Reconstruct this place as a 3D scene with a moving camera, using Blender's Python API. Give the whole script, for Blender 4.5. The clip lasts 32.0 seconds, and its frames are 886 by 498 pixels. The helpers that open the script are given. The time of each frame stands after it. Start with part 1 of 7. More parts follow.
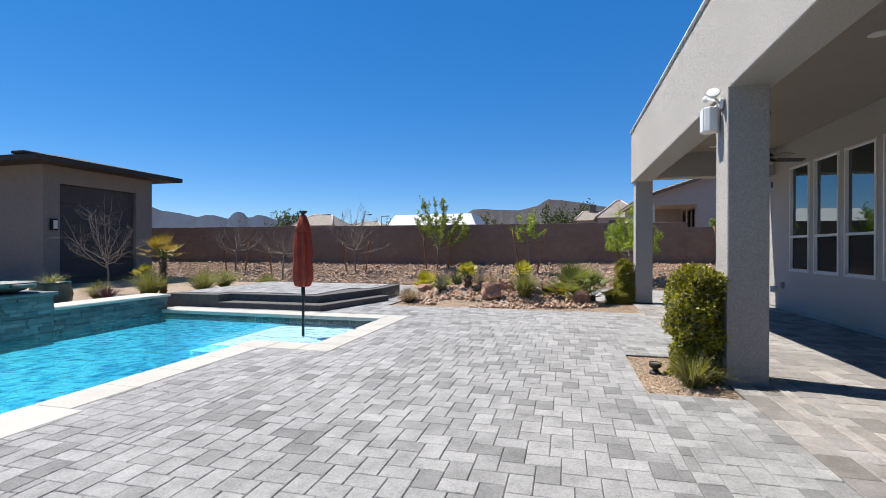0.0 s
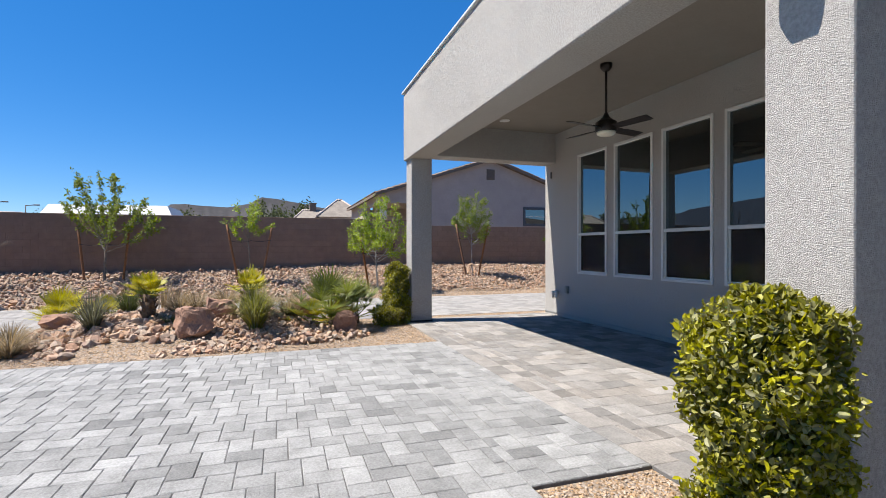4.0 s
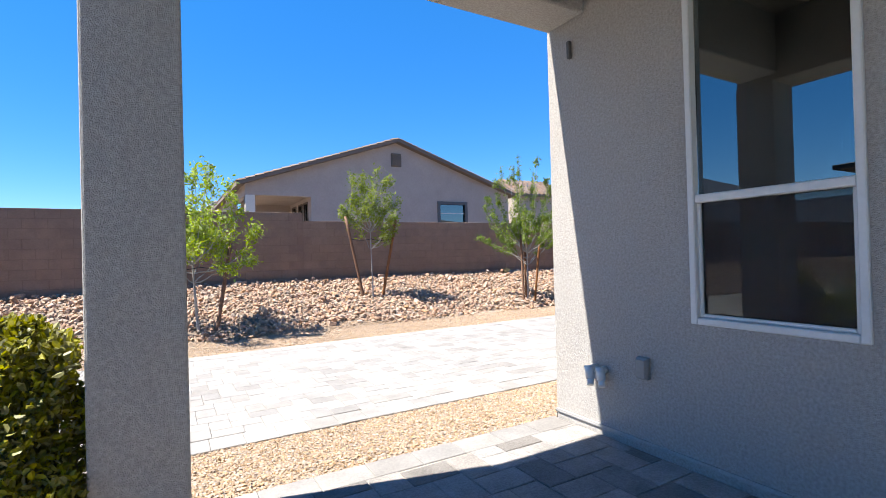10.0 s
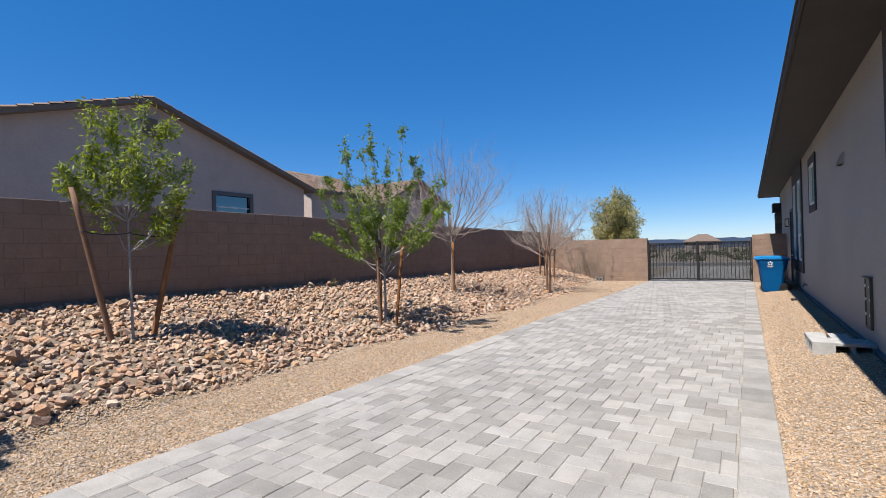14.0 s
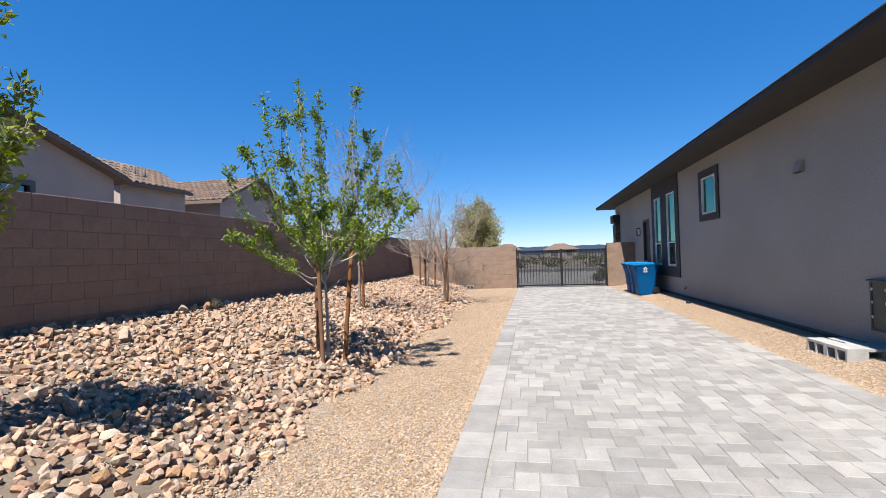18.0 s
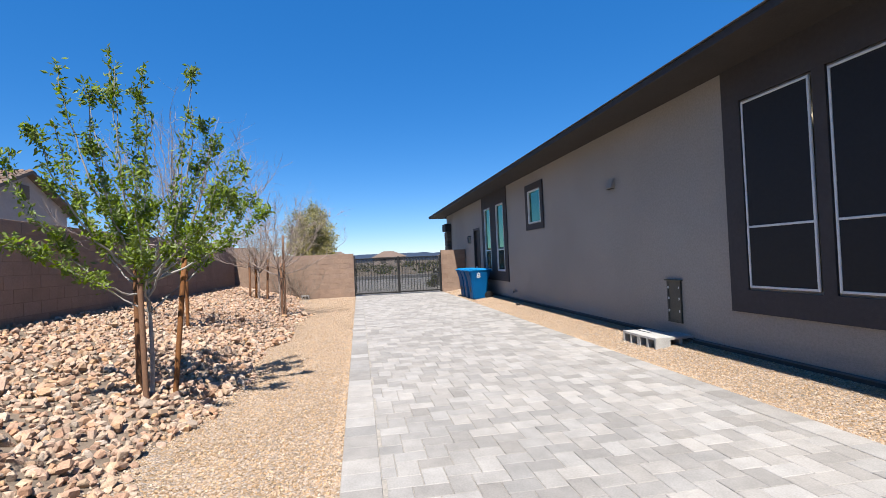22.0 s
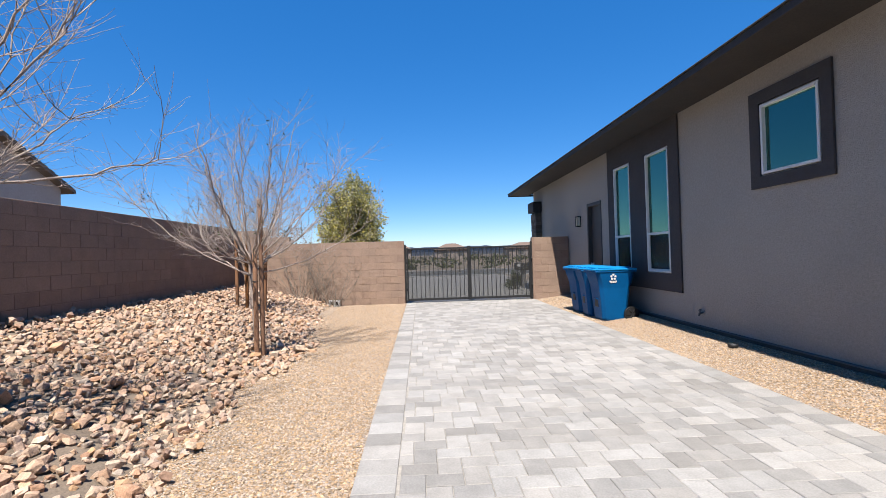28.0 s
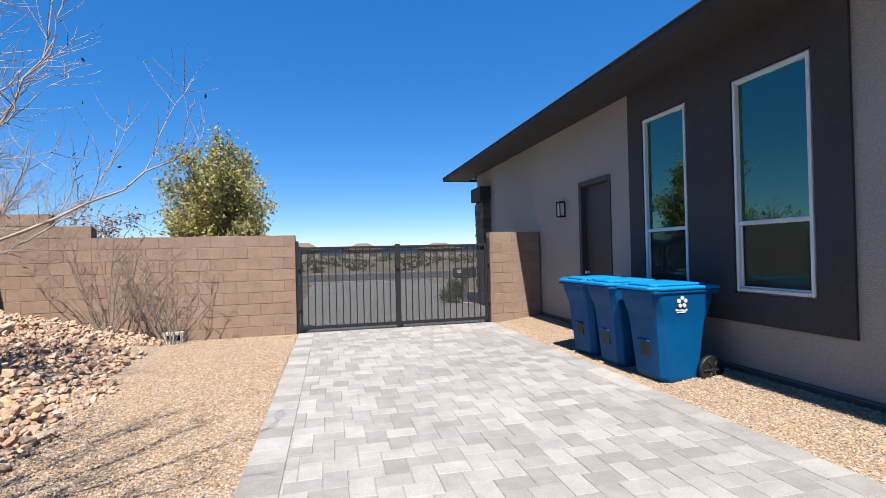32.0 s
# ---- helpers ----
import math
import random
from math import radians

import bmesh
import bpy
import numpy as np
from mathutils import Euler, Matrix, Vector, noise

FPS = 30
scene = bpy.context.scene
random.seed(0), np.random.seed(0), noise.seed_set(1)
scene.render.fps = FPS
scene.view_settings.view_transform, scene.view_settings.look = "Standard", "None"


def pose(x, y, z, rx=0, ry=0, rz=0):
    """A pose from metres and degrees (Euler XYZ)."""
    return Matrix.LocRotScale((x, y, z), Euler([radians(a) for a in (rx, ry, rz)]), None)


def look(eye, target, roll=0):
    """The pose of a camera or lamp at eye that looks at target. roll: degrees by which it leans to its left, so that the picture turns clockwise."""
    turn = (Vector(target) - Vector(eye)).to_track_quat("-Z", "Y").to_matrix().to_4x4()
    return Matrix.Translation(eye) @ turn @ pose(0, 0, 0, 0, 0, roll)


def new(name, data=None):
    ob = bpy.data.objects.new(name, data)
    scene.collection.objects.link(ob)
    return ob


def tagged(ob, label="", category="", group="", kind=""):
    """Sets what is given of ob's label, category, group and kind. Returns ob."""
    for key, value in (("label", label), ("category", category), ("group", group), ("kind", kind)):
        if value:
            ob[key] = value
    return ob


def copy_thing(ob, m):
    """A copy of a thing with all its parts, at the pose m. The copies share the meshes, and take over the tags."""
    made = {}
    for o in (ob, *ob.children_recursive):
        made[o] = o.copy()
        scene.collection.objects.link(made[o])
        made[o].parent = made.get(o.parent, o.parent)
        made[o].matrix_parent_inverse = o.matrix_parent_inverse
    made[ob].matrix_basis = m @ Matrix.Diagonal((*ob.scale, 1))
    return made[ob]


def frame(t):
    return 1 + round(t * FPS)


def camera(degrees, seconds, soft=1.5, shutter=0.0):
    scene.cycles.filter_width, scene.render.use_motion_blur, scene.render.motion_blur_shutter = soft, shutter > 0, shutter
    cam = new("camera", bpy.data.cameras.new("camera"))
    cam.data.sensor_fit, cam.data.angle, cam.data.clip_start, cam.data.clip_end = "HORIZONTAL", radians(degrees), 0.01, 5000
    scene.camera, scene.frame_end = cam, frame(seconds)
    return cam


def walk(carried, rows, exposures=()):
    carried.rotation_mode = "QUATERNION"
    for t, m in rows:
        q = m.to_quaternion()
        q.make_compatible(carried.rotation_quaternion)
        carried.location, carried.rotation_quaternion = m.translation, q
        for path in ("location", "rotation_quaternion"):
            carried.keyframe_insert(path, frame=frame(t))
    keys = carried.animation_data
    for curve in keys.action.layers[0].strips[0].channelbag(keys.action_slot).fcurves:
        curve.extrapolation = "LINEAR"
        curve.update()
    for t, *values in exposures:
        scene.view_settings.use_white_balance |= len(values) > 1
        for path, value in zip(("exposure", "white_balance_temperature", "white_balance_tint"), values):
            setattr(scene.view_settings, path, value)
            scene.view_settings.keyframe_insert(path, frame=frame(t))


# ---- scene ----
cam = camera(85.2, 32.0, soft=0.6)
METRES, EYE, TILT, LEAN, TURN = 29.0, 1.306, -0.12, -0.48, 14.3
ROWS = [
    (0.0, 0.0, 0.0, 0.0, -0.0, -0.02, 0.39),
    (0.5, -0.0032, 0.0143, -0.0003, -7.69, -0.23, 0.29),
    (1.0, -0.0037, 0.0297, -0.0003, -15.52, -0.39, 0.16),
    (1.5, -0.0036, 0.0463, 0.0003, -22.68, -0.45, 0.1),
    (2.0, -0.0046, 0.0625, 0.0006, -27.7, -0.45, 0.02),
    (2.5, -0.0022, 0.0794, 0.0005, -29.58, -0.42, 0.06),
    (4.5, 0.0204, 0.147, -0.0004, -34.67, -0.2, 0.64),
    (5.0, 0.0277, 0.1618, 0.0002, -37.41, -0.2, 0.8),
    (5.5, 0.0351, 0.1765, 0.0002, -41.99, -0.26, 0.91),
    (6.0, 0.0449, 0.1908, 0.0005, -45.24, -0.23, 1.06),
    (6.5, 0.0541, 0.2047, 0.0002, -46.02, -0.14, 1.18),
    (7.0, 0.0672, 0.2171, 0.0, -45.94, -0.12, 1.38),
    (7.5, 0.0784, 0.2307, -0.0002, -45.55, -0.11, 1.51),
    (8.0, 0.0923, 0.2425, -0.0004, -45.32, -0.07, 1.52),
    (8.5, 0.1043, 0.2552, -0.0009, -45.22, -0.04, 1.7),
    (9.0, 0.1162, 0.2671, -0.0015, -45.26, 0.03, 1.78),
    (9.5, 0.1286, 0.2801, -0.0013, -44.94, 0.11, 1.9),
    (10.0, 0.1392, 0.2938, -0.0015, -44.14, 0.2, 1.96),
    (10.5, 0.1522, 0.3081, -0.0016, -43.41, 0.33, 2.03),
    (11.0, 0.1618, 0.3234, -0.0018, -43.02, 0.48, 2.03),
    (11.5, 0.173, 0.3381, -0.0025, -43.58, 0.54, 2.08),
    (12.0, 0.1817, 0.3541, -0.0024, -48.59, 0.44, 1.85),
    (12.5, 0.191, 0.3689, -0.0026, -57.09, 0.22, 1.87),
    (13.0, 0.1991, 0.3833, -0.0014, -64.4, 0.08, 1.87),
    (13.5, 0.204, 0.3985, -0.0013, -69.02, 0.04, 1.75),
    (15.5, 0.227, 0.461, -0.0008, -79.8, 0.2, 1.49),
    (16.0, 0.2342, 0.4737, -0.0009, -84.35, 0.19, 1.48),
    (16.5, 0.2433, 0.4832, -0.0004, -88.93, 0.19, 1.52),
    (17.0, 0.2507, 0.4935, -0.001, -91.47, 0.27, 1.56),
    (17.5, 0.2585, 0.4996, -0.001, -92.9, 0.39, 1.66),
    (18.0, 0.265, 0.5031, -0.0004, -93.95, 0.48, 1.84),
    (18.5, 0.2694, 0.5083, -0.0005, -95.08, 0.63, 1.96),
    (19.0, 0.2738, 0.5104, -0.0002, -95.61, 0.74, 2.06),
    (19.5, 0.2766, 0.5099, -0.0006, -96.04, 0.87, 2.23),
    (20.0, 0.2783, 0.5115, -0.0002, -97.26, 0.95, 2.31),
    (20.5, 0.2789, 0.5137, -0.0, -99.97, 0.95, 2.36),
    (21.0, 0.2781, 0.5154, 0.0001, -104.07, 0.9, 2.36),
    (21.5, 0.2772, 0.5153, 0.0001, -109.11, 0.81, 2.37),
    (22.0, 0.2779, 0.5146, 0.0, -114.24, 0.66, 2.37),
    (22.5, 0.283, 0.5125, -0.0006, -116.8, 0.64, 2.3),
    (23.0, 0.2963, 0.5063, -0.0008, -117.02, 0.59, 2.18),
    (23.5, 0.3144, 0.5018, -0.0016, -115.94, 0.51, 2.08),
    (24.0, 0.3328, 0.4957, -0.0024, -114.43, 0.4, 1.96),
    (24.5, 0.3533, 0.4907, -0.0022, -111.11, 0.31, 1.93),
    (25.0, 0.3725, 0.4849, -0.0025, -106.91, 0.27, 1.85),
    (25.5, 0.3927, 0.4771, -0.0021, -104.61, 0.2, 1.91),
    (27.5, 0.4723, 0.453, -0.0028, -104.67, 0.15, 1.76),
    (28.0, 0.4933, 0.4499, -0.0034, -106.9, 0.12, 1.67),
    (28.5, 0.5126, 0.4446, -0.0036, -109.23, 0.11, 1.62),
    (29.0, 0.5326, 0.4404, -0.0037, -112.04, 0.1, 1.59),
    (29.5, 0.552, 0.4353, -0.0038, -113.17, 0.02, 1.52),
    (30.0, 0.5712, 0.4277, -0.0029, -113.51, -0.04, 1.52),
    (30.5, 0.5901, 0.4204, -0.003, -113.4, -0.04, 1.57),
    (31.0, 0.6092, 0.4133, -0.0027, -113.62, -0.02, 1.45),
    (31.5, 0.6289, 0.4101, -0.0029, -114.79, -0.07, 1.36),
    (32.0, 0.6479, 0.4055, -0.0035, -117.39, -0.08, 1.26),
]
EXPOSURES = [(0.0, 0.945), (2.5, 1.085), (4.5, 1.165), (5.5, 1.405), (6.5, 1.785), (7.5, 1.885), (9.0, 1.975), (10.5, 1.565), (12.0, 1.165), (13.0, 0.875), (16.0, 1.095), (20.0, 1.135), (23.0, 1.165), (32.0, 1.205)]
walk(cam, [(t, pose(0, 0, EYE, TILT, LEAN, TURN) @ pose(METRES * x, METRES * y, METRES * z, 90 + pitch, roll, yaw)) for t, x, y, z, yaw, pitch, roll in ROWS], EXPOSURES)

# ---- world, sun, exposure ----
world = bpy.data.worlds.new("sky_world")
scene.world = world
world.use_nodes = True
wn = world.node_tree.nodes
sky = wn.new("ShaderNodeTexSky")
sky.sky_type = "NISHITA"
sky.sun_disc = False
sky.sun_elevation = radians(60.9)
sky.sun_rotation = radians(284.4)
sky.altitude = 2300
sky.air_density = 1.0
sky.dust_density = 0.0
sky.ozone_density = 2.0
deep = wn.new("ShaderNodeHueSaturation")
deep.inputs["Hue"].default_value = 0.498
deep.inputs["Saturation"].default_value = 1.36
world.node_tree.links.new(sky.outputs[0], deep.inputs["Color"])
even = wn.new("ShaderNodeMixRGB")
even.inputs[0].default_value = 0.45
even.inputs[2].default_value = (0.15, 1.14, 3.95, 1)
world.node_tree.links.new(deep.outputs[0], even.inputs[1])
world.node_tree.links.new(even.outputs[0], wn["Background"].inputs[0])
wn["Background"].inputs[1].default_value = 0.082
sun = new("sun", bpy.data.lights.new("sun", "SUN"))
sun.data.energy = 5.0
sun.data.angle = radians(0.55)
sun.data.color = (1.0, 0.95, 0.875)
sun.matrix_world = look((-54, 13.9, 100), (0, 0, 0))


# ---- materials ----
def material(name, color, rough=0.8, second=None, scale=6.0, amount=0.25, bump=0.0, bump_scale=60.0,
             metal=0.0, island=0.0, piece=0.0, cells=0.0, stain=0.0, ior=1.45, palette=None, tone=0.6):
    """A procedural surface: colour varied at two scales, fine relief, per-piece variation."""
    color = tuple(tone * c for c in color)
    m = bpy.data.materials.new(name)
    m.use_nodes = True
    nt = m.node_tree
    nd, ln = nt.nodes, nt.links
    b = nd["Principled BSDF"]
    b.inputs["Roughness"].default_value = rough
    b.inputs["Metallic"].default_value = metal
    b.inputs["IOR"].default_value = ior
    geo = nd.new("ShaderNodeNewGeometry")
    tex = nd.new("ShaderNodeTexCoord")
    pos = geo.outputs["Position"]
    n1 = nd.new("ShaderNodeTexNoise")
    n1.inputs["Scale"].default_value = scale
    n1.inputs["Detail"].default_value = 6
    ln.new(pos, n1.inputs["Vector"])
    n2 = nd.new("ShaderNodeTexNoise")
    n2.inputs["Scale"].default_value = scale * 11
    n2.inputs["Detail"].default_value = 4
    ln.new(pos, n2.inputs["Vector"])
    add = nd.new("ShaderNodeMath")
    add.operation = "MULTIPLY_ADD"
    ln.new(n2.outputs[0], add.inputs[0])
    add.inputs[1].default_value = 0.5
    half = nd.new("ShaderNodeMath")
    half.operation = "MULTIPLY"
    ln.new(n1.outputs[0], half.inputs[0])
    half.inputs[1].default_value = 0.5
    ln.new(half.outputs[0], add.inputs[2])
    ramp = nd.new("ShaderNodeValToRGB")
    c2 = second or tuple(c * (1 - amount) for c in color)
    c0 = tuple(min(1, c * (1 + amount * 0.6)) for c in color)
    ramp.color_ramp.elements[0].position, ramp.color_ramp.elements[0].color = 0.36, (*c2, 1)
    ramp.color_ramp.elements[1].position, ramp.color_ramp.elements[1].color = 0.64, (*c0, 1)
    ln.new(add.outputs[0], ramp.inputs[0])
    out = ramp.outputs[0]
    for value, source in ((island, geo.outputs["Random Per Island"]), (piece, None)):
        if value:
            if source is None:
                source = nd.new("ShaderNodeObjectInfo").outputs["Random"]
            mr = nd.new("ShaderNodeMapRange")
            mr.inputs["To Min"].default_value = 1 - value
            mr.inputs["To Max"].default_value = 1 + value * 0.7
            ln.new(source, mr.inputs["Value"])
            if palette:
                pr = nd.new("ShaderNodeValToRGB")
                pr.color_ramp.interpolation = "CONSTANT"
                while len(pr.color_ramp.elements) < len(palette):
                    pr.color_ramp.elements.new(0.99)
                for k, tint in enumerate(palette):
                    pr.color_ramp.elements[k].position = k / len(palette)
                    pr.color_ramp.elements[k].color = (*tint, 1)
                ln.new(source, pr.inputs[0])
                mx = nd.new("ShaderNodeMixRGB")
                mx.blend_type = "MULTIPLY"
                mx.inputs[0].default_value = 1.0
                ln.new(pr.outputs[0], mx.inputs[1])
                ln.new(out, mx.inputs[2])
                shift = nd.new("ShaderNodeMath")
                shift.operation = "MULTIPLY"
                shift.inputs[1].default_value = 53.7
                fr = nd.new("ShaderNodeMath")
                fr.operation = "FRACT"
                ln.new(source, shift.inputs[0])
                ln.new(shift.outputs[0], fr.inputs[0])
                source, out = fr.outputs[0], mx.outputs[0]
                ln.new(source, mr.inputs["Value"])
            hs = nd.new("ShaderNodeHueSaturation")
            ln.new(out, hs.inputs["Color"])
            ln.new(mr.outputs[0], hs.inputs["Value"])
            sat = nd.new("ShaderNodeMapRange")
            sat.inputs["To Min"].default_value, sat.inputs["To Max"].default_value = 1 + value * 0.9, 1 - value * 0.9
            frac = nd.new("ShaderNodeMath")
            frac.operation = "FRACT"
            mul = nd.new("ShaderNodeMath")
            mul.operation = "MULTIPLY"
            mul.inputs[1].default_value = 7.31
            ln.new(source, mul.inputs[0])
            ln.new(mul.outputs[0], frac.inputs[0])
            ln.new(frac.outputs[0], sat.inputs["Value"])
            ln.new(sat.outputs[0], hs.inputs["Saturation"])
            out = hs.outputs[0]
    if cells:
        v = nd.new("ShaderNodeTexVoronoi")
        v.inputs["Scale"].default_value = cells
        ln.new(pos, v.inputs["Vector"])
        sep = nd.new("ShaderNodeSeparateColor")
        ln.new(v.outputs["Color"], sep.inputs[0])
        mr = nd.new("ShaderNodeMapRange")
        mr.inputs["To Min"].default_value, mr.inputs["To Max"].default_value = 0.55, 1.3
        ln.new(sep.outputs[0], mr.inputs["Value"])
        hs = nd.new("ShaderNodeHueSaturation")
        ln.new(out, hs.inputs["Color"])
        ln.new(mr.outputs[0], hs.inputs["Value"])
        mr2 = nd.new("ShaderNodeMapRange")
        mr2.inputs["To Min"].default_value, mr2.inputs["To Max"].default_value = 0.5, 1.4
        ln.new(sep.outputs[1], mr2.inputs["Value"])
        ln.new(mr2.outputs[0], hs.inputs["Saturation"])
        out = hs.outputs[0]
    if stain:
        ns = nd.new("ShaderNodeTexNoise")
        ns.inputs["Scale"].default_value = 0.55
        ns.inputs["Detail"].default_value = 5
        ln.new(pos, ns.inputs["Vector"])
        mr = nd.new("ShaderNodeMapRange")
        mr.inputs["From Min"].default_value, mr.inputs["From Max"].default_value = 0.35, 0.65
        mr.inputs["To Min"].default_value, mr.inputs["To Max"].default_value = 1 - stain, 1 + stain
        ln.new(ns.outputs[0], mr.inputs["Value"])
        hs = nd.new("ShaderNodeHueSaturation")
        ln.new(out, hs.inputs["Color"])
        ln.new(mr.outputs[0], hs.inputs["Value"])
        out = hs.outputs[0]
    ln.new(out, b.inputs["Base Color"])
    if bump:
        nb = nd.new("ShaderNodeTexVoronoi" if cells else "ShaderNodeTexNoise")
        nb.inputs["Scale"].default_value = cells or bump_scale
        if not cells:
            nb.inputs["Detail"].default_value = 3
        ln.new(pos, nb.inputs["Vector"])
        bp = nd.new("ShaderNodeBump")
        bp.inputs["Strength"].default_value = min(1.0, bump)
        bp.inputs["Distance"].default_value = 0.012
        if cells:
            bp.invert = True
        ln.new(nb.outputs[0], bp.inputs["Height"])
        ln.new(bp.outputs[0], b.inputs["Normal"])
    return m


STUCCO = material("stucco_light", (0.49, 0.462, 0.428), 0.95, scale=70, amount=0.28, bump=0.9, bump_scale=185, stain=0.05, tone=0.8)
# House stucco again, with the shade of the side walls put into its colour.
STUCCO_SIDE = material("stucco_shaded_side", (0.41, 0.37, 0.325), 0.95, scale=38, amount=0.16, bump=0.9, bump_scale=140, stain=0.06, tone=0.8)
# Outbuilding stucco, darkened because the wall seen is its shaded side.
STUCCO_FAR = material("stucco_far_shaded", (0.26, 0.225, 0.19), 0.95, scale=9, amount=0.12, bump=0.7, bump_scale=150, stain=0.05, tone=0.8)
# Near-black base colour carries the eave's shade at the wall foot.
FOUNDATION = material("foundation_shaded", (0.085, 0.075, 0.07), 0.95, scale=8, amount=0.2, bump=0.6, bump_scale=80, stain=0.1, tone=0.8)
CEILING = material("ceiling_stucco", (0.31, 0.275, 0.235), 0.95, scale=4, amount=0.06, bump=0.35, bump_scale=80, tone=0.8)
DARK_TRIM = material("dark_brown_stucco", (0.062, 0.055, 0.055), 0.92, scale=2, amount=0.15, bump=0.5, bump_scale=210, tone=0.8)
EAVE = material("eave_dark_paint", (0.045, 0.038, 0.034), 0.8, scale=3, amount=0.2, bump=0.2, tone=0.8)
VINYL = material("white_vinyl", (0.72, 0.72, 0.70), 0.45, scale=4, amount=0.05, tone=0.8)
METAL_WHITE = material("white_metal", (0.75, 0.75, 0.74), 0.4, scale=4, amount=0.05, tone=0.8)
BLOCK = material("tan_block", (0.405, 0.278, 0.205), 0.95, scale=5, amount=0.14, bump=0.8, bump_scale=110, piece=0.035, stain=0.06)
BLOCK_SET = material("tan_block_joined", (0.375, 0.25, 0.185), 0.95, scale=5, amount=0.14, bump=0.8, bump_scale=110, island=0.035, stain=0.06)
MORTAR = material("tan_mortar", (0.31, 0.205, 0.15), 0.98, scale=8, amount=0.2, bump=0.5, bump_scale=150)
PAVER_TONES = [(0.42,) * 3, (0.40,) * 3, (0.36,) * 3, (0.44,) * 3, (0.27,) * 3, (0.41,) * 3, (0.34,) * 3, (0.43,) * 3, (0.38,) * 3, (0.46,) * 3, (0.31,) * 3, (0.41,) * 3]
PAVER = material("gray_paver", (1.05, 1.04, 1.02), 0.9, scale=7, amount=0.3, bump=0.8, bump_scale=120, piece=0.07, stain=0.06, palette=PAVER_TONES)
PAVER_SET = material("gray_paver_joined", (1.05, 1.04, 1.02), 0.9, scale=7, amount=0.3, bump=0.8, bump_scale=120, island=0.07, stain=0.06, palette=PAVER_TONES)
PAVER_D = material("pale_paver", (0.425, 0.402, 0.378), 0.9, scale=7, amount=0.18, bump=0.35, bump_scale=150, piece=0.23, stain=0.05)
PAVER_D_SET = material("pale_paver_joined", (0.425, 0.402, 0.378), 0.9, scale=7, amount=0.18, bump=0.35, bump_scale=150, island=0.23, stain=0.05)
PAVER_C = material("taupe_paver", (0.41, 0.382, 0.355), 0.9, scale=7, amount=0.28, bump=0.8, bump_scale=120, piece=0.33, stain=0.07)
PAVER_C_SET = material("taupe_paver_joined", (0.41, 0.382, 0.355), 0.9, scale=7, amount=0.28, bump=0.8, bump_scale=120, island=0.33, stain=0.07)
JOINT_PALE = material("pale_joint_sand", (0.45, 0.41, 0.36), 0.98, scale=30, amount=0.3, bump=0.4)
JOINT = material("joint_sand", (0.22, 0.21, 0.20), 0.98, scale=30, amount=0.3, bump=0.4)
GRAVEL = material("tan_gravel", (0.48, 0.352, 0.243), 0.95, scale=3, amount=0.2, bump=1.0, cells=62.0, stain=0.08)
PEBBLE = material("tan_pebble", (0.62, 0.455, 0.315), 0.9, scale=25, amount=0.3, island=0.36)
ROCK_TINTS = [(0.56, 0.41, 0.31), (0.60, 0.46, 0.35), (0.52, 0.36, 0.27), (0.60, 0.50, 0.40), (0.47, 0.42, 0.37), (0.57, 0.41, 0.28), (0.63, 0.53, 0.44), (0.44, 0.31, 0.24), (0.56, 0.43, 0.35), (0.54, 0.39, 0.29), (0.50, 0.40, 0.32), (0.58, 0.45, 0.36)]
ROCK = material("riprap_rock", (1.12, 1.0, 0.90), 0.92, scale=9, amount=0.3, bump=0.9, bump_scale=34, piece=0.16, palette=ROCK_TINTS)
ROCK_SET = material("riprap_rock_joined", (1.12, 1.0, 0.90), 0.92, scale=9, amount=0.3, bump=0.9, bump_scale=34, island=0.16, palette=ROCK_TINTS)
BOULDER = material("rust_boulder", (0.46, 0.26, 0.165), 0.92, second=(0.20, 0.12, 0.09), scale=5, bump=1.0, bump_scale=25)
# Ground below the slope rocks, darkened to deepen the shade in their gaps.
SOIL_SHADE = material("soil_gap_shade", (0.25, 0.19, 0.14), 0.97, scale=6, amount=0.3, bump=0.6, bump_scale=40)
EARTH = material("desert_earth", (0.30, 0.235, 0.17), 0.97, scale=0.2, amount=0.25, bump=0.6, cells=9.0, stain=0.12)
BARK_PALE = material("pale_gray_bark", (0.50, 0.475, 0.44), 0.9, scale=14, amount=0.3, bump=0.6, bump_scale=50)
BARK = material("gray_bark", (0.30, 0.25, 0.20), 0.9, scale=14, amount=0.4, bump=0.8, bump_scale=50)
TWIG = material("pale_twig", (0.47, 0.375, 0.32), 0.9, scale=14, amount=0.35)
STAKE = material("lodgepole_stake", (0.33, 0.155, 0.072), 0.8, scale=9, amount=0.25, bump=0.3, bump_scale=60, piece=0.2)
LEAF = material("spring_leaf", (0.36, 0.44, 0.055), 0.65, scale=8, amount=0.3, island=0.35)
LEAF_LIME = material("lime_leaf", (0.52, 0.66, 0.05), 0.65, scale=8, amount=0.3, island=0.35)
LEAF_MID = material("young_leaf", (0.28, 0.39, 0.04), 0.6, scale=8, amount=0.3, island=0.35)
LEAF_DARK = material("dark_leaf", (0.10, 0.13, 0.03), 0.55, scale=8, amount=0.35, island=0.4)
LEAF_TREE = material("olive_leaf", (0.62, 0.56, 0.22), 0.6, scale=2, amount=0.35, island=0.4)
LEAF_VINE = material("vine_leaf", (0.50, 0.47, 0.045), 0.5, scale=4, amount=0.5, island=0.5)
PALM = material("palm_frond", (0.31, 0.36, 0.08), 0.5, scale=6, amount=0.35, island=0.25)
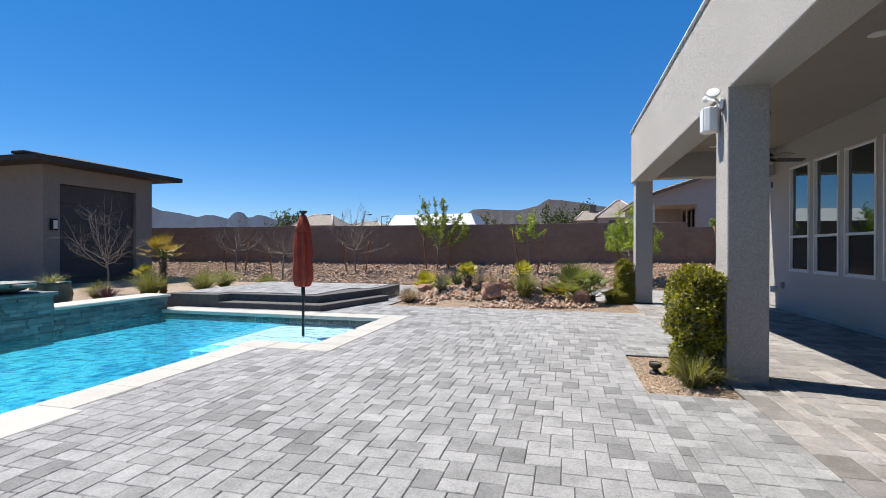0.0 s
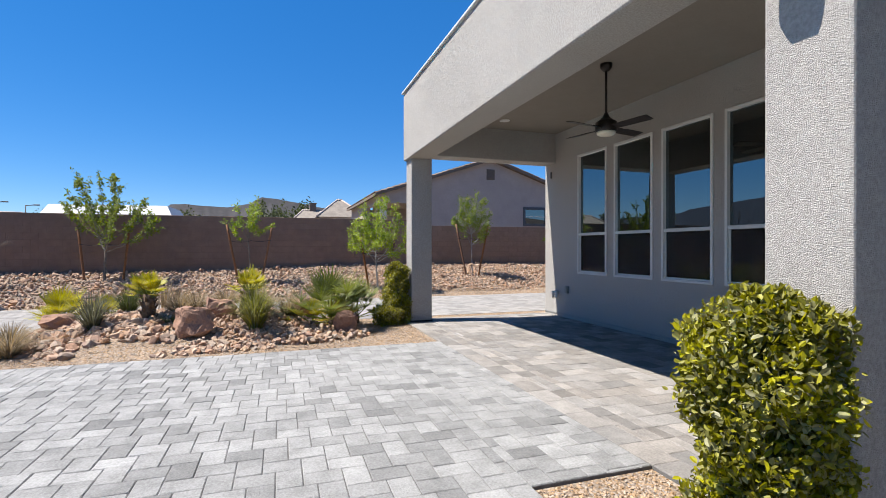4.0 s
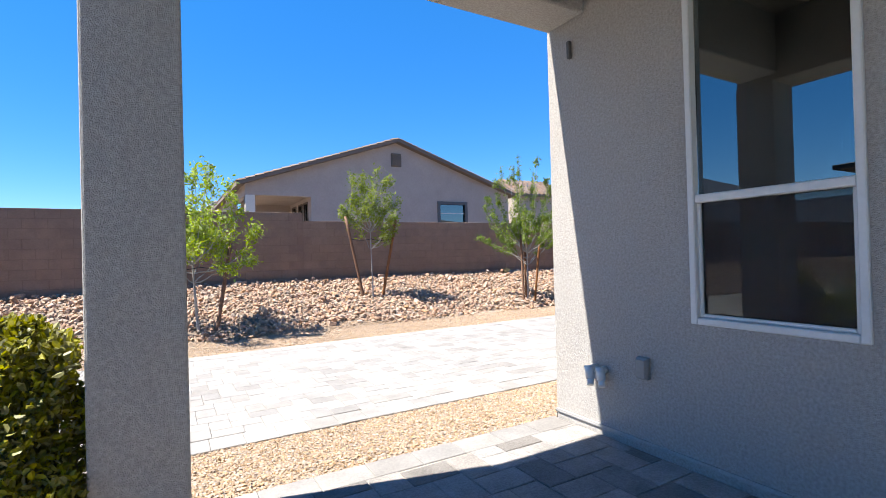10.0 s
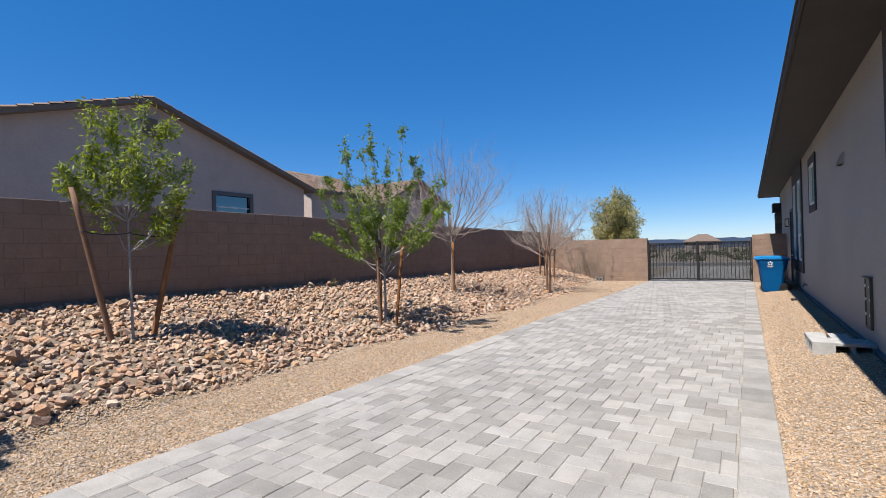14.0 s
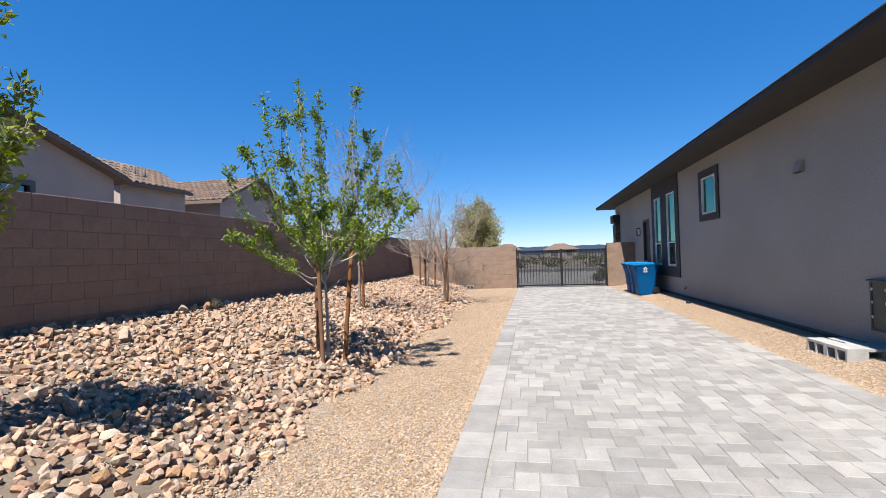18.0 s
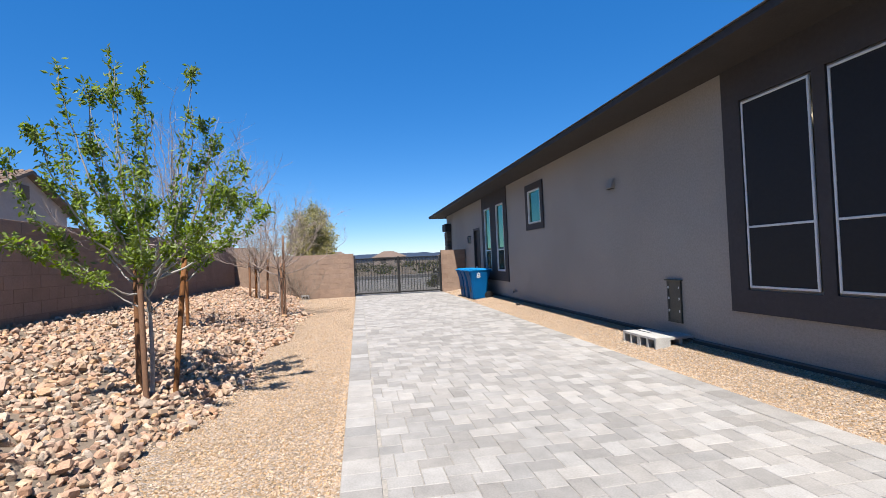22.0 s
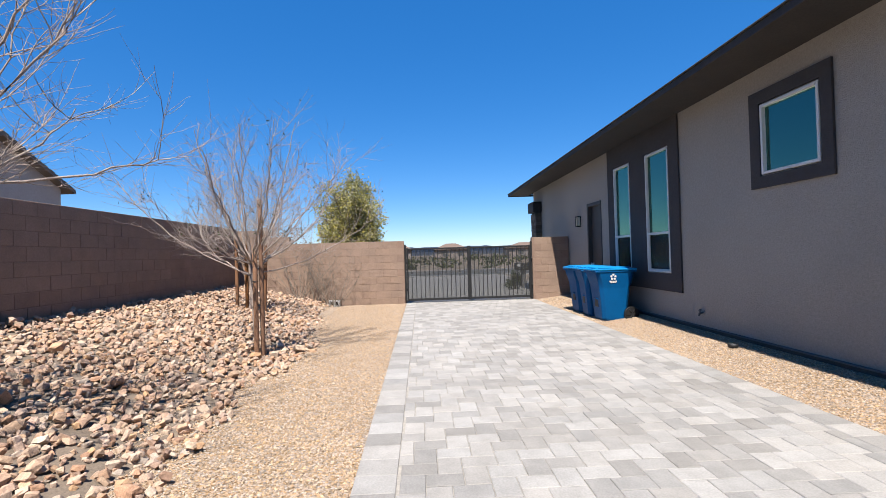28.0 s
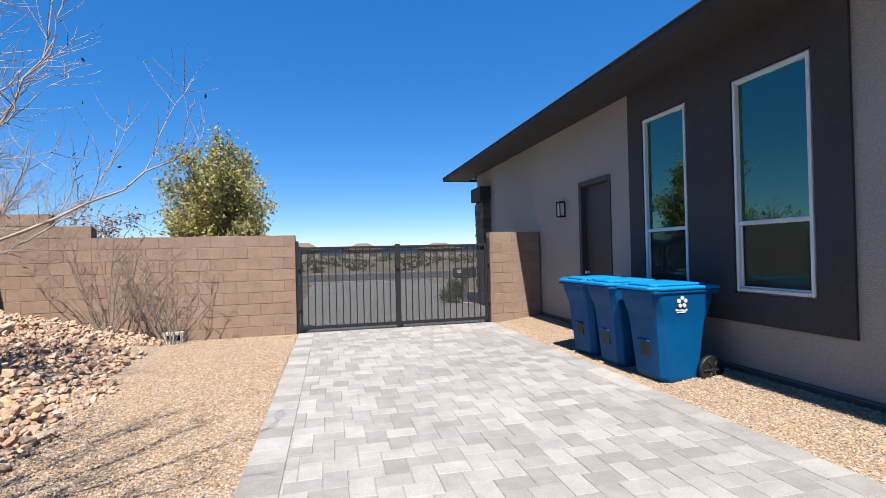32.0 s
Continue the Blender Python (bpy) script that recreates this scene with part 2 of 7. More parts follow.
PALM_YELLOW = material("yellow_frond", (0.70, 0.63, 0.04), 0.55, scale=6, amount=0.35, island=0.25)
PALM_OLD = material("drying_frond", (0.50, 0.36, 0.06), 0.6, scale=6, amount=0.4, island=0.3)
PALM_TRUNK = material("palm_trunk", (0.20, 0.13, 0.08), 0.95, scale=20, amount=0.4, bump=0.8, bump_scale=60)
GRASS = material("bunch_grass", (0.36, 0.36, 0.10), 0.7, scale=6, amount=0.4, island=0.4)
GRASS_GRAY = material("gray_grass", (0.24, 0.235, 0.14), 0.7, scale=6, amount=0.4, island=0.4)
GRASS_DEEP = material("deep_green_grass", (0.12, 0.15, 0.04), 0.6, scale=6, amount=0.35, island=0.35)
GRASS_DRY = material("dry_grass", (0.44, 0.33, 0.19), 0.8, scale=6, amount=0.3, island=0.3)
BIN_BLUE = material("blue_plastic", (0.001, 0.105, 0.30), 0.5, scale=5, amount=0.12, bump=0.15, bump_scale=200, ior=1.22)
LID_BLUE = material("bright_blue_lid", (0.006, 0.30, 0.70), 0.4, scale=5, amount=0.10, ior=1.3)
BLACK = material("black_plastic", (0.015, 0.015, 0.016), 0.55, scale=10, amount=0.2)
IRON = material("black_iron", (0.012, 0.012, 0.013), 0.75, scale=10, amount=0.2)
CONCRETE = material("gray_concrete", (0.56, 0.55, 0.53), 0.95, scale=7, amount=0.18, bump=0.6, bump_scale=90)
COPING = material("cream_coping", (0.60, 0.575, 0.52), 0.85, scale=4, amount=0.12, bump=0.4, bump_scale=70, piece=0.05)
POOL_PLASTER = material("pool_plaster", (0.55, 1.0, 1.12), 0.8, scale=2, amount=0.12, tone=0.82)
SHELF_PLASTER = material("pale_shelf_plaster", (0.60, 0.90, 1.02), 0.8, scale=2, amount=0.06)
POOL_TILE = material("gray_pool_tile", (0.15, 0.155, 0.155), 0.3, scale=12, amount=0.3, piece=0.25)
LEDGER = material("slate_ledger", (0.155, 0.19, 0.21), 0.8, scale=6, amount=0.35, bump=0.8, bump_scale=50, piece=0.4)
LEDGER_BROWN = material("brown_ledger", (0.22, 0.17, 0.13), 0.85, scale=6, amount=0.35, bump=0.8, bump_scale=50, piece=0.35)
BOWL = material("slate_bowl", (0.12, 0.15, 0.14), 0.5, scale=6, amount=0.3, bump=0.3)
POT = material("green_glaze", (0.05, 0.10, 0.085), 0.25, scale=5, amount=0.4)
RED = material("red_canvas", (0.42, 0.045, 0.022), 0.85, scale=9, amount=0.25, bump=0.5, bump_scale=140)
RED_POT = material("red_metal", (0.20, 0.02, 0.015), 0.4, scale=9, amount=0.25)
GARAGE = material("brown_roll_door", (0.088, 0.074, 0.068), 0.7, scale=3, amount=0.15)
TILE_ROOF = material("taupe_roof_tile", (0.25, 0.175, 0.135), 0.9, scale=3, amount=0.25, bump=0.4, bump_scale=30, island=0.3)
ROOF_FAR = material("gray_tan_roof", (0.36, 0.31, 0.26), 0.9, scale=1.5, amount=0.3, bump=0.3, bump_scale=12)
ROOF_DARK = material("dark_flat_tile", (0.085, 0.07, 0.06), 0.9, scale=3, amount=0.25, bump=0.4, bump_scale=30)
NEIGH = material("neighbour_stucco", (0.48, 0.395, 0.35), 0.95, scale=1.5, amount=0.08, bump=0.5, bump_scale=90, stain=0.04, tone=0.8)
NEIGH_PALE = material("pale_stucco", (0.75, 0.70, 0.64), 0.95, scale=1.5, amount=0.06, bump=0.4, bump_scale=90, tone=0.8)
NEIGH_TRIM = material("neighbour_trim", (0.25, 0.195, 0.16), 0.9, scale=2, amount=0.1)
OUTLET = material("outlet_gray", (0.42, 0.40, 0.37), 0.6, scale=5, amount=0.1)
GRAY_TRIM = material("gray_window_trim", (0.16, 0.16, 0.165), 0.8, scale=2, amount=0.1)
WHITE_ROOF = material("white_roof", (0.80, 0.80, 0.80), 0.7, scale=0.4, amount=0.05)
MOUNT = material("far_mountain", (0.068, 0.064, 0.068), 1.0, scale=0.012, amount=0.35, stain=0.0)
# The blue of distance haze is painted into this mountain colour.
MOUNT_FAR = material("haze_tinted_mountain", (0.024, 0.046, 0.092), 1.0, scale=0.006, amount=0.2)
APRON = material("gray_apron", (0.34, 0.33, 0.32), 0.9, scale=2, amount=0.12, bump=0.4, bump_scale=120)
ASPHALT = material("asphalt", (0.11, 0.11, 0.11), 0.9, scale=2, amount=0.2, bump=0.4, bump_scale=150)
FAN_BROWN = material("bronze_fan", (0.028, 0.022, 0.018), 0.45, scale=6, amount=0.3, tone=0.8)
FROST = material("frosted_globe", (0.78, 0.72, 0.58), 0.5, scale=4, amount=0.04, tone=0.8)
FROST_LIT = material("lit_lens", (0.9, 0.85, 0.75), 0.5)
FROST_LIT.node_tree.nodes["Principled BSDF"].inputs["Emission Color"].default_value = (1.0, 0.86, 0.66, 1)
FROST_LIT.node_tree.nodes["Principled BSDF"].inputs["Emission Strength"].default_value = 70.0
FROST_GLOW = material("lit_bowl", (0.9, 0.82, 0.66), 0.5)
FROST_GLOW.node_tree.nodes["Principled BSDF"].inputs["Emission Color"].default_value = (1.0, 0.84, 0.62, 1)
FROST_GLOW.node_tree.nodes["Principled BSDF"].inputs["Emission Strength"].default_value = 12.0
ROOM = material("interior_paint", (0.30, 0.29, 0.27), 0.9, scale=2, amount=0.1, tone=0.8)
SCREEN = material("solar_screen", (0.012, 0.012, 0.013), 0.7, scale=30, amount=0.3)
DOOR_PAINT = material("brown_door_paint", (0.085, 0.070, 0.062), 0.6, scale=4, amount=0.1)
PANEL = material("taupe_panel", (0.125, 0.115, 0.085), 0.6, scale=4, amount=0.2)
WHITE_PRINT = material("white_print", (0.8, 0.8, 0.8), 0.6, scale=5, amount=0.03)


def glass_material(name, tint, gloss, shine=(0.86, 0.95, 0.95)):
    m = bpy.data.materials.new(name)
    m.use_nodes = True
    nt = m.node_tree
    nt.nodes.remove(nt.nodes["Principled BSDF"])
    t = nt.nodes.new("ShaderNodeBsdfTransparent")
    t.inputs[0].default_value = (*tint, 1)
    s = nt.nodes.new("ShaderNodeBsdfGlossy")
    s.inputs["Roughness"].default_value = 0.0
    s.inputs["Color"].default_value = (*shine, 1)
    f = nt.nodes.new("ShaderNodeFresnel")
    f.inputs["IOR"].default_value = gloss
    mix = nt.nodes.new("ShaderNodeMixShader")
    nt.links.new(f.outputs[0], mix.inputs[0])
    nt.links.new(t.outputs[0], mix.inputs[1])
    nt.links.new(s.outputs[0], mix.inputs[2])
    nt.links.new(mix.outputs[0], nt.nodes["Material Output"].inputs[0])
    return m


def leafy(m, share=0.4):
    """Lets light through a leaf material."""
    nt = m.node_tree
    b = nt.nodes["Principled BSDF"]
    t = nt.nodes.new("ShaderNodeBsdfTranslucent")
    mix = nt.nodes.new("ShaderNodeMixShader")
    mix.inputs[0].default_value = share
    nt.links.new(b.inputs["Base Color"].links[0].from_socket, t.inputs[0])
    nt.links.new(b.outputs[0], mix.inputs[1])
    nt.links.new(t.outputs[0], mix.inputs[2])
    nt.links.new(mix.outputs[0], nt.nodes["Material Output"].inputs[0])


for leaf in (LEAF, LEAF_MID, LEAF_LIME, LEAF_DARK, LEAF_TREE, LEAF_VINE, PALM, PALM_YELLOW, PALM_OLD, GRASS, GRASS_DRY, GRASS_GRAY, GRASS_DEEP):
    leafy(leaf)

GLASS = glass_material("window_glass", (0.10, 0.15, 0.15), 2.6)
GLASS_TEAL = glass_material("window_glass_teal", (0.12, 0.24, 0.22), 2.4, (0.55, 0.98, 0.76))


def water_material(name, dark, light, size):
    m = bpy.data.materials.new(name)
    m.use_nodes = True
    nt = m.node_tree
    nt.nodes.remove(nt.nodes["Principled BSDF"])
    t = nt.nodes.new("ShaderNodeBsdfTransparent")
    s = nt.nodes.new("ShaderNodeBsdfGlossy")
    s.inputs["Roughness"].default_value = 0.02
    f = nt.nodes.new("ShaderNodeFresnel")
    f.inputs["IOR"].default_value = 1.33
    geo = nt.nodes.new("ShaderNodeNewGeometry")
    n = nt.nodes.new("ShaderNodeTexNoise")
    n.inputs["Scale"].default_value = 5.0
    n.inputs["Detail"].default_value = 2
    n.inputs["Distortion"].default_value = 1.2
    b = nt.nodes.new("ShaderNodeBump")
    b.inputs["Strength"].default_value = 0.5
    b.inputs["Distance"].default_value = 0.05
    # Voronoi cells paint a net of rippled light into the water's tint.
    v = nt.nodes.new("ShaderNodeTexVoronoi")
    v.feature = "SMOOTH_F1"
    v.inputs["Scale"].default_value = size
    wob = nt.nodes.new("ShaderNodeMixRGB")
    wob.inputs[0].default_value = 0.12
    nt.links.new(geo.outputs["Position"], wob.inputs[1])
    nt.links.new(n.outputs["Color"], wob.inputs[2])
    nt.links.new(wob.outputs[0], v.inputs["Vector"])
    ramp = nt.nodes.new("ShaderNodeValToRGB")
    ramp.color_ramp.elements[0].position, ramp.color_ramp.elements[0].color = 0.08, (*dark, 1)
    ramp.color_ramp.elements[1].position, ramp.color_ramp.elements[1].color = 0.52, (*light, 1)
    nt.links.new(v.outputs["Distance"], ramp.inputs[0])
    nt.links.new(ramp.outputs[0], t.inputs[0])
    mix = nt.nodes.new("ShaderNodeMixShader")
    nt.links.new(geo.outputs["Position"], n.inputs["Vector"])
    nt.links.new(n.outputs[0], b.inputs["Height"])
    nt.links.new(b.outputs[0], s.inputs["Normal"])
    nt.links.new(b.outputs[0], f.inputs["Normal"])
    nt.links.new(f.outputs[0], mix.inputs[0])
    nt.links.new(t.outputs[0], mix.inputs[1])
    nt.links.new(s.outputs[0], mix.inputs[2])
    nt.links.new(mix.outputs[0], nt.nodes["Material Output"].inputs[0])
    return m


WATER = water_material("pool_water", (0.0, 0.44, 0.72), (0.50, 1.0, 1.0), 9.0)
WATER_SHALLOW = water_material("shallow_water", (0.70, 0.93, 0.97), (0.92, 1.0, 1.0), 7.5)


# ---- building blocks ----
def mesh_of(name, verts, faces, mat, smooth=False):
    me = bpy.data.meshes.new(name)
    me.from_pydata([tuple(v) for v in verts], [], [tuple(f) for f in faces])
    me.materials.append(mat)
    if smooth:
        me.polygons.foreach_set("use_smooth", [True] * len(me.polygons))
    me.update()
    return me


def big_mesh(name, verts, faces, mat, smooth=False):
    """A mesh from numpy arrays with faces of one size."""
    me = bpy.data.meshes.new(name)
    verts = np.asarray(verts, np.float32)
    faces = np.asarray(faces, np.int32)
    n, k = faces.shape
    me.vertices.add(len(verts))
    me.vertices.foreach_set("co", verts.ravel())
    me.loops.add(n * k)
    me.loops.foreach_set("vertex_index", faces.ravel())
    me.polygons.add(n)
    me.polygons.foreach_set("loop_start", np.arange(0, n * k, k, dtype=np.int32))
    if smooth:
        me.polygons.foreach_set("use_smooth", np.ones(n, bool))
    me.materials.append(mat)
    me.update(calc_edges=True)
    me.validate()
    if not smooth:
        me.shade_flat()
    return me


def thing(name, label, category, at=(0, 0, 0), rz=0, group="", kind=""):
    ob = new(name)
    ob.empty_display_size = 0.1
    ob.matrix_world = pose(*at, 0, 0, rz)
    return tagged(ob, label, category, group, kind)


def part(name, bm, mat, parent=None, label=""):
    """Links a bmesh (or a mesh) as one object under a thing or a part."""
    if isinstance(bm, bpy.types.Mesh):
        me = bm
    else:
        me = bpy.data.meshes.new(name)
        bm.to_mesh(me)
        bm.free()
        me.materials.append(mat)
    ob = new(name, me)
    if parent is not None:
        ob.parent = parent
    if label:
        ob["label"] = label
    return ob


def single(name, bm, mat, label, category, group="", kind=""):
    return tagged(part(name, bm, mat), label, category, group, kind)


def box(x0, x1, y0, y1, z0, z1, bevel=0.0, bm=None, seg=1):
    own = bmesh.new()
    bmesh.ops.create_cube(own, size=1.0)
    for v in own.verts:
        v.co = ((x0 + x1) / 2 + v.co.x * (x1 - x0), (y0 + y1) / 2 + v.co.y * (y1 - y0), (z0 + z1) / 2 + v.co.z * (z1 - z0))
    if bevel:
        bmesh.ops.bevel(own, geom=own.edges[:], offset=bevel, segments=seg, affect="EDGES", profile=0.5)
    return own if bm is None else merge(bm, own)


def merge(bm, other):
    me = bpy.data.meshes.new("tmp")
    other.to_mesh(me)
    other.free()
    bm.from_mesh(me)
    bpy.data.meshes.remove(me)
    return bm


def cyl(p, q, r0, r1=None, n=12, bm=None):
    """A tapered round bar from p to q."""
    r1 = r0 if r1 is None else r1
    own = bmesh.new()
    p, q = Vector(p), Vector(q)
    bmesh.ops.create_cone(own, cap_ends=True, segments=n, radius1=r0, radius2=r1, depth=(q - p).length,
                          matrix=Matrix.Translation((p + q) / 2) @ (q - p).to_track_quat("Z", "Y").to_matrix().to_4x4())
    for f in own.faces:
        f.smooth = len(f.verts) == 4
    return own if bm is None else merge(bm, own)


def lathe(profile, n=24, bm=None):
    own = bmesh.new()
    rings = [[own.verts.new((r * math.cos(2 * math.pi * i / n), r * math.sin(2 * math.pi * i / n), z)) for i in range(n)] for r, z in profile]
    for a, b in zip(rings, rings[1:]):
        for i in range(n):
            f = own.faces.new((a[i], a[(i + 1) % n], b[(i + 1) % n], b[i]))
            f.smooth = True
    for ring in (rings[0][::-1], rings[-1]):
        own.faces.new(ring)
    return own if bm is None else merge(bm, own)


def prism(points, z0, z1, bevel=0.0):
    own = bmesh.new()
    low = [own.verts.new((x, y, z0)) for x, y in points]
    top = [own.verts.new((x, y, z1)) for x, y in points]
    n = len(points)
    own.faces.new(low[::-1])
    own.faces.new(top)
    for i in range(n):
        own.faces.new((low[i], low[(i + 1) % n], top[(i + 1) % n], top[i]))
    bmesh.ops.recalc_face_normals(own, faces=own.faces[:])
    if bevel:
        bmesh.ops.bevel(own, geom=own.edges[:], offset=bevel, segments=2, affect="EDGES", profile=0.5)
    return own


def wall_mesh(axis, a, b, u0, u1, z0, z1, holes):
    """A wall between a and b across its axis, from u0 to u1 along it, with openings (u0, u1, z0, z1) right through it."""
    us = sorted({u0, u1, *(h[0] for h in holes), *(h[1] for h in holes)})
    zs = sorted({z0, z1, *(h[2] for h in holes), *(h[3] for h in holes)})
    own = bmesh.new()

    def solid(i, j):
        if not (0 <= i < len(us) - 1 and 0 <= j < len(zs) - 1):
            return False
        cu, cz = (us[i] + us[i + 1]) / 2, (zs[j] + zs[j + 1]) / 2
        return not any(h[0] < cu < h[1] and h[2] < cz < h[3] for h in holes)

    def quad(*pts):
        own.faces.new([own.verts.new((d, u, z) if axis == "x" else (u, d, z)) for d, u, z in pts])

    for i in range(len(us) - 1):
        for j in range(len(zs) - 1):
            if not solid(i, j):
                continue
            ua, ub, za, zb = us[i], us[i + 1], zs[j], zs[j + 1]
            quad((a, ua, za), (a, ub, za), (a, ub, zb), (a, ua, zb))
            quad((b, ua, za), (b, ua, zb), (b, ub, zb), (b, ub, za))
            if not solid(i - 1, j):
                quad((a, ua, za), (a, ua, zb), (b, ua, zb), (b, ua, za))
            if not solid(i + 1, j):
                quad((a, ub, za), (b, ub, za), (b, ub, zb), (a, ub, zb))
            if not solid(i, j - 1):
                quad((a, ua, za), (b, ua, za), (b, ub, za), (a, ub, za))
            if not solid(i, j + 1):
                quad((a, ua, zb), (a, ub, zb), (b, ub, zb), (b, ua, zb))
    bmesh.ops.remove_doubles(own, verts=own.verts[:], dist=1e-4)
    bmesh.ops.recalc_face_normals(own, faces=own.faces[:])
    return own


def smooth_step(a, b, x):
    t = np.clip((x - a) / (b - a), 0, 1)
    return t * t * (3 - 2 * t)


def ground_z(x, y):
    """The height of the gravel and rock bed."""
    x, y = np.asarray(x, float), np.asarray(y, float)
    z = 0.035 - 0.10 * smooth_step(11.9, 13.0, y)
    rise = 0.75 - 0.10 * smooth_step(4, 20, x) - 0.16 * smooth_step(-3, 4, -x)
    toe = 17.8 + 0.35 * smooth_step(6.5, 9.0, x) + 0.2 * smooth_step(14.0, 17.2, x) + 0.35 * smooth_step(18.0, 23.5, x)
    z = z + rise * np.clip((y - toe) / (21.3 - toe), 0, 1) ** 0.85
    e = np.sqrt(((x + 1.75) / 2.55) ** 2 + ((y - 11.75) / 1.75) ** 2)
    z = z + 0.30 * (1 - smooth_step(0.25, 1.0, e))
    return z


# ---- large structure: ground ----
def build_ground():
    xs = np.unique(np.concatenate([np.arange(-30, -8, 1.0), [-7.95], np.arange(-7.5, -4.5, 0.5), np.arange(-4.5, 1.5, 0.2), np.arange(1.5, 25, 0.5), [-3.9, -2.95, 24.35], np.arange(26, 60, 4.0), [-60, -120, -300, -900, -2500, 70, 120, 300, 900, 2500]]))
    ys = np.unique(np.concatenate([np.arange(-14, 9.5, 1.0), np.arange(9.6, 13.7, 0.2), np.arange(14, 17.5, 1.0), [-7.9, 8.15, 5.55, 11.9, 13.0], np.arange(17.5, 21.6, 0.3), [23, 26, 30, 40, 60, 100, 300, 900, 2500, -20, -40, -120, -300, -900, -2500]]))
    gx, gy = np.meshgrid(xs, ys)
    z = ground_z(gx, gy)
    out = gx > 24.4
    z = np.where(out, -0.09, z)
    far = np.maximum(np.abs(gx), np.abs(gy)) > 800
    z = np.where(far, -1.5, z)
    verts = np.stack([gx, gy, z], -1).reshape(-1, 3)
    n = len(xs)
    faces, mats = [], []
    for j in range(len(ys) - 1):
        for i in range(n - 1):
            cx, cy = (xs[i] + xs[i + 1]) / 2, (ys[j] + ys[j + 1]) / 2
            if -7.95 < cx < -3.9 and -7.9 < cy < 8.15 or -7.95 < cx < -2.95 and 5.55 < cy < 8.15:
                continue
            faces.append((j * n + i, j * n + i + 1, (j + 1) * n + i + 1, (j + 1) * n + i))
            mats.append(2 if -20 < cx < 24.3 and 18.15 + 0.9 * float(smooth_step(17.5, 23.5, cx)) < cy < 21.5 else 0 if cx < 26.5 and cy < 21.5 and cx > -20 and cy > -12 else 1)
    me = big_mesh("ground", verts, faces, GRAVEL)
    me.materials.append(EARTH)
    me.materials.append(SOIL_SHADE)
    me.polygons.foreach_set("material_index", np.array(mats, np.int32))
    return tagged(new("ground", me), "tan decorative gravel and desert earth sheet", "ground", kind="structure")


build_ground()


# ---- house walls ----
def slab(name, bm, mat, label, category):
    return single(name, bm, mat, label, category, kind="structure")


PW = [(10.08, 10.85), (9.10, 9.905), (8.13, 8.935), (7.16, 7.97), (6.21, 7.035)]
slab("wall_patio", wall_mesh("x", 4.27, 4.47, -8.0, 11.92, -0.1, 3.9, [(a, b, 0.86, 2.885) for a, b in PW]), STUCCO, "warm gray stucco patio wall with five tall windows", "wall")
SW = [(8.20, 9.07, 0.85, 3.03), (7.13, 8.00, 0.85, 3.03), (18.65, 19.48, 0.865, 3.03), (20.17, 20.95, 0.87, 3.03), (15.52, 16.40, 2.165, 3.025), (21.78, 22.73, -0.1, 2.46)]
slab("wall_side", wall_mesh("y", 11.70, 11.917, 4.47, 28.5, -0.1, 3.52, SW), STUCCO_SIDE, "gray stucco side wall of the house, darkened in colour for shade", "wall")
slab("wall_west", box(1.45, 4.27, -8.2, -8.0, -0.1, 3.9), STUCCO, "plain stucco closing wall", "wall")
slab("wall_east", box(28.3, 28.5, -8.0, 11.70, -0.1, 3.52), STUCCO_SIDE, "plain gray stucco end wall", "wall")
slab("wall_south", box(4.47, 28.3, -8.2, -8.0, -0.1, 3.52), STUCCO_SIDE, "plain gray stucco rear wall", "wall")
slab("wall_inner", box(4.48, 28.3, 6.0, 6.1, 0, 3.4), ROOM, "plain interior partition wall", "wall")
slab("wall_room", box(9.5, 9.6, -8, 6.0, 0, 3.4), ROOM, "plain interior wall behind the patio room", "wall")
slab("floor_room", box(4.48, 28.2, -7.9, 11.6, -0.02, 0.05), ROOM, "plain interior floor", "floor")
slab("ceiling_room", box(4.48, 28.2, -7.9, 11.6, 3.3, 3.4), ROOM, "plain interior ceiling", "ceiling")
slab("weep_screed", box(4.258, 4.27, -7.9, 11.92, 0.105, 0.125), CONCRETE, "thin metal weep screed at the patio wall foot", "trim")
slab("foundation_strip", box(4.30, 27.3, 11.922, 11.962, -0.1, 0.075), FOUNDATION, "concrete foundation edge along the house foot, darkened in colour for shade", "trim")
slab("side_screed", box(4.30, 27.3, 11.92, 11.975, 0.079, 0.092), GRAY_TRIM, "thin metal weep screed above the foundation", "trim")

# patio roof: outer beam, end beam, ceiling and parapet cap
beam = slab("patio_beam", box(1.47, 1.86, -8.0, 11.92, 2.80, 3.96, 0.012), STUCCO, "light gray stucco fascia beam of the patio roof", "beam")
slab("patio_end_beam", box(1.86, 4.264, 11.55, 11.90, 2.86, 3.94, 0.012), STUCCO, "stucco end beam of the patio roof", "beam")
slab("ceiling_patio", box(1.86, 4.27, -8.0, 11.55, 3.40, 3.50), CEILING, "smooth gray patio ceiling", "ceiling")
slab("patio_roof", box(1.86, 6.0, -8.0, 11.88, 3.86, 3.91), ROOF_DARK, "flat roof deck of the patio", "roof")
slab("parapet_cap", box(1.44, 1.92, -8.0, 11.95, 3.96, 3.995, 0.006), METAL_WHITE, "white metal cap along the parapet", "trim")
for nm, y0, y1 in (("column_1", 4.98, 5.33), ("column_2", 11.58, 11.92), ("column_3", -2.0, -1.65)):
    slab(nm, box(1.45 if nm != "column_2" else 1.52, 1.80 if nm != "column_2" else 1.88, y0, y1, -0.05, 2.81, 0.012, seg=2), STUCCO, "square light gray stucco patio column", "column")
